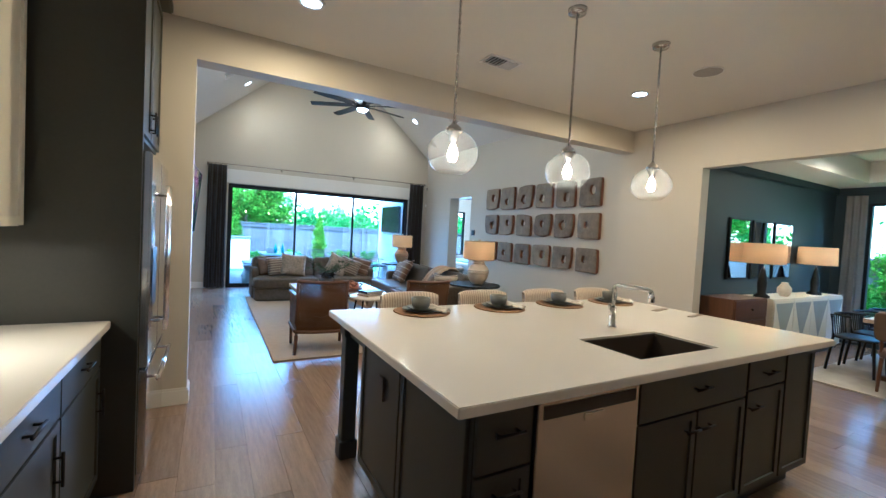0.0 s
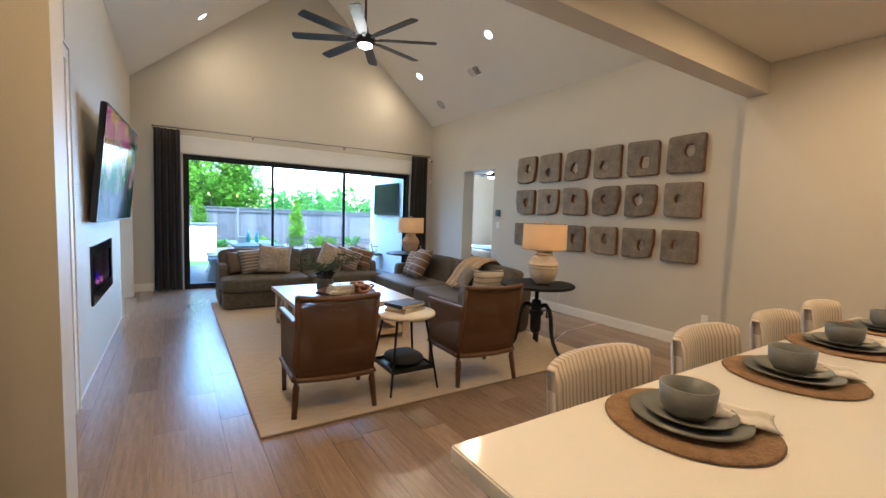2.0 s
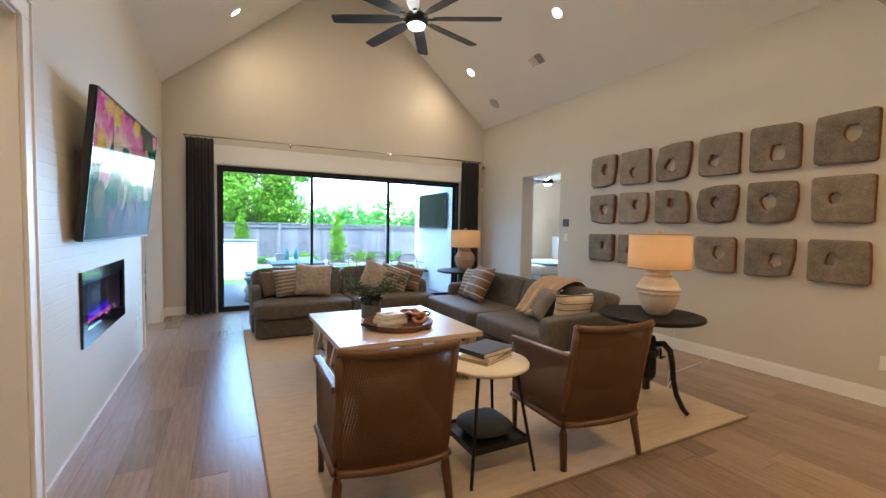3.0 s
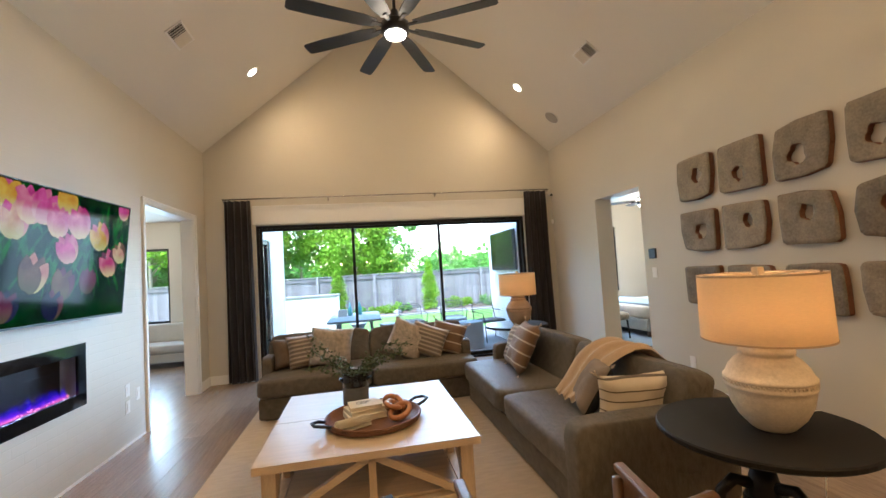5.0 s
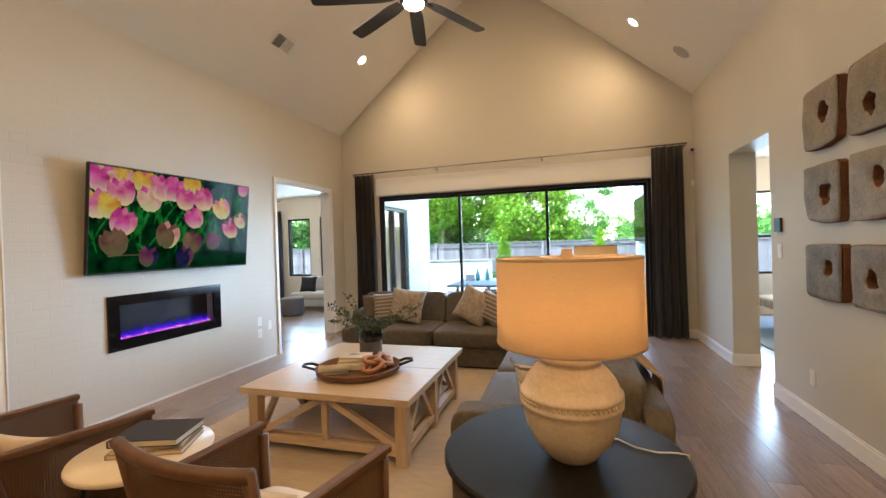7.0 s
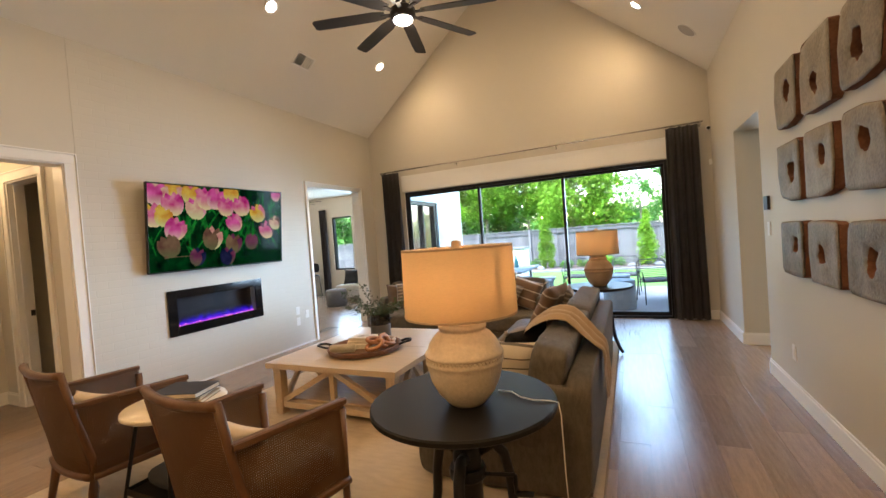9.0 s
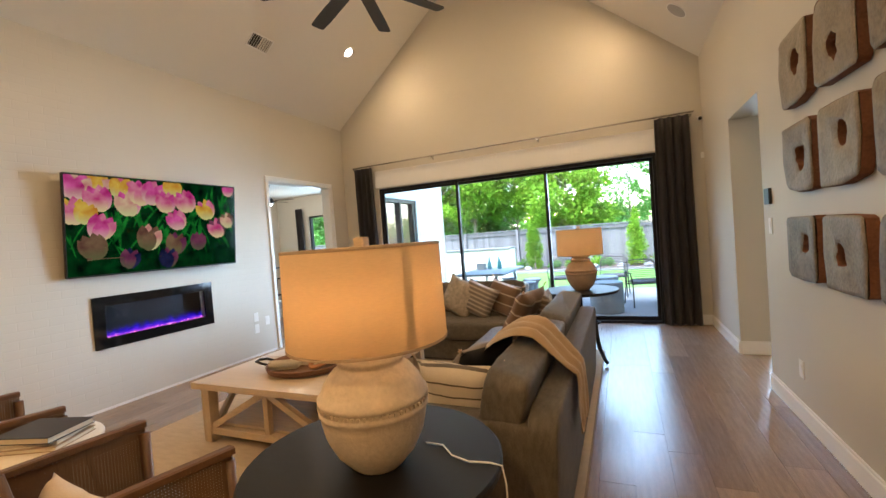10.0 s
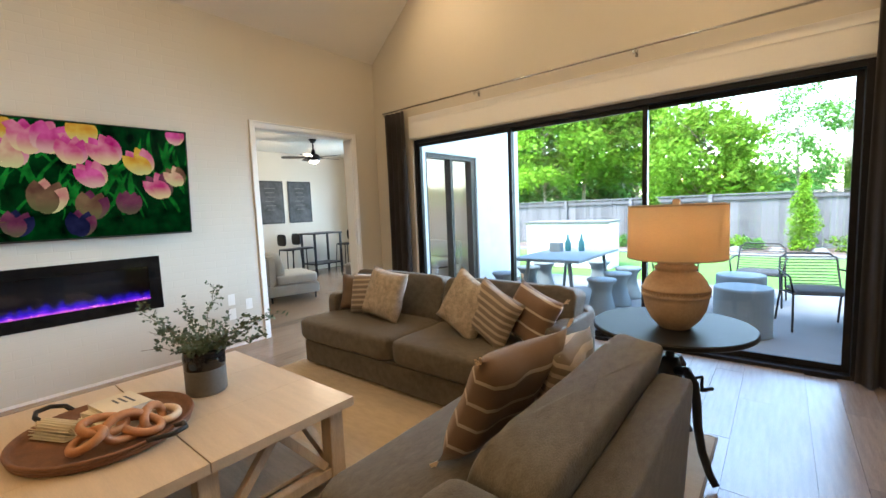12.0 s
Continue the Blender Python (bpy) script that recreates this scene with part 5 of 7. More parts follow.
# pot with leafy stems
pot = thing("plant_pot", "two-tone grey and black ceramic pot on the coffee table", "plant pot", (1.915, 7.50, TT))
part("lower_body", rev(B(), [(0, 0), (0.098, 0), (0.103, 0.01), (0.103, 0.14)]), POTG, pot, "matt grey lower half", True)
part("upper_body", rev(B(), [(0.103, 0.14), (0.105, 0.145), (0.105, 0.215), (0.10, 0.235), (0.104, 0.245), (0.095, 0.245), (0.092, 0.2), (0, 0.19)]), POTK, pot, "glossy black upper half", True)
for s in (-1, 1):
    part("lug", pipe(B(), [(s * 0.10, -0.03, 0.19), (s * 0.122, -0.02, 0.2), (s * 0.122, 0.02, 0.2), (s * 0.10, 0.03, 0.19)], 0.008, 8), POTK, pot, smooth=True)
plant = thing("potted_plant", "airy green small-leaved stems arranged in a pot", "plant", (1.915, 7.50, TT + 0.19))
rs_ = random.Random(7)
leafbm = B()


def leaf(bm, p, d, size, rng):
    d = d.normalized()
    side = d.cross(Vector((rng.uniform(-1, 1), rng.uniform(-1, 1), rng.uniform(-1, 1)))).normalized() * size * 0.35
    a, b, c, e = p, p + d * size * 0.5 + side, p + d * size, p + d * size * 0.5 - side
    bm.faces.new([bm.verts.new(v) for v in (a, b, c, e)])


for k in range(18):
    az = rs_.uniform(0, 2 * math.pi)
    if k < 8:
        az = (math.pi * 0.95, 0.15, -0.4, math.pi * 1.2, 0.7, 2.6, math.pi * 1.08, 0.35)[k]
    out, up = (rs_.uniform(0.08, 0.26), rs_.uniform(0.08, 0.20)) if k >= 8 else (rs_.uniform(0.34, 0.50), rs_.uniform(0.12, 0.34))
    pts = [Vector((0.03 * math.cos(az), 0.03 * math.sin(az), -0.02))]
    for t in (0.25, 0.5, 0.75, 1.0):
        wob = Vector((rs_.uniform(-0.015, 0.015), rs_.uniform(-0.015, 0.015), rs_.uniform(-0.01, 0.01)))
        pts.append(Vector((math.cos(az) * (0.03 + out * t ** 1.2), math.sin(az) * (0.03 + out * t ** 1.2), up * t ** 0.8)) + wob)
    part("stem", pipe(B(), pts, lambda t: 0.0028 * (1 - 0.6 * t), 5), STEM, plant)
    for i in range(len(pts) - 1):
        for t in range(5 if k < 8 else 3):
            if i == 0 and t < 3:
                continue
            p = pts[i].lerp(pts[i + 1], t / 5)
            tip = p + Vector((rs_.uniform(-1, 1), rs_.uniform(-1, 1), rs_.uniform(-0.4, 1))).normalized() * rs_.uniform(0.03, 0.075)
            for q in range(6):
                at = p.lerp(tip, q / 5)
                leaf(leafbm, at, Vector((rs_.uniform(-1, 1), rs_.uniform(-1, 1), rs_.uniform(-0.6, 1))), rs_.uniform(0.018, 0.034), rs_)
tagged(part("foliage", leafbm, LEAF, plant, "small dusty green leaves"), kind="stuff")


# armchairs with cane sides
def armchair(x, y, rz):
    c = thing("armchair", "brown wooden armchair with woven cane back and sides", "armchair", (x, y, FZ), rz, group="cane armchairs")
    # facing +y; back at -y
    W, D = 0.62, 0.60
    for lx in (-0.27, 0.27):
        bm = B()
        pipe(bm, [(lx * 1.06, -0.27, 0.0), (lx, -0.235, 0.2), (lx, -0.235, 0.36), (lx, -0.285, 0.6), (lx * 1.02, -0.335, 0.865)], lambda t: 0.019 + 0.006 * math.sin(math.pi * min(1, t * 1.3)), 8)
        part("back_leg", bm, WALNUT, c, smooth=True)
        part("front_leg", tube(B(), (lx * 1.15, 0.262, 0.62), (lx * 1.11, 0.262, 0), 0.022, 0.017, 10), WALNUT, c, smooth=True)
    # reclined back: a bowed cane panel in a rail frame
    def backpt(u, t):
        return Vector((u * (0.272 + 0.01 * t), -0.245 - 0.09 * t - 0.035 * (1 - u * u), 0.26 + 0.595 * t - 0.012 * t * (1 - u * u)))

    def sidept(s, u, t):
        # u from back (0) to front (1)
        return Vector((s * (0.283 + 0.04 * u), (-0.235 - 0.065 * t) * (1 - u) + 0.27 * u, 0.26 + (0.40 + 0.02 * (1 - u)) * t))
    def sheet(fn, nu, nv, th, material, name):
        bm = B()
        g = [[bm.verts.new(fn(i / nu, j / nv)) for i in range(nu + 1)] for j in range(nv + 1)]
        for a, b in zip(g, g[1:]):
            for i in range(nu):
                bm.faces.new((a[i], a[i + 1], b[i + 1], b[i]))
        bmesh.ops.solidify(bm, geom=list(bm.faces), thickness=th)
        return part(name, bm, material, c, smooth=False)
    sheet(lambda u, t: backpt(-1 + 2 * u, t), 14, 8, 0.008, CANE, "back_panel")
    part("top_rail", pipe(B(), [backpt(-1 + 2 * i / 14, 1.0) for i in range(15)], 0.021, 8), WALNUT, c, smooth=True)
    part("lower_rail", pipe(B(), [backpt(-1 + 2 * i / 14, 0.0) for i in range(15)], 0.021, 8), WALNUT, c, smooth=True)
    for s in (-1, 1):
        sheet(lambda u, t: sidept(s, u, t), 10, 6, 0.008, CANE, "side_panel")
        bm = B()
        rings = []
        for k in range(11):
            pt = sidept(s, k / 10, 1.0)
            rings.append([bm.verts.new((pt.x + dx, pt.y, pt.z + dz)) for dx, dz in ((-0.022, -0.012), (0.022, -0.012), (0.022, 0.010), (0.014, 0.015), (-0.014, 0.015), (-0.022, 0.010))])
        for ra_, rb2 in zip(rings, rings[1:]):
            for k in range(6):
                bm.faces.new((ra_[k], ra_[(k + 1) % 6], rb2[(k + 1) % 6], rb2[k]))
        bm.faces.new(rings[0][::-1])
        bm.faces.new(rings[-1])
        part("arm_rail", bm, WALNUT, c)
        part("seat_rail", pipe(B(), [sidept(s, k / 8, 0.0) for k in range(9)], 0.02, 8), WALNUT, c, smooth=True)
    part("front_rail", box(B(), -0.31, 0.31, 0.245, 0.28, 0.24, 0.30, 0.004), WALNUT, c)
    part("seat_deck", box(B(), -0.275, 0.275, -0.25, 0.245, 0.27, 0.295), WALNUT, c)
    part("seat_cushion", block(B(), 0.56, 0.51, 0.14, pose(0, 0.01, 0.362), 0.26, 32, 12, 0.01), WHITECLOTH, c, "cream seat cushion", True)
    return c


armchair(1.31, 5.375, -6.5)
armchair(2.622, 5.292, -6.5)
throw_pillow(1.30, 5.24, FZ + 0.53, 0.40, 0.26, 0.11, PALEPILLOW, 66, 0, 6, "small pale peach lumbar pillow on a cane armchair", 3)
throw_pillow(2.61, 5.155, FZ + 0.53, 0.40, 0.26, 0.11, PALEPILLOW, 66, 0, -6, "small pale peach lumbar pillow on a cane armchair", 5)

# little side table between the chairs
st = thing("side_table", "round pale stone side table with black legs and lower tray", "side table", (1.94, 5.35, FZ))
part("tabletop", rev(B(), [(0, 0.594), (0.245, 0.594), (0.258, 0.602), (0.26, 0.614), (0.255, 0.624), (0, 0.624)], 40), MARBLE, st, smooth=True)
for sx in (-1, 1):
    for sy in (-1, 1):
        part("leg", tube(B(), (sx * 0.13, sy * 0.13, 0.594), (sx * 0.215, sy * 0.215, 0), 0.011, 0.009, 8), BLACK, st)
bm = box(B(), -0.185, 0.185, -0.185, 0.185, 0.17, 0.18)
for a, b, c_, d in ((-0.185, 0.185, -0.19, -0.185), (-0.185, 0.185, 0.185, 0.19), (-0.19, -0.185, -0.185, 0.185), (0.185, 0.19, -0.185, 0.185)):
    box(bm, a, b, c_, d, 0.165, 0.20)
part("lower_shelf", bm, BLACK, st)
book(1.965, 5.39, FZ + 0.624, 0.29, 0.21, 0.02, 25, TANBOOK, "tan hardback book on the side table", "side table books")
book(1.96, 5.39, FZ + 0.644, 0.26, 0.19, 0.018, 30, PAGES, "cream book on the side table", "side table books")
book(1.965, 5.395, FZ + 0.662, 0.28, 0.21, 0.028, 18, NAVYBOOK, "navy hardback book on top of a small pile", "side table books")
bag = tagged(part("folded_cloth", block(B(), 0.30, 0.27, 0.10, pose(1.94, 5.35, FZ + 0.235), 0.5, 24, 10, 0.02), mat("dark_blue_cloth", (0.03, 0.034, 0.045), 0.9, fine=200, bump=0.4), None, smooth=True), "dark blue folded cloth on the lower shelf", "cloth")


# crank tables with lamps
def crank_table(x, y, rz, z0):
    t = thing("crank_table", "round black crank table on three curved iron legs", "side table", (x, y, z0), rz, group="round black end tables")
    h = 0.757 - z0
    part("tabletop", rev(B(), [(0, h - 0.03), (0.385, h - 0.03), (0.395, h - 0.022), (0.395, h - 0.006), (0.388, h), (0, h)], 56), mat("black_stained_wood", (0.014, 0.0135, 0.0135), 0.42, vary=0.25, scale=4, fine=50, spec=0.12, stretch=(1, 10, 1)) if z0 == FZ and rz == 0 else bpy.data.materials["black_stained_wood"], t, smooth=False)
    part("spindle", tube(B(), (0, 0, 0.12), (0, 0, h - 0.03), 0.022), BLACK, t, smooth=True)
    part("hub", rev(B(), [(0, 0.20), (0.04, 0.20), (0.06, 0.24), (0.06, 0.5), (0.045, 0.56), (0, 0.56)], 20), BLACK, t, smooth=True)
    part("top_plate", rev(B(), [(0, h - 0.055), (0.10, h - 0.05), (0.13, h - 0.03), (0, h - 0.03)]), BLACK, t, smooth=True)
    for k in range(3):
        a = math.radians(-80 + 120 * k)
        pts = [(0.05, 0.50), (0.12, 0.52), (0.17, 0.47), (0.19, 0.38), (0.20, 0.26), (0.23, 0.14), (0.28, 0.05), (0.32, 0.012)]
        part("leg", pipe(B(), [(r * math.cos(a), r * math.sin(a), z) for r, z in pts], lambda t: 0.026 - 0.008 * t, 8), BLACK, t, smooth=True)
    bm = tube(B(), (0.06, 0.0, 0.42), (0.20, 0.03, 0.42), 0.009, seg=8)
    tube(bm, (0.20, 0.03, 0.42), (0.20, 0.03, 0.34), 0.009, seg=8)
    tube(bm, (0.20, 0.03, 0.34), (0.27, 0.045, 0.34), 0.012, seg=8)
    part("crank", bm, BLACK, t, smooth=True)
    part("gear", rev(B(), [(0.0, 0.40), (0.075, 0.40), (0.08, 0.41), (0.08, 0.44), (0.075, 0.45), (0.0, 0.45)], 16), BLACK, t)
    return t


crank_table(3.63, 5.50, 0, FZ)
crank_table(LAMPS[1][0] - 0.03, LAMPS[1][1] + 0.05, 40, FZ)


def table_lamp(x, y, base, label):
    l = thing("table_lamp", label, "table lamp", (x, y, 0.757), group="clay table lamps")
    prof = [(0, 0), (0.075, 0), (0.085, 0.008), (0.125, 0.05), (0.152, 0.10), (0.163, 0.145), (0.166, 0.165), (0.171, 0.168), (0.171, 0.178), (0.166, 0.181), (0.166, 0.195), (0.172, 0.198), (0.172, 0.208), (0.164, 0.212), (0.150, 0.245), (0.125, 0.275), (0.104, 0.29), (0.100, 0.296), (0.106, 0.302), (0.106, 0.312), (0.096, 0.318), (0.088, 0.325), (0.088, 0.335), (0.098, 0.34), (0.098, 0.352), (0.06, 0.358), (0, 0.36)]
    prof = [(r * 0.945, z * 1.04) for r, z in prof]
    part("base", rev(B(), prof, 48), base, l, "rough banded clay jar", True)
    bm = B()
    for k in range(60):
        a = 2 * math.pi * k / 60
        box(bm, -0.004, 0.004, -0.004, 0.004, -0.005, 0.005, 0, pose(0.159 * math.cos(a), 0.159 * math.sin(a), 0.196, 0, 0, math.degrees(a)))
    part("bead_band", bm, base, l)
    part("stem", tube(B(), (0, 0, 0.35), (0, 0, 0.64), 0.008, seg=10), CHROME, l, smooth=True)
    rt, rb, zb, zt = 0.229, 0.233, 0.37, 0.648
    bm = rev(B(), [(rb, zb), (rt, zt), (rt - 0.003, zt), (rb - 0.003, zb), (rb, zb)], 64)
    part("shade", bm, LINEN, l, "tan linen drum shade, lit from inside", True)
    bm = rev(B(), [(rb + 0.001, zb), (rb + 0.002, zb + 0.008), (rb - 0.004, zb + 0.008), (rb - 0.004, zb), (rb + 0.001, zb)], 64)
    part("lower_trim", bm, TANBOOK, l, smooth=True)
    bm = rev(B(), [(rt + 0.001, zt - 0.008), (rt + 0.001, zt), (rt - 0.004, zt), (rt - 0.004, zt - 0.008), (rt + 0.001, zt - 0.008)], 64)
    part("upper_trim", bm, TANBOOK, l, smooth=True)
    a0 = math.radians(-28)
    bm = B()
    for (aa, bb) in ((a0 - 0.055, a0 + 0.055),):
        vs = []
        for z in (zb, zt):
            for k in range(5):
                a = aa + (bb - aa) * k / 4
                r = (rb if z == zb else rt) - 0.005
                vs.append(bm.verts.new((r * math.cos(a), r * math.sin(a), z)))
        for k in range(4):
            bm.faces.new((vs[k], vs[k + 1], vs[k + 6], vs[k + 5]))
    part("seam", bm, mat("dark_seam", (0.09, 0.06, 0.035), 0.9) if base is CLAY else bpy.data.materials["dark_seam"], l, "darker overlapped seam")
    bm = B()
    for k in range(3):
        a = 2 * math.pi * k / 3
        tube(bm, (0, 0, 0.63), (rt * math.cos(a), rt * math.sin(a), zt - 0.006), 0.003, seg=6)
    part("spider", bm, CHROME, l)
    part("bulb", rev(B(), [(0, 0.44), (0.022, 0.45), (0.03, 0.475), (0.02, 0.51), (0.012, 0.52), (0, 0.52)], 16), BULB, l, "glowing bulb", True)
    part("finial", box(B(), -0.017, 0.017, -0.017, 0.017, 0.64, 0.675, 0.003), PALEWOOD, l, "square wooden finial")
    return l


table_lamp(*LAMPS[0], CLAY, "pale banded clay lamp, lit linen shade, on a black table")
table_lamp(*LAMPS[1], BROWNCLAY, "tan banded clay lamp, linen shade, by the sliding door")
cord = tagged(part("lamp_cord", pipe(B(), [(3.76, 5.60, 0.7625), (3.82, 5.60, 0.7615), (3.87, 5.55, 0.7615), (3.93, 5.53, 0.7615), (3.99, 5.54, 0.7615), (4.025, 5.545, 0.755), (4.032, 5.55, 0.70), (4.033, 5.56, 0.45), (4.04, 5.6, 0.02), (4.6, 5.9, 0.006), (5.40, 6.0, 0.006)], 0.0026, 6), TRIM, None, smooth=True), "thin white lamp cord trailing off the black table", "cord")


# television
tv = thing("television", "large flat television showing pink and yellow tulips", "television")
tv.matrix_world = pose(-0.115, 7.385, 1.772, 0, 5.5, -3.0)
TW, TH = 1.715, 0.955
part("housing", box(B(), -0.045, -0.004, -TW / 2, TW / 2, -TH / 2, TH / 2, 0.006), BLACKPLASTIC, tv)
bm = B()
for a, b, c_, d in ((-TW / 2, TW / 2, -TH / 2, -TH / 2 + 0.014), (-TW / 2, TW / 2, TH / 2 - 0.008, TH / 2), (-TW / 2, -TW / 2 + 0.008, -TH / 2 + 0.014, TH / 2 - 0.008), (TW / 2 - 0.008, TW / 2, -TH / 2 + 0.014, TH / 2 - 0.008)):
    box(bm, -0.004, 0.001, a, b, c_, d)
part("bezel", bm, BLACKPLASTIC, tv)
part("mount", box(B(), -0.15, -0.045, -0.2, 0.2, -0.15, 0.15, 0.01), BLACK, tv)


def screen_mat(name, colour, power, second=None, foot=None):
    """Lit picture under a glossy pane that turns to a mirror at a slant; foot tints the lower end of a petal."""
    m = bpy.data.materials.new(name)
    m.use_nodes = True
    nt = m.node_tree
    N, L = nt.nodes, nt.links
    N.remove(N["Principled BSDF"])
    em, gl, mx, lw = N.new("ShaderNodeEmission"), N.new("ShaderNodeBsdfGlossy"), N.new("ShaderNodeMixShader"), N.new("ShaderNodeLayerWeight")
    nz, rp, tc = N.new("ShaderNodeTexNoise"), N.new("ShaderNodeValToRGB"), N.new("ShaderNodeTexCoord")
    nz.inputs["Scale"].default_value, nz.inputs["Detail"].default_value = 9, 4
    rp.color_ramp.elements[0].position, rp.color_ramp.elements[1].position = 0.32, 0.68
    rp.color_ramp.elements[0].color = (*[c * (0.75 if second else 0.35) for c in colour], 1)
    rp.color_ramp.elements[1].color = (*(second or [min(1, c * 1.4) for c in colour]), 1)
    L.new(tc.outputs["Object"], nz.inputs["Vector"])
    L.new(nz.outputs["Fac"], rp.inputs[0])
    out = rp.outputs[0]
    if foot:
        sp, mr, mc = N.new("ShaderNodeSeparateXYZ"), N.new("ShaderNodeMapRange"), N.new("ShaderNodeMixRGB")
        mr.inputs[1].default_value, mr.inputs[2].default_value, mr.inputs[3].default_value, mr.inputs[4].default_value = 0.1, 0.62, 1.0, 0.0
        L.new(tc.outputs["Generated"], sp.inputs[0])
        L.new(sp.outputs[2], mr.inputs[0])
        L.new(mr.outputs[0], mc.inputs[0])
        L.new(out, mc.inputs[1])
        mc.inputs[2].default_value = (*foot, 1)
        out = mc.outputs[0]
    L.new(out, em.inputs[0])
    em.inputs[1].default_value = power
    gl.inputs["Roughness"].default_value = 0.08
    lw.inputs["Blend"].default_value = 0.5
    pw, sc = N.new("ShaderNodeMath"), N.new("ShaderNodeMath")
    pw.operation, sc.operation, sc.use_clamp = 'POWER', 'MULTIPLY_ADD', True
    pw.inputs[1].default_value = 6.5
    sc.inputs[1].default_value, sc.inputs[2].default_value = 0.9, 0.006
    L.new(lw.outputs["Facing"], pw.inputs[0])
    L.new(pw.outputs[0], sc.inputs[0])
    L.new(sc.outputs[0], mx.inputs[0])
    L.new(em.outputs[0], mx.inputs[1])
    L.new(gl.outputs[0], mx.inputs[2])
    L.new(mx.outputs[0], N["Material Output"].inputs[0])
    return m


SP = 0.038
SCR = [screen_mat("screen_" + n, c, SP, d, f) for n, c, d, f in (
    ("deep_green", (0.0004, 0.006, 0.003), (0.004, 0.06, 0.010), None),
    ("pink", (0.70, 0.015, 0.20), (1.0, 0.16, 0.42), (0.95, 0.55, 0.42)),
    ("pale_pink", (0.90, 0.06, 0.26), (1.0, 0.34, 0.40), (1.0, 0.72, 0.34)),
    ("yellow", (0.95, 0.30, 0.02), (1.0, 0.62, 0.08), (0.85, 0.75, 0.25)),
    ("cream", (0.95, 0.30, 0.26), (1.0, 0.66, 0.36), (0.85, 0.75, 0.32)),
    ("stem_green", (0.004, 0.06, 0.008), (0.03, 0.28, 0.03), None),
    ("shadow_blue", (0.01, 0.012, 0.05), (0.03, 0.03, 0.09), None),
    ("dim_pink", (0.16, 0.02, 0.08), (0.26, 0.07, 0.11), (0.16, 0.12, 0.07)),
    ("dim_peach", (0.20, 0.08, 0.05), (0.30, 0.17, 0.08), (0.18, 0.16, 0.06)))]
screen = part("screen", box(B(), -0.004, -0.001, -TW / 2 + 0.008, TW / 2 - 0.008, -TH / 2 + 0.014, TH / 2 - 0.008), SCR[0], tv, "glossy lit screen")


def petal(bm, x, cy, cz, w, h, tilt, seg=16):
    """One flat pointed petal, tilted about its foot."""
    pts = []
    for k in range(seg):
        a = 2 * math.pi * k / seg
        sx, sz = math.sin(a), -math.cos(a)
        wid = w / 2 * (1 - 0.75 * max(0, sz) ** 3)
        y, z = sx * wid, sz * h / 2
        y, z = y * math.cos(tilt) - z * math.sin(tilt), y * math.sin(tilt) + z * math.cos(tilt)
        pts.append(bm.verts.new((x, max(-SY, min(SY, cy + y)), max(-SZ, min(SZ, cz + z)))))
    bm.faces.new(pts)


rt_ = random.Random(11)
SY, SZ = TW / 2 - 0.009, TH / 2 - 0.015
stems = B()
for k in range(110):
    y0, z0 = rt_.uniform(-SY, SY), rt_.uniform(-SZ * 0.7, SZ * 0.5)
    lean, rise, bend, w = rt_.uniform(-0.7, 0.7), rt_.uniform(0.12, 0.34), rt_.uniform(-0.12, 0.12), rt_.uniform(0.004, 0.026)
    sidea, sideb = [], []
    for q in range(7):
        t = q / 6
        y, z = y0 + lean * rise * t + bend * t * t, z0 + rise * t
        ww = w * math.sin(math.pi * (0.12 + 0.88 * t)) + 0.0008
        for row, sg in ((sidea, -1), (sideb, 1)):
            row.append(stems.verts.new((-0.0009 + 0.000002 * k, max(-SY, min(SY, y + sg * ww)), max(-SZ, min(SZ, z)))))
    for q in range(6):
        stems.faces.new((sidea[q], sideb[q], sideb[q + 1], sidea[q + 1]))
part("screen_leaves", stems, SCR[5], screen, "picture of green leaves")
# across, down, size, outer colour, inner colour
TULIPS = ((0.14, 0.07, 0.20, 3, 4), (0.05, 0.11, 0.21, 1, 4), (0.15, 0.23, 0.20, 2, 1), (0.03, 0.36, 0.20, 2, 3), (0.09, 0.38, 0.16, 3, 3), (0.16, 0.52, 0.20, 1, 2), (0.27, 0.10, 0.19, 3, 2), (0.30, 0.27, 0.20, 4, 1), (0.37, 0.15, 0.20, 2, 1), (0.44, 0.14, 0.20, 1, 2), (0.56, 0.07, 0.17, 3, 3), (0.515, 0.24, 0.18, 2, 1), (0.64, 0.22, 0.20, 2, 1), (0.58, 0.44, 0.18, 1, 2), (0.78, 0.31, 0.19, 3, 2), (0.95, 0.04, 0.13, 1, 2), (0.12, 0.72, 0.2, 8, 8), (0.41, 0.64, 0.21, 8, 4), (0.57, 0.72, 0.19, 8, 7), (0.72, 0.70, 0.16, 7, 7), (0.86, 0.54, 0.19, 2, 7), (0.94, 0.44, 0.15, 4, 8), (0.30, 0.86, 0.16, 7, 6), (0.52, 0.88, 0.17, 6, 7))
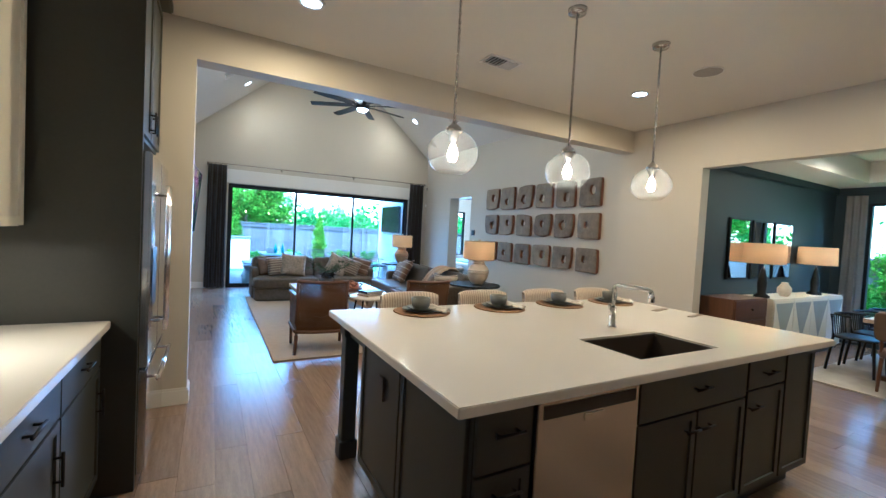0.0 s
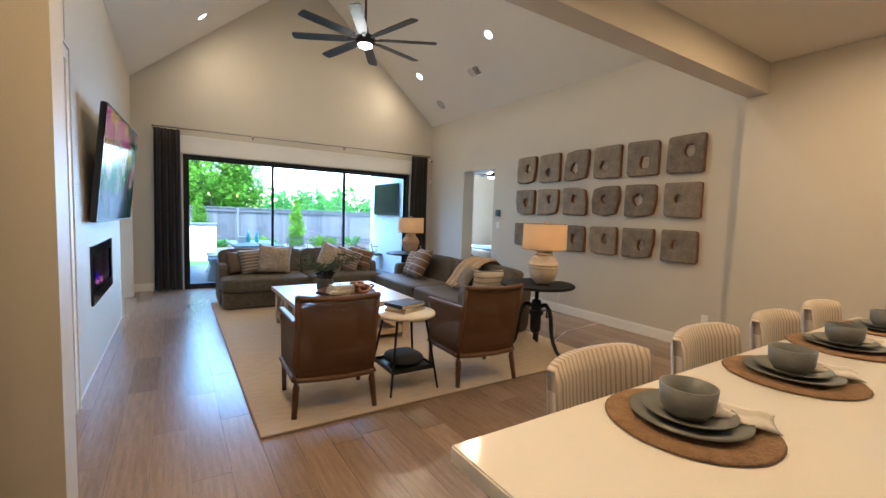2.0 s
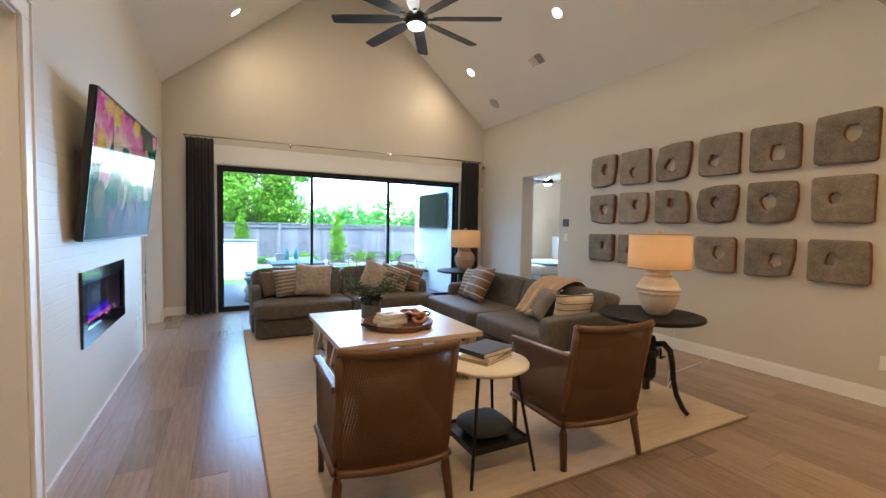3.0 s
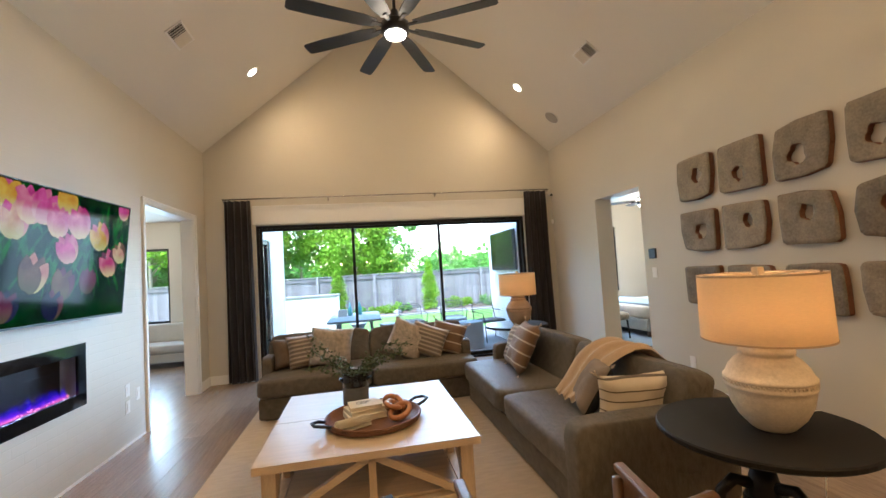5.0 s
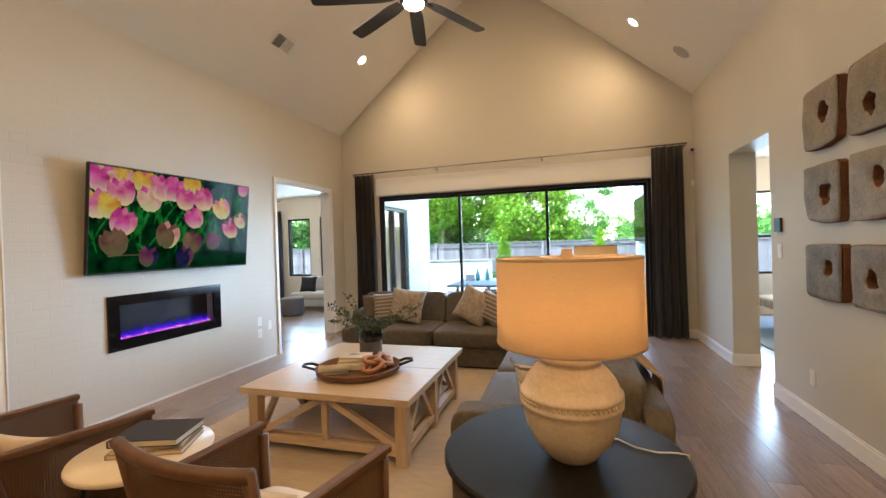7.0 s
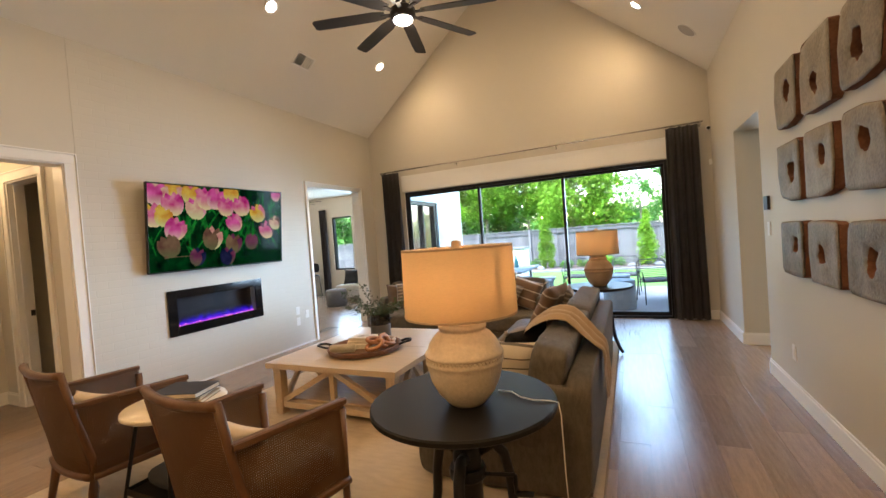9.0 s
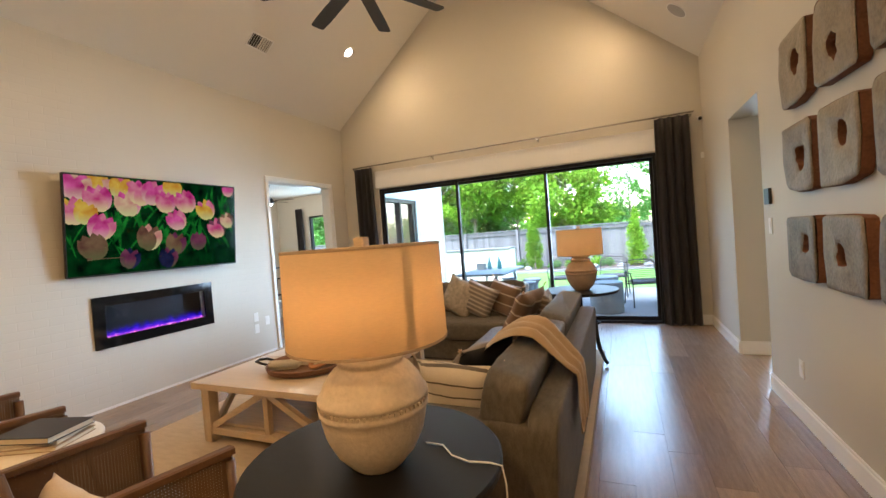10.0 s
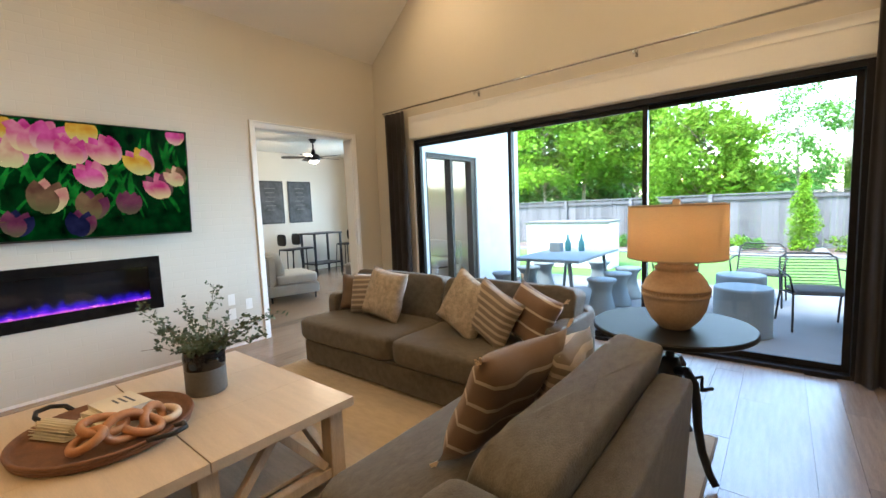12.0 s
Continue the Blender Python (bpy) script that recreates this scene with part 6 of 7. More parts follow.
for n_, (u_, v_, s, outer, inner) in enumerate(TULIPS):
    cy, cz = -SY + 2 * SY * u_, SZ - 2 * SZ * v_
    lean = rt_.uniform(-0.6, 0.6)
    s *= 1.34
    xo = -0.00066 + 0.00004 * n_
    ups = Vector((-math.sin(lean), math.cos(lean)))
    side = Vector((math.cos(lean), math.sin(lean)))
    for layer, (du, ds, w_, h_, dt, colour) in enumerate(((0.13, -0.10, 0.40, 0.78, 0.10, inner), (0.10, 0.12, 0.40, 0.80, -0.12, outer), (0.0, -0.22, 0.44, 0.86, 0.26, outer), (-0.02, 0.22, 0.44, 0.84, -0.28, inner), (-0.09, 0.02, 0.50, 0.76, 0.04, outer))):
        at = Vector((cy, cz)) + (ups * du + side * ds) * s
        petal_bm = B()
        petal(petal_bm, xo + 0.000007 * layer, at.x, at.y, s * w_, s * h_, lean + dt)
        part("screen_petal", petal_bm, SCR[colour], screen, "picture of a tulip petal")
bl = B()
box(bl, 0.0008, 0.0010, -0.70, -0.66, -0.325, -0.30)
box(bl, 0.0008, 0.0010, -0.64, -0.40, -0.316, -0.309)
part("screen_caption", bl, SCR[8], screen, "faint unreadable caption bar")

# electric fireplace let into the wall
fp = thing("fireplace", "black glass electric fireplace with purple flames set in the wall", "fireplace")
fy0, fy1, fz0, fz1 = 6.73, 7.985, 0.59, 1.092
bm = B()
fw_ = 0.10
for a, b, c_, d in ((fy0, fy1, fz0, fz0 + fw_), (fy0, fy1, fz1 - fw_ * 0.9, fz1), (fy0, fy0 + fw_, fz0 + fw_, fz1 - fw_ * 0.9), (fy1 - fw_, fy1, fz0 + fw_, fz1 - fw_ * 0.9)):
    box(bm, XW, XW + 0.02, a, b, c_, d)
part("frame", bm, mat("black_glass", (0.006, 0.006, 0.007), 0.08, bump=0), fp, "black glass surround")
bm = B()
box(bm, XW - 0.155, XW - 0.145, fy0 + 0.04, fy1 - 0.04, fz0 + 0.04, fz1 - 0.04)
box(bm, XW - 0.145, XW, fy0 + 0.04, fy1 - 0.04, fz0 + 0.04, fz0 + 0.06)
part("firebox", bm, BLACKPLASTIC, fp)
part("pane", box(B(), XW + 0.006, XW + 0.01, fy0 + fw_, fy1 - fw_, fz0 + fw_, fz1 - fw_ * 0.9), glass("fire_glass", (0.75, 0.75, 0.78), gloss=0.7, low=0.035), fp, "glass front").visible_shadow = False
rf = random.Random(5)


def flame_mat(name, colour, power, z0, height, wild):
    """Light that thins out upwards in uneven tongues."""
    m = bpy.data.materials.new(name)
    m.use_nodes = True
    nt = m.node_tree
    N, L = nt.nodes, nt.links
    N.remove(N["Principled BSDF"])
    em, tr, mx = N.new("ShaderNodeEmission"), N.new("ShaderNodeBsdfTransparent"), N.new("ShaderNodeMixShader")
    em.inputs[0].default_value, em.inputs[1].default_value = (*colour, 1), power
    tc, sp, mp, nz = N.new("ShaderNodeTexCoord"), N.new("ShaderNodeSeparateXYZ"), N.new("ShaderNodeMapping"), N.new("ShaderNodeTexNoise")
    mp.inputs["Scale"].default_value = (1, 1, 0.35)
    nz.inputs["Scale"].default_value = 16
    L.new(tc.outputs["Object"], sp.inputs[0])
    L.new(tc.outputs["Object"], mp.inputs[0])
    L.new(mp.outputs[0], nz.inputs["Vector"])
    fall, lift, cl = N.new("ShaderNodeMapRange"), N.new("ShaderNodeMath"), N.new("ShaderNodeMath")
    fall.inputs[1].default_value, fall.inputs[2].default_value, fall.inputs[3].default_value, fall.inputs[4].default_value = z0, z0 + height, 1.0, -0.35
    L.new(sp.outputs[2], fall.inputs[0])
    lift.operation = 'MULTIPLY_ADD'
    lift.inputs[1].default_value = wild
    L.new(nz.outputs["Fac"], lift.inputs[0])
    L.new(fall.outputs[0], lift.inputs[2])
    cl.operation, cl.use_clamp = 'SUBTRACT', True
    cl.inputs[1].default_value = wild * 0.55
    L.new(lift.outputs[0], cl.inputs[0])
    L.new(cl.outputs[0], mx.inputs[0])
    L.new(tr.outputs[0], mx.inputs[1])
    L.new(em.outputs[0], mx.inputs[2])
    L.new(mx.outputs[0], N["Material Output"].inputs[0])
    return m


ZF = fz0 + fw_ - 0.02
for name_, colour, power, h, wild, xo in (("blue_flame", (0.06, 0.02, 1.0), 0.12, 0.135, 1.6, -0.09), ("purple_flame", (0.40, 0.04, 1.0), 0.11, 0.075, 1.3, -0.08), ("pink_ember", (1.0, 0.16, 0.42), 0.16, 0.038, 1.0, -0.07)):
    bm = B()
    bm.faces.new([bm.verts.new(v) for v in ((XW + xo, fy0 + fw_ - 0.03, ZF), (XW + xo, fy1 - fw_ + 0.03, ZF), (XW + xo, fy1 - fw_ + 0.03, ZF + h), (XW + xo, fy0 + fw_ - 0.03, ZF + h))])
    part(name_, bm, flame_mat(name_, colour, power, ZF, h, wild), fp)
bm = B()
for k in range(60):
    y = fy0 + 0.07 + (fy1 - fy0 - 0.14) * (k + rf.random()) / 60
    r = rf.uniform(0.012, 0.022)
    bmesh.ops.create_icosphere(bm, subdivisions=1, radius=r, matrix=pose(XW - 0.05 + rf.uniform(-0.03, 0.04), y, fz0 + 0.065))
tagged(part("ember_bed", bm, glass("crystal", (0.8, 0.7, 0.9), 0.1, 0.6, 0.2), fp, "bed of clear crystals"), kind="stuff")


# bright sparks lying on the crystals
bm = B()
for k in range(34):
    bmesh.ops.create_icosphere(bm, subdivisions=1, radius=rf.uniform(0.002, 0.006), matrix=pose(XW - 0.03 + rf.uniform(-0.02, 0.02), rf.uniform(fy0 + fw_, fy1 - fw_), ZF + 0.02 + rf.uniform(0.0, 0.012)))
tagged(part("sparks", bm, glow("pink_spark", (1.0, 0.30, 0.42), 0.22), fp, "glowing pink sparks"), kind="stuff")


# wooden wall art: eighteen carved slabs
def art_slab(y, z, w, h, rng, holes):
    s = thing("wall_art", "thick weathered wood slab with a carved hole hung on the wall", "wall art", (XE, y, z), group="carved wooden wall slabs")
    n = 56
    cut = [rng.choice((0.015, 0.02, 0.03, 0.05, 0.11)) for _ in range(4)]
    rings = []
    hy, hz, hr = holes
    outline, hole = [], []
    for k in range(n):
        a = 2 * math.pi * k / n
        c_, s_ = math.cos(a), math.sin(a)
        e = 0.09
        py = w / 2 * math.copysign(abs(c_) ** e, c_)
        pz = h / 2 * math.copysign(abs(s_) ** e, s_)
        q = (0 if c_ >= 0 else 1) + (0 if s_ >= 0 else 2)
        over = abs(py) / (w / 2) + abs(pz) / (h / 2) - (2 - cut[q] * 6)
        if over > 0:
            py *= 1 - over * 0.28
            pz *= 1 - over * 0.28
        wob = 1 + 0.025 * noise.noise(Vector((c_ * 2, s_ * 2, y * 7 + z)))
        outline.append((py * wob, pz * wob))
        hw = 1 + 0.35 * noise.noise(Vector((c_ * 1.5, s_ * 1.5, y * 5 + z * 3)))
        hole.append((hy + hr * c_ * hw * 0.8, hz + hr * s_ * hw))
    bm = B()
    T = 0.062
    mid = [[(o[0] * t + i[0] * (1 - t), o[1] * t + i[1] * (1 - t)) for o, i in zip(outline, hole)] for t in (1.0, 0.97, 0.8, 0.6, 0.4, 0.22, 0.06, 0.0)]
    fr_ = []
    for r, ring in enumerate(mid):
        fr_.append([bm.verts.new((-T + (0.006 if r in (0, 7) else 0) + 0.012 * noise.noise(Vector((p[0] * 7 + y * 3, p[1] * 7, z))) + 0.005 * noise.noise(Vector((p[0] * 28 + y * 5, p[1] * 28, z))), p[0], p[1])) for p in ring])
    bk_ = [[bm.verts.new((-0.004, p[0], p[1])) for p in ring] for ring in (mid[0], mid[-1])]
    for a, b in zip(fr_, fr_[1:]):
        for k in range(n):
            j = (k + 1) % n
            bm.faces.new((a[k], b[k], b[j], a[j]))
    for k in range(n):
        j = (k + 1) % n
        bm.faces.new((bk_[0][j], bk_[1][j], bk_[1][k], bk_[0][k]))
    front_rim = [v.co.copy() for v in fr_[-1]]
    bm2 = B()
    o1 = [bm2.verts.new((-T + 0.008, p[0] * 1.003, p[1] * 1.003)) for p in mid[0]]
    o2 = [bm2.verts.new((-0.004, p[0] * 1.003, p[1] * 1.003)) for p in mid[0]]
    for k in range(n):
        j = (k + 1) % n
        bm2.faces.new((o1[k], o1[j], o2[j], o2[k]))
    part("face", bm, ARTWOOD, s, smooth=True)
    bm3 = B()
    h1 = [bm3.verts.new(v) for v in front_rim]
    h2 = [bm3.verts.new((-0.004, q[0], q[1])) for q in mid[-1]]
    for k in range(n):
        j = (k + 1) % n
        bm3.faces.new((h1[k], h2[k], h2[j], h1[j]))
    part("hole", bm3, ARTEDGE, s, "dark rough hole", True)
    part("edge", bm2, ARTEDGE, s, "red-brown bark edge", True)
    part("hook", box(B(), -0.004, 0.0, -0.03, 0.03, h / 2 - 0.09, h / 2 - 0.05), STEEL, s)


ra = random.Random(21)
for ci, yc in enumerate((7.605, 7.085, 6.55, 6.02, 5.49, 4.955)):
    for ri, (zc, hh) in enumerate(((2.275, 0.475), (1.735, 0.445), (1.185, 0.42))):
        art_slab(yc, zc, 0.43, hh - 0.03, ra, (ra.uniform(-0.06, 0.06), ra.uniform(-0.07, 0.06), ra.uniform(0.055, 0.085)))


# small wall fixtures
def wall_plate(name, x, y, z, w, h, side, label, category, material=TRIM, toggles=1, depth=0.006):
    p = thing(name, label, category, (x, y, z))
    a, b = sorted((0, side * depth))
    part("plate", box(B(), a, b, -w / 2, w / 2, -h / 2, h / 2, 0.0015), material, p)
    for k in range(toggles):
        a, b = sorted((side * depth, side * (depth + 0.003)))
        o = (k - (toggles - 1) / 2) * 0.046
        part("rocker", box(B(), a, b, o - 0.016, o + 0.016, -0.033, 0.033, 0.001), material, p)
    return p


wall_plate("thermostat", XE, 8.36, 1.545, 0.11, 0.12, -1, "small dark square thermostat on the wall", "thermostat", BLACKPLASTIC, 0, 0.022)
wall_plate("light_switch", XE, 8.36, 1.32, 0.075, 0.12, -1, "white light switch below the thermostat", "switch")
wall_plate("wall_outlet", XE, 7.89, 0.36, 0.075, 0.12, -1, "white wall outlet above the baseboard", "outlet", toggles=1)
wall_plate("wall_outlet", XE, 4.62, 0.36, 0.075, 0.12, -1, "white wall outlet above the baseboard", "outlet")
wall_plate("wall_outlet", XW, 8.63, 0.37, 0.075, 0.12, 1, "white wall outlet beside the fireplace", "outlet")
wall_plate("media_plate", XW, 8.63, 0.53, 0.075, 0.12, 1, "white media plate beside the fireplace", "outlet")
wall_plate("light_switch", XW, 8.82, 0.45, 0.075, 0.12, 1, "white wall switch beside the opening", "switch")
sc = thing("security_camera", "small white security camera with a black lens", "camera", (5.40, YN, 2.73))
part("body", tube(B(), (0, 0, 0), (0, -0.06, -0.01), 0.03, 0.032, 16), TRIM, sc, smooth=True)
part("lens", tube(B(), (0, -0.06, -0.01), (-0.005, -0.075, -0.012), 0.025, 0.02, 16), BLACKPLASTIC, sc, "black lens", True)
ms = thing("motion_sensor", "small white motion sensor in the corner", "sensor", (5.41, YN, 2.25))
part("body", box(B(), -0.02, 0.02, -0.03, 0, -0.04, 0.04, 0.008), TRIM, ms)


# ---- dining room ----
drug = thing("rug", "pale patterned dining room rug", "rug")
part("weave", box(B(), 6.35, 9.1, -0.3, 2.55, 0.002, 0.012), mat("grey_rug", (0.40, 0.37, 0.33), 0.95, vary=0.25, scale=6, fine=120, bump=0.6), drug)
dt = thing("dining_table", "long wooden dining table with a trestle base", "dining table", (7.95, 1.6, 0.012))
part("tabletop", box(B(), -1.05, 1.05, -0.5, 0.5, 0.70, 0.745, 0.004), PALEWOOD, dt)
for lx in (-0.7, 0.7):
    part("trestle", box(B(), lx - 0.06, lx + 0.06, -0.06, 0.06, 0.06, 0.70, 0.004), WALNUT, dt)
    part("foot", box(B(), lx - 0.05, lx + 0.05, -0.40, 0.40, 0, 0.06, 0.004), WALNUT, dt)
    for s in (-1, 1):
        part("brace", box(B(), -0.03, 0.03, -0.3, 0.3, -0.03, 0.03, 0.003, pose(lx, s * 0.19, 0.42, s * 50, 0, 0)), WALNUT, dt)
part("stretcher", box(B(), -0.64, 0.64, -0.03, 0.03, 0.18, 0.26, 0.003), WALNUT, dt)


def wishbone(x, y, rz, material, label):
    c = thing("dining_chair", label, "chair", (x, y, 0.012), rz, group="dining chairs")
    part("seat", block(B(), 0.46, 0.44, 0.05, pose(0, 0, 0.44), 0.4, 24, 8), material, c, smooth=True)
    for lx in (-0.2, 0.2):
        part("front_leg", tube(B(), (lx, 0.19, 0.44), (lx * 1.08, 0.22, 0), 0.018, 0.013, 8), material, c)
        part("back_leg", pipe(B(), [(lx * 1.08, -0.24, 0), (lx, -0.19, 0.44), (lx * 1.05, -0.22, 0.72)], 0.016, 8), material, c, smooth=True)
    part("top_rail", pipe(B(), [(0.25 * math.cos(a), -0.02 - 0.22 * math.sin(a), 0.72) for a in [math.pi * k / 12 for k in range(13)]], 0.015, 8), material, c, smooth=True)
    for k in range(5):
        u = -0.12 + 0.06 * k
        part("spindle", tube(B(), (u, -0.19, 0.45), (u * 1.1, -0.225, 0.715), 0.007, seg=6), material, c)
    return c


for x, y, rz in ((7.35, 0.98, 0), (7.95, 0.98, 0), (8.55, 0.98, 0), (7.35, 2.24, 180), (7.95, 2.24, 180), (8.55, 2.24, 180)):
    wishbone(x, y, rz, BLACK, "black wooden dining chair with a curved spindle back")
uc_ = thing("dining_chair", "brown upholstered dining chair with wooden legs", "chair", (6.78, 1.62, 0.012), -92, group="dining chairs")
part("seat", block(B(), 0.5, 0.48, 0.12, pose(0, 0, 0.43), 0.3), PILLOW_D, uc_, smooth=True)
part("backrest", block(B(), 0.54, 0.09, 0.32, pose(0, -0.25, 0.73, 8, 0, 0), 0.2), PILLOW_D, uc_, smooth=True)
for lx in (-0.21, 0.21):
    part("back_post", tube(B(), (lx, -0.21, 0.44), (lx, -0.25, 0.62), 0.016, seg=8), WALNUT, uc_)
    for ly in (-0.19, 0.19):
        part("leg", tube(B(), (lx, ly, 0.38), (lx * 1.05, ly * 1.1, 0), 0.02, 0.014, 8), WALNUT, uc_)
bs = thing("basket", "cream round vessel on the dining table", "vase", (7.75, 1.62, 0.757))
part("body", rev(B(), [(0, 0), (0.10, 0), (0.13, 0.06), (0.13, 0.14), (0.10, 0.18), (0.09, 0.18), (0.115, 0.13), (0.1, 0.02), (0, 0.02)]), CLAY, bs, smooth=True)
for x, y in ((7.35, 1.3), (7.95, 1.3), (8.55, 1.3), (7.35, 1.92), (8.55, 1.92)):
    p = tagged(part("plate", rev(B(), [(0, 0), (0.09, 0), (0.14, 0.014), (0.14, 0.018), (0.09, 0.006), (0, 0.006)]), STONEWARE, None, smooth=True), "dark dinner plate on the dining table", "plate", "dining plates")
    p.location = (x, y, 0.757)
dp = thing("dining_pendant", "amber glass dome pendant light over the dining table", "pendant light", (7.5, 1.65, 0))
part("rod", tube(B(), (0, 0, 1.96), (0, 0, 2.95), 0.008, seg=8), BLACK, dp, smooth=True)
part("canopy", rev(B(), [(0, 2.92), (0.06, 2.92), (0.065, 2.95), (0, 2.95)]), BLACK, dp, smooth=True)
part("shade", rev(B(), [(0.205, 1.70), (0.20, 1.78), (0.16, 1.87), (0.06, 1.93), (0.045, 1.95), (0.04, 1.95), (0.055, 1.925), (0.155, 1.866), (0.195, 1.78), (0.20, 1.70), (0.205, 1.70)], 40), glass("amber_glass", (0.98, 0.84, 0.62), 0.08, 0.6, 0.06, 0.10), dp, "amber glass dome", True).visible_shadow = False
part("bulb", rev(B(), [(0, 1.74), (0.03, 1.76), (0.03, 1.80), (0, 1.83)], 16), BULB, dp, "glowing bulb", True)

con = thing("console", "brown wooden console against the navy wall", "console", (6.12, 3.09, 0))
part("body", box(B(), -0.45, 0.35, -0.19, 0.21, 0.10, 0.88, 0.004), WALNUT, con)
for k in range(3):
    d = part("drawer_front", box(B(), -0.43, 0.33, -0.205, -0.19, 0.13 + 0.25 * k, 0.365 + 0.25 * k, 0.004), WALNUT, con)
    part("knob", rev(B(), [(0, 0), (0.012, 0), (0.012, 0.02), (0, 0.022)], 12, (0, 0, 0)), BLACK, d).matrix_basis = pose(-0.05, -0.205, 0.25 + 0.25 * k, 90, 0, 0)
for lx in (-0.42, 0.32):
    for ly in (-0.16, 0.18):
        part("leg", box(B(), lx - 0.025, lx + 0.025, ly - 0.025, ly + 0.025, 0, 0.10), WALNUT, con)
chest = thing("sideboard", "white sideboard with a grey zigzag carved front", "sideboard", (7.75, 3.09, 0))
part("body", box(B(), -1.1, 1.1, -0.19, 0.21, 0.08, 0.86, 0.004), CREAM, chest)
part("plinth", box(B(), -1.05, 1.05, -0.15, 0.21, 0, 0.08), BLACKPLASTIC, chest)
for k in range(4):
    a = -1.09 + k * 0.548
    d = part("cabinet_door", box(B(), a, a + 0.54, -0.205, -0.19, 0.10, 0.84, 0.003), CREAM, chest)
    bm = B()
    vs = [bm.verts.new(v) for v in ((a + 0.02, -0.209, 0.80), (a + 0.52, -0.209, 0.80), (a + 0.27, -0.209, 0.25))]
    bm.faces.new(vs)
    part("inlay", bm, mat("grey_inlay", (0.30, 0.32, 0.33), 0.5) if k == 0 else bpy.data.materials["grey_inlay"], d, "grey triangle inlay")


def dining_lamp(x):
    l = thing("table_lamp", "slim dark lamp with a wide cream shade", "table lamp", (x, 3.06, 0.86), group="dining lamps")
    part("base", rev(B(), [(0, 0), (0.09, 0), (0.095, 0.02), (0.05, 0.06), (0.06, 0.2), (0.03, 0.36), (0.012, 0.42), (0, 0.42)]), BLACK, l, smooth=True)
    part("shade", rev(B(), [(0.245, 0.46), (0.235, 0.73), (0.23, 0.73), (0.24, 0.46), (0.245, 0.46)], 40), LINEN, l, "cream drum shade", True)
    part("harp", tube(B(), (0, 0, 0.42), (0, 0, 0.72), 0.006, seg=6), CHROME, l)


dining_lamp(6.68)
dining_lamp(8.3)
va = thing("vase", "pale round vase on the sideboard", "vase", (7.3, 3.05, 0.86))
part("body", rev(B(), [(0, 0), (0.05, 0), (0.085, 0.06), (0.085, 0.12), (0.04, 0.18), (0.045, 0.2), (0.035, 0.2), (0, 0.15)]), CLAY, va, smooth=True)
for k, xa in enumerate((6.22, 6.84, 7.46)):
    mi = thing("mirror", "tall rectangular mirror in a thin black frame", "mirror", (xa + 0.29, DY1, 1.5), group="dining mirrors")
    part("frame", box(B(), -0.28, 0.28, -0.03, -0.0, -0.42, 0.42, 0.004), BLACK, mi)
    part("glass", box(B(), -0.255, 0.255, -0.034, -0.03, -0.395, 0.395), mat("mirror_silver", (0.9, 0.9, 0.9), 0.02, 1.0, vary=0, bump=0) if k == 0 else bpy.data.materials["mirror_silver"], mi, "mirror glass")

# ---- game room ----
def lounge(x, y, rz, w, label):
    s = thing("sofa", label, "sofa", (x, y, 0), rz, group="pale lounge seating")
    part("base", box(B(), -w / 2, w / 2, -0.42, 0.42, 0.10, 0.27, 0.02), GREYCLOTH, s)
    part("seat_cushion", block(B(), w - 0.04, 0.72, 0.18, pose(0, -0.07, 0.35), 0.25), GREYCLOTH, s, smooth=True)
    part("back_frame", box(B(), -w / 2, w / 2, 0.28, 0.42, 0.27, 0.76, 0.03), GREYCLOTH, s)
    part("back_cushion", block(B(), w - 0.1, 0.2, 0.42, pose(0, 0.22, 0.58, -10, 0, 0), 0.4), GREYCLOTH, s, smooth=True)
    for lx in (-w / 2 + 0.06, w / 2 - 0.06):
        for ly in (-0.36, 0.36):
            part("leg", tube(B(), (lx, ly, 0.1), (lx, ly, 0), 0.02, 0.015, 8), BLACK, s)
    return s


lounge(-1.85, 13.15, 0, 2.2, "pale grey sofa under the windows of the room beyond")
lounge(-2.35, 10.5, 165, 0.95, "pale grey armchair with its side to the doorway")
throw_pillow(-2.5, 12.95, 0.62, 0.42, 0.40, 0.14, NAVYCLOTH, 70, 0, 10, "dark throw pillow on a pale sofa", 9)
pf_ = tagged(part("ottoman", rev(B(), [(0, 0), (0.22, 0), (0.25, 0.05), (0.255, 0.36), (0.22, 0.40), (0, 0.41)]), mat("grey_woven_pouf", (0.14, 0.13, 0.12), 0.9, fine=90, bump=0.8), None, smooth=True), "round dark woven ottoman in the room beyond", "ottoman")
pf_.location = (-2.35, 12.1, 0)
for yc, w in ((11.72, 0.66), (12.49, 0.63)):
    pc = thing("picture", "black framed dark chalk style print on the wall", "picture", (GX, yc, 1.73), group="chalk prints")
    part("frame", box(B(), 0, 0.025, -w / 2, w / 2, -0.50, 0.50, 0.004), BLACKPLASTIC, pc)
    part("print", box(B(), 0.025, 0.028, -w / 2 + 0.03, w / 2 - 0.03, -0.47, 0.47), mat("chalkboard_print", (0.06, 0.065, 0.07), 0.7, vary=0.7, scale=5, fine=14, bump=0) if yc < 12 else bpy.data.materials["chalkboard_print"], pc, "dark printed sheet")
    bm = B()
    for k in range(6):
        box(bm, 0.0281, 0.0286, -0.14 + 0.02 * (k % 3), 0.12 - 0.03 * (k % 2), 0.32 - 0.1 * k, 0.335 - 0.1 * k)
    part("chalk_lines", bm, mat("chalk_grey", (0.16, 0.16, 0.16), 0.9) if yc < 12 else bpy.data.materials["chalk_grey"], pc, "pale unreadable chalk lines")
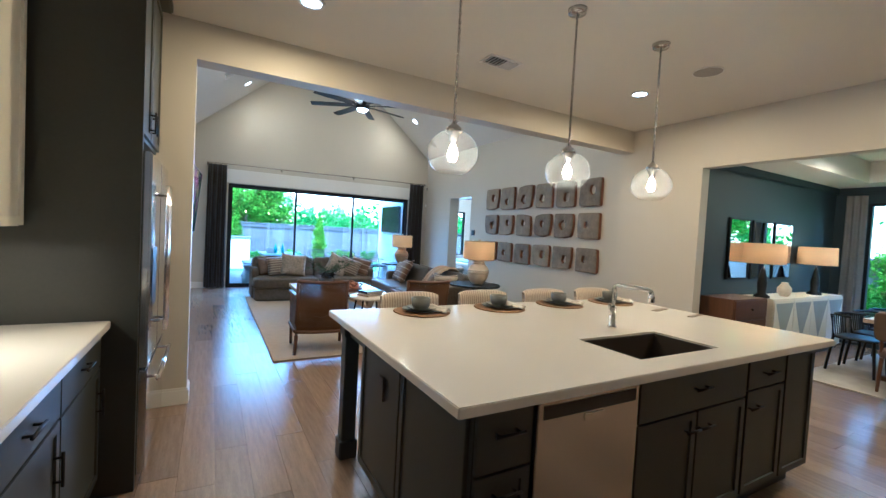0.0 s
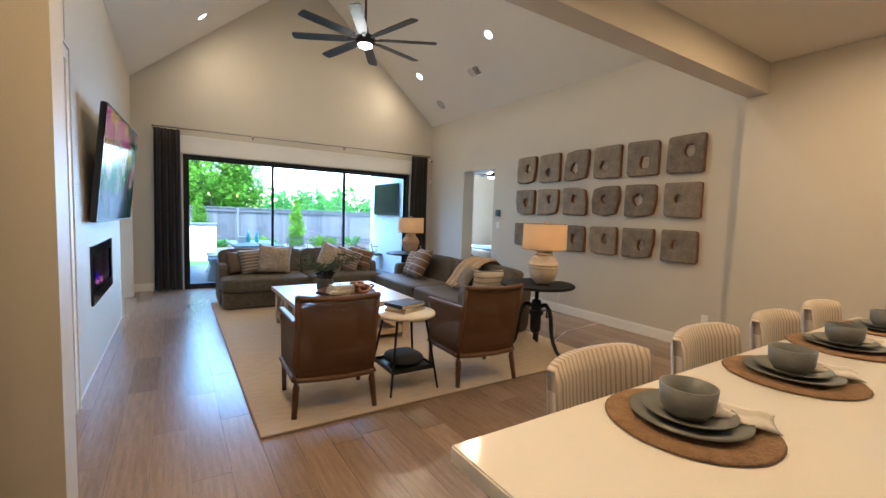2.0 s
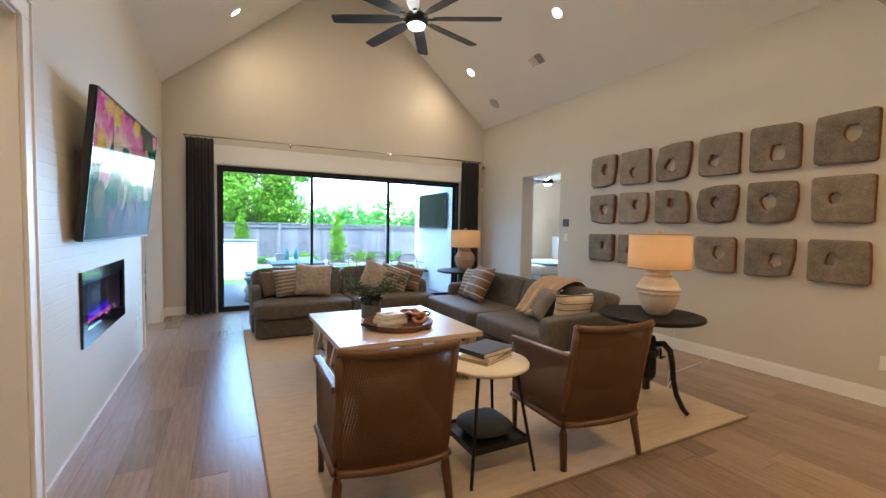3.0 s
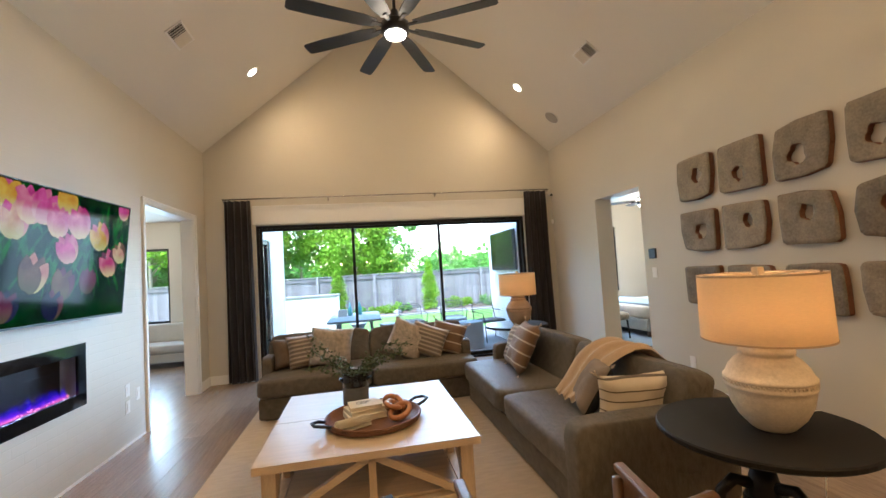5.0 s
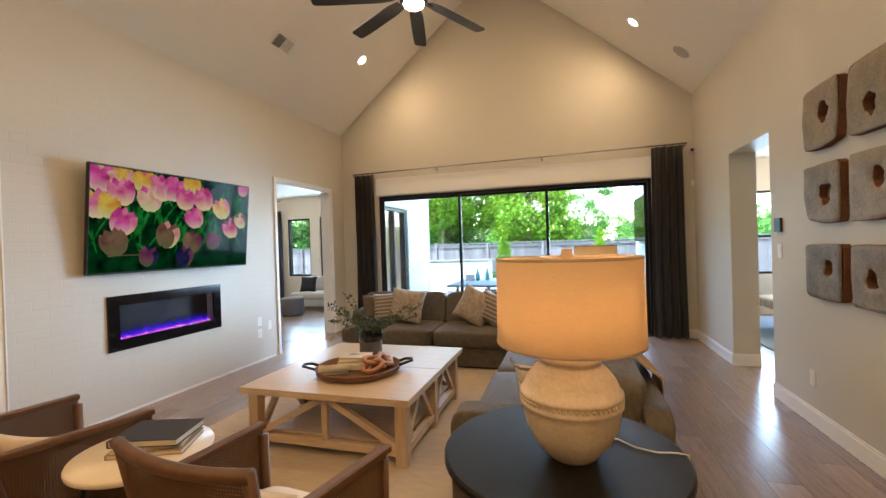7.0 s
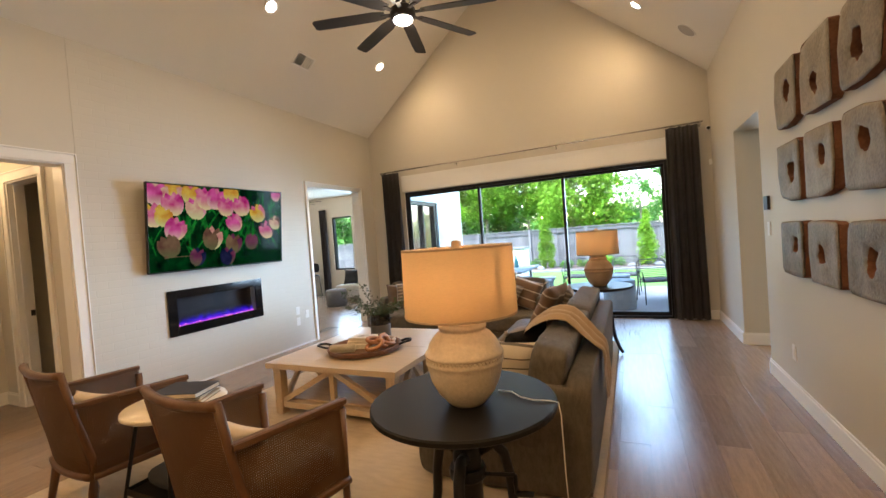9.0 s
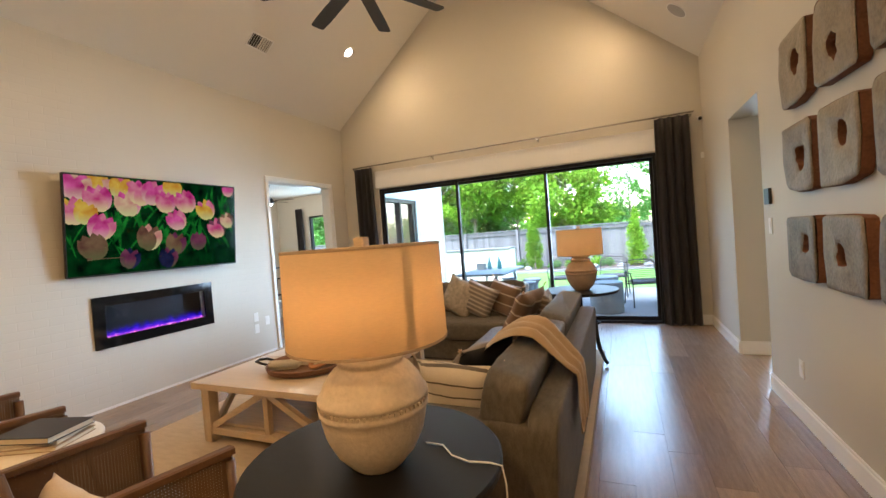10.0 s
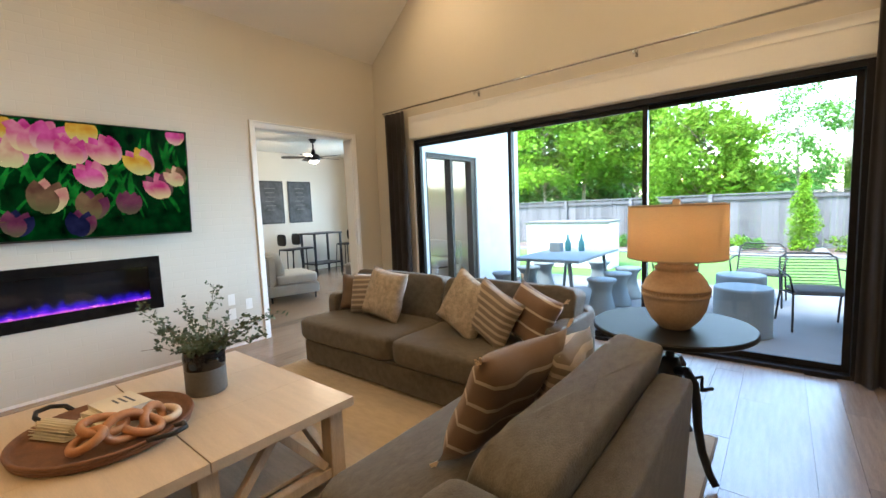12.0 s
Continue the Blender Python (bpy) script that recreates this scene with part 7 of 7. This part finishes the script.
bt_ = thing("bar_table", "tall black bar table in the room beyond", "bar table", (-4.2, 12.55, 0))
part("tabletop", box(B(), -0.3, 0.3, -0.4, 0.4, 0.95, 0.98, 0.004), BLACK, bt_)
for lx in (-0.26, 0.26):
    for ly in (-0.36, 0.36):
        part("leg", box(B(), lx - 0.02, lx + 0.02, ly - 0.02, ly + 0.02, 0, 0.95), BLACK, bt_)
part("foot_rail", box(B(), -0.28, 0.28, -0.37, 0.37, 0.24, 0.27), BLACK, bt_)
for y in (11.65, 12.0, 13.2):
    bc = thing("bar_stool", "black metal bar stool with a low back", "stool", (-4.1, y, 0), 0, group="game room bar stools")
    part("seat", block(B(), 0.38, 0.38, 0.05, pose(0, 0, 0.66), 0.4, 20, 8), BLACK, bc, smooth=True)
    part("backrest", block(B(), 0.34, 0.04, 0.26, pose(0, 0.18 if y > 12.5 else -0.18, 0.88), 0.4, 20, 8), BLACK, bc, smooth=True)
    for lx in (-0.16, 0.16):
        for ly in (-0.16, 0.16):
            part("leg", tube(B(), (lx, ly, 0.65), (lx * 1.25, ly * 1.25, 0), 0.012, seg=6), BLACK, bc)

# ---- bedroom ----
bed = thing("bed", "bed with white and blue covers and a cream upholstered frame", "bed", (8.2, 11.9, 0), 0)
part("frame", box(B(), -1.0, 1.0, -0.95, 0.95, 0.12, 0.34, 0.02), GREYCLOTH, bed)
part("mattress", block(B(), 1.96, 1.86, 0.28, pose(0, 0, 0.46), 0.2), WHITECLOTH, bed, smooth=True)
part("blanket", block(B(), 0.7, 1.9, 0.08, pose(-0.55, 0, 0.60), 0.3), mat("pale_blue_cloth", (0.35, 0.46, 0.56), 0.9, fine=200), bed, "pale blue blanket", True)
part("headboard", box(B(), 1.0, 1.1, -1.0, 1.0, 0, 1.25, 0.03), GREYCLOTH, bed)
for lx in (-0.9, 0.9):
    for ly in (-0.85, 0.85):
        part("leg", box(B(), lx - 0.03, lx + 0.03, ly - 0.03, ly + 0.03, 0, 0.12), WALNUT, bed)
bn = thing("bench", "cream upholstered bench on dark legs at the bed foot", "bench", (6.75, 11.6, 0), 90)
part("seat", block(B(), 1.1, 0.42, 0.16, pose(0, 0, 0.42), 0.3), PILLOW_C, bn, smooth=True)
for lx in (-0.48, 0.48):
    for ly in (-0.15, 0.15):
        part("leg", tube(B(), (lx, ly, 0.35), (lx * 1.05, ly * 1.1, 0), 0.02, 0.014, 8), BLACK, bn)
br_ = thing("rug", "flat blue-grey rug under the bed", "rug")
part("weave", box(B(), 6.1, 9.2, 10.3, 12.9, 0.002, 0.012), mat("blue_grey_rug", (0.22, 0.27, 0.33), 0.95, fine=120, bump=0.6), br_)

# ---- outdoors ----
setting("ground", box(B(), -400, 400, 11.06, 700, -0.5, -0.12), GRASS, "green lawn reaching to the woods", "lawn")
setting("ground_side", box(B(), -400, 400, -400, 11.06, -0.6, -0.22), GRASS, "lawn round the house", "lawn")
setting("pavement", box(B(), 0.3, 5.55, 11.06, 15.0, -0.2, -0.06), CONCRETE, "pale concrete patio slab", "patio")
setting("pavement_path", box(B(), -6, 12, 19.9, 20.35, -0.2, -0.07, 0.01), CONCRETE, "pale concrete edging along the planting bed", "edging")
setting("wall_patio", box(B(), 5.0, 5.55, 11.06, 13.45, -0.1, 3.0), WHITESTONE, "white stone end wall of the patio", "wall")
ot = thing("outdoor_television", "dark outdoor television tilted on the patio wall", "television", (5.0, 12.3, 1.83), 0)
part("housing", box(B(), -0.09, -0.03, -0.70, 0.70, -0.40, 0.40, 0.006), BLACKPLASTIC, ot)
part("mount", box(B(), -0.03, 0.0, -0.15, 0.15, -0.12, 0.12), BLACK, ot)
part("screen", box(B(), -0.093, -0.09, -0.68, 0.68, -0.38, 0.38), mat("dark_screen", (0.01, 0.012, 0.012), 0.1, bump=0), ot, "dark glossy screen")
okit = thing("outdoor_counter", "white masonry outdoor kitchen counter on the lawn edge", "outdoor counter", (0.3, 16.7, -0.12))
part("body", box(B(), -1.05, 1.04, -0.3, 0.4, 0, 1.08, 0.01), WHITESTONE, okit)
part("slab", box(B(), -1.08, 1.07, -0.33, 0.43, 1.08, 1.12, 0.005), CONCRETE, okit)
otb = thing("outdoor_table", "long pale grey outdoor dining table", "outdoor table", (1.85, 12.75, -0.06))
part("tabletop", box(B(), -0.5, 0.5, -0.85, 0.85, 0.70, 0.74, 0.006), DRUM, otb)
for lx in (-0.38, 0.38):
    for ly in (-0.7, 0.7):
        part("leg", tube(B(), (lx * 0.8, ly, 0.70), (lx, ly * 1.02, 0), 0.03, 0.022, 10), DRUM, otb, smooth=True)
for x, y in ((2.52, 12.25), (2.55, 12.85), (2.55, 13.4), (1.05, 12.2), (1.1, 12.9), (1.1, 13.5), (1.9, 14.0)):
    s_ = tagged(part("garden_stool", rev(B(), [(0, 0), (0.19, 0), (0.195, 0.02), (0.15, 0.16), (0.125, 0.28), (0.14, 0.38), (0.19, 0.44), (0.19, 0.465), (0, 0.47)], 32), DRUM, None, smooth=True), "grey concrete hourglass stool by the outdoor table", "stool", "patio stools")
    s_.location = (x, y, -0.06)
for x, y, h in ((4.08, 12.1, 0.52), (4.0, 13.1, 0.50)):
    d_ = tagged(part("drum_table", rev(B(), [(0, 0), (0.26, 0), (0.27, 0.01), (0.27, h - 0.02), (0.26, h), (0, h)], 40), DRUM, None, smooth=False), "blue-grey concrete drum side table on the patio", "side table", "patio drum tables")
    d_.location = (x, y, -0.06)
for x, y in ((1.75, 13.0), (1.95, 13.05)):
    b_ = tagged(part("bottle", rev(B(), [(0, 0), (0.045, 0), (0.05, 0.02), (0.05, 0.13), (0.02, 0.2), (0.018, 0.27), (0, 0.27)], 20), TEAL, None, smooth=True), "teal bottle on the outdoor table", "bottle", "outdoor bottles")
    b_.location = (x, y, 0.68)
cd = tagged(part("caddy", box(B(), -0.09, 0.09, -0.07, 0.07, 0, 0.14, 0.006), DRUM, None), "small grey caddy on the outdoor table", "caddy")
cd.location = (1.6, 12.9, 0.68)


def wire_chair(x, y, rz):
    c = thing("patio_chair", "black wire patio chair with a bowed strap back", "chair", (x, y, -0.06), rz, group="wire patio chairs")
    W = 0.28
    rim = [(-W, 0.25, 0.42), (-W, -0.22, 0.38), (-W * 0.95, -0.32, 0.74), (-W * 0.7, -0.345, 0.80), (W * 0.7, -0.345, 0.80), (W * 0.95, -0.32, 0.74), (W, -0.22, 0.38), (W, 0.25, 0.42)]
    part("frame", pipe(B(), rim, 0.011, 8, True), CHAIRGREEN, c, smooth=True)
    for k in range(11):
        t = k / 10
        z, yy = 0.42 + 0.34 * t, -0.235 - 0.10 * t
        part("back_strap", tube(B(), (-W * 0.97, yy, z), (W * 0.97, yy, z), 0.006, seg=6), CHAIRGREEN, c)
    for k in range(9):
        yy = -0.18 + 0.05 * k
        part("seat_strap", tube(B(), (-W, yy, 0.385 + 0.004 * k), (W, yy, 0.385 + 0.004 * k), 0.006, seg=6), CHAIRGREEN, c)
    for s in (-1, 1):
        part("front_leg", tube(B(), (s * W, 0.22, 0.42), (s * W * 1.05, 0.28, 0), 0.011, seg=8), CHAIRGREEN, c)
        part("back_leg", tube(B(), (s * W, -0.2, 0.40), (s * W * 1.05, -0.3, 0), 0.011, seg=8), CHAIRGREEN, c)
        part("arm", pipe(B(), [(s * W, 0.22, 0.42), (s * W * 1.1, 0.2, 0.60), (s * W * 1.1, -0.15, 0.62), (s * W, -0.29, 0.62)], 0.011, 8), CHAIRGREEN, c, smooth=True)
    part("cushion", block(B(), 0.5, 0.46, 0.06, pose(0, 0.02, 0.43), 0.35, 24, 8), DARKCUSH, c, smooth=True)


DARKCUSH = mat("charcoal_cushion", (0.05, 0.05, 0.05), 0.9, fine=200)
wire_chair(4.72, 12.75, 195)
wire_chair(3.15, 13.75, 185)
wire_chair(4.15, 13.9, 175)

# fence of boards with a cap rail
fence = thing("fence", "weathered grey wooden board fence with a cap rail", "fence", (0, 22.5, -0.12))
for p in range(12):
    part("post", box(B(), -0.05, 0.05, -0.10, -0.01, 0, 1.66), FENCEW, fence).location = (-11.8 + 2.4 * p, 0, 0)
part("cap_rail", box(B(), -12, 15, -0.06, 0.05, 1.62, 1.66), FENCEW, fence)
part("upper_rail", box(B(), -12, 15, -0.045, -0.005, 1.46, 1.56), FENCEW, fence)
board = bpy.data.meshes.new("board")
bm = box(B(), -0.068, 0.068, 0, 0.02, 0.02, 1.6)
bm.to_mesh(board)
bm.free()
board.materials.append(FENCEW)
for k in range(190):
    ob = new("board", board)
    ob.parent = fence
    ob.location = (-11.9 + 0.1405 * k, 0.004 * (k % 3), 0.01 * ((k * 7) % 5) / 5)

# trees and shrubs
def leaf_cloud(bm, c, r, n, size, rng, flat=1.0):
    for _ in range(n):
        d = Vector((rng.gauss(0, 1), rng.gauss(0, 1), rng.gauss(0, 1) * flat))
        d = d.normalized() * r * rng.random() ** 0.45
        p = c + d
        u = Vector((rng.uniform(-1, 1), rng.uniform(-1, 1), rng.uniform(-0.6, 0.6))).normalized()
        w = u.cross(Vector((rng.uniform(-1, 1), rng.uniform(-1, 1), rng.uniform(-1, 1)))).normalized()
        s = size * rng.uniform(0.6, 1.3)
        bm.faces.new([bm.verts.new(v) for v in (p, p + u * s * 0.5 + w * s * 0.3, p + u * s, p + u * s * 0.5 - w * s * 0.3)])


def tree(name, x, y, h, crown_r, crown_z, leafmat, seed, label, clumps=26, per=190, size=0.24, trunk=0.13):
    rng = random.Random(seed)
    t = thing(name, label, "tree", (x, y, -0.12))
    tb = B()
    top = Vector((rng.uniform(-0.3, 0.3), rng.uniform(-0.3, 0.3), h * 0.86))
    pipe(tb, [(0, 0, 0), (0.05, 0.02, h * 0.25), top * 0.55, top], lambda s: trunk * (1 - 0.8 * s), 8)
    cb = B()
    for k in range(clumps):
        a = rng.uniform(0, 2 * math.pi)
        zz = rng.uniform(crown_z, h)
        f = (zz - crown_z) / max(0.1, h - crown_z)
        rr = crown_r * (0.35 + 0.9 * math.sin(math.pi * min(1, 0.18 + f * 0.8))) * rng.uniform(0.35, 1.0)
        c = Vector((rr * math.cos(a), rr * math.sin(a), zz))
        start = Vector((0, 0, max(h * 0.2, zz - rng.uniform(0.5, 1.4))))
        pipe(tb, [start, start.lerp(c, 0.5) + Vector((0, 0, 0.1)), c], lambda s: trunk * 0.28 * (1 - 0.8 * s), 5)
        leaf_cloud(cb, c, crown_r * rng.uniform(0.25, 0.5), per, size, rng, 0.7)
    part("trunk", tb, BARK, t, smooth=True)
    part("crown", cb, leafmat, t, "crown of many small leaves")
    return t


ta = tree("tree", 1.9, 26.5, 5.1, 2.0, 1.7, TREELEAF, 3, "bright green leafy tree behind the fence", 46, 300, 0.2)
tb_ = tree("tree", 5.2, 44.0, 8.6, 2.3, 1.8, DARKLEAF, 4, "darker green tree behind the fence", 30, 230, 0.22)
tc_ = tree("tree", -3.6, 28.0, 9.0, 2.3, 3.0, TREELEAF, 5, "tall green woodland tree with a pale trunk", 46, 260, 0.24)
td_ = tree("tree", -6.2, 31.0, 10.0, 2.6, 1.5, DARKLEAF, 6, "tall dark woodland tree", 40, 210, 0.28, 0.16)
for k, (x, y, s, src) in enumerate(((-1.4, 29.5, 0.8, tc_), (-5.0, 26.5, 0.8, tc_), (-8.5, 28.0, 1.0, tc_), (-10.0, 31.0, 1.0, td_), (-13.0, 29.0, 1.0, td_), (-3.4, 34.0, 0.9, td_), (-17.0, 27.0, 1.0, td_), (6.7, 26.0, 0.36, tb_), (9.6, 30.0, 0.34, tb_), (12.5, 5.0, 0.55, tc_), (13.5, 1.6, 0.55, td_), (14.0, -1.0, 0.6, tc_), (12.2, 2.9, 0.36, ta))):
    c = copy_thing(src, pose(x, y, -0.12, 0, 0, 70 * k))
    c.scale = (s, s, s)


def cypress(x, y, h):
    rng = random.Random(int(x * 10))
    t = thing("cypress", "narrow bright green cypress shrub before the fence", "shrub", (x, y, -0.12), group="narrow cypresses")
    part("trunk", tube(B(), (0, 0, 0), (0, 0, h * 0.8), 0.04, 0.01, 8), BARK, t)
    bm = B()
    for k in range(60):
        f = k / 60
        r = 0.30 * math.sin(math.pi * min(1, 0.25 + 0.75 * f)) * (1.05 - 0.3 * f) + 0.03
        a = rng.uniform(0, 2 * math.pi)
        leaf_cloud(bm, Vector((r * 0.6 * math.cos(a), r * 0.6 * math.sin(a), 0.12 + (h - 0.15) * f)), r * 0.65, 90, 0.075, rng)
    part("crown", bm, TREELEAF, t, "dense fine leaves")


cypress(1.1, 21.4, 2.2)
cypress(4.85, 21.5, 2.15)
for k, (x, y, r) in enumerate(((2.0, 21.3, 0.26), (2.6, 21.5, 0.24), (3.2, 21.3, 0.3), (3.7, 21.6, 0.26), (5.8, 21.4, 0.3), (6.5, 21.6, 0.28), (0.3, 21.5, 0.3), (-0.8, 21.4, 0.28), (-1.8, 21.6, 0.3), (7.4, 21.4, 0.3))):
    bm = B()
    rng = random.Random(50 + k)
    for q in range(9):
        leaf_cloud(bm, Vector((rng.uniform(-r, r), rng.uniform(-r, r) * 0.6, rng.uniform(0.08, r * 1.2))), r * 0.55, 60, 0.09, rng)
    o = tagged(part("shrub", bm, TREELEAF if k % 3 else DARKLEAF, None), "low rounded green shrub in the bed by the fence", "shrub", "fence bed shrubs")
    o.location = (x, y, -0.12)
for k, (x, y) in enumerate(((0.9, 21.0), (-0.2, 20.8), (4.3, 21.0), (5.2, 20.9), (3.4, 20.9))):
    bm = B()
    bmesh.ops.create_icosphere(bm, subdivisions=3, radius=0.16)
    for v in bm.verts:
        v.co *= 1 + 0.3 * noise.noise(v.co * 6 + Vector((k, 0, 0)))
        v.co.z *= 0.7
    o = tagged(part("boulder", bm, CONCRETE, None, smooth=True), "pale rounded boulder in the planting bed", "boulder", "bed boulders")
    o.location = (x, y, -0.06)
setting("ground_bed", box(B(), -12, 15, 20.35, 22.4, -0.2, -0.1), mat("mulch", (0.10, 0.07, 0.05), 0.95, vary=0.5, scale=5, fine=40, bump=1.0), "dark mulch planting bed by the fence", "planting bed")
# far woods
bm = B()
rng = random.Random(77)
for k in range(260):
    x = rng.uniform(-60, 60)
    y = rng.uniform(40, 62)
    hgt = rng.uniform(3.5, 7.5) if x < -4 else rng.uniform(1.8, 3.4)
    for q in range(4):
        leaf_cloud(bm, Vector((x + rng.uniform(-1, 1), y + rng.uniform(-1, 1), hgt * (0.25 + 0.22 * q))), 1.5, 45, 0.55, rng)
tagged(part("far_woods", bm, DARKLEAF, None), "distant green woods", "woods", kind="stuff")
# neighbour wall seen from the dining room
setting("garden_wall", box(B(), 12.0, 12.15, -4, 6, -0.2, 1.45), CONCRETE, "pale garden wall outside the dining room", "wall")

# ---- floor boards ----
rb_ = random.Random(9)
lengths = [0.9, 1.2, 1.5, 1.8, 2.1]
PW = 0.19
board_mesh = {}
for ln in lengths:
    bm = box(B(), 0.0007, PW - 0.0007, 0.0007, ln - 0.0007, -0.012, 0.0, 0.0009)
    me = bpy.data.meshes.new("floor_board")
    bm.to_mesh(me)
    bm.free()
    me.materials.append(OAK)
    board_mesh[ln] = me
floor = bpy.data.objects["floor"]
rest_v, rest_f = [], []
count = 0
x = KX
while x < XE + 0.3:
    y = KY - rb_.uniform(0, 1.5)
    while y < YN + 0.03:
        ln = rb_.choice(lengths)
        y1 = min(y + ln, YN + 0.03)
        inside = x > -0.95 and x < 5.40 and y1 > 0.8 and y < 10.9
        if inside and y + ln <= YN + 0.03 and count < 300:
            ob = new("floor_board", board_mesh[ln])
            ob.parent = floor
            ob.location = (x, y, 0)
            count += 1
        elif y1 - y > 0.05:
            b0 = len(rest_v)
            rest_v += [(x + 0.0007, y, 0), (x + PW - 0.0007, y, 0), (x + PW - 0.0007, y1 - 0.001, 0), (x + 0.0007, y1 - 0.001, 0), (x + 0.0007, y, -0.012), (x + PW - 0.0007, y, -0.012), (x + PW - 0.0007, y1 - 0.001, -0.012), (x + 0.0007, y1 - 0.001, -0.012)]
            rest_f += [tuple(b0 + i for i in f) for f in ((0, 1, 2, 3), (0, 4, 5, 1), (1, 5, 6, 2), (2, 6, 7, 3), (3, 7, 4, 0))]
        y = y + ln
    x += PW
for xa, xb, ya, yb in ((XE + 0.3, DX, KY, 13.2), (GX, KX, 4.3, 13.9), (KX, 0.12, YN + 0.03, 13.9)):
    x = xa
    while x < xb:
        y = ya - rb_.uniform(0, 1.0)
        while y < yb:
            y1 = y + rb_.choice(lengths)
            b0 = len(rest_v)
            x1 = min(x + PW, xb) - 0.0007
            a_, e_ = max(y, ya), min(y1, yb) - 0.001
            rest_v += [(x + 0.0007, a_, -0.001), (x1, a_, -0.001), (x1, e_, -0.001), (x + 0.0007, e_, -0.001)]
            rest_f.append(tuple(range(b0, b0 + 4)))
            y = y1
        x += PW
me = bpy.data.meshes.new("floor_boards_rest")
me.from_pydata(rest_v, [], rest_f)
me.materials.append(mat("oak_floor_rest", (0.25, 0.178, 0.124), 0.27, vary=0.36, scale=5, fine=38, bump=0.10, spec=0.9, stretch=(9, 0.7, 9)))
ob = new("floor_boards_rest", me)
ob.parent = floor
tagged(ob, kind="stuff")
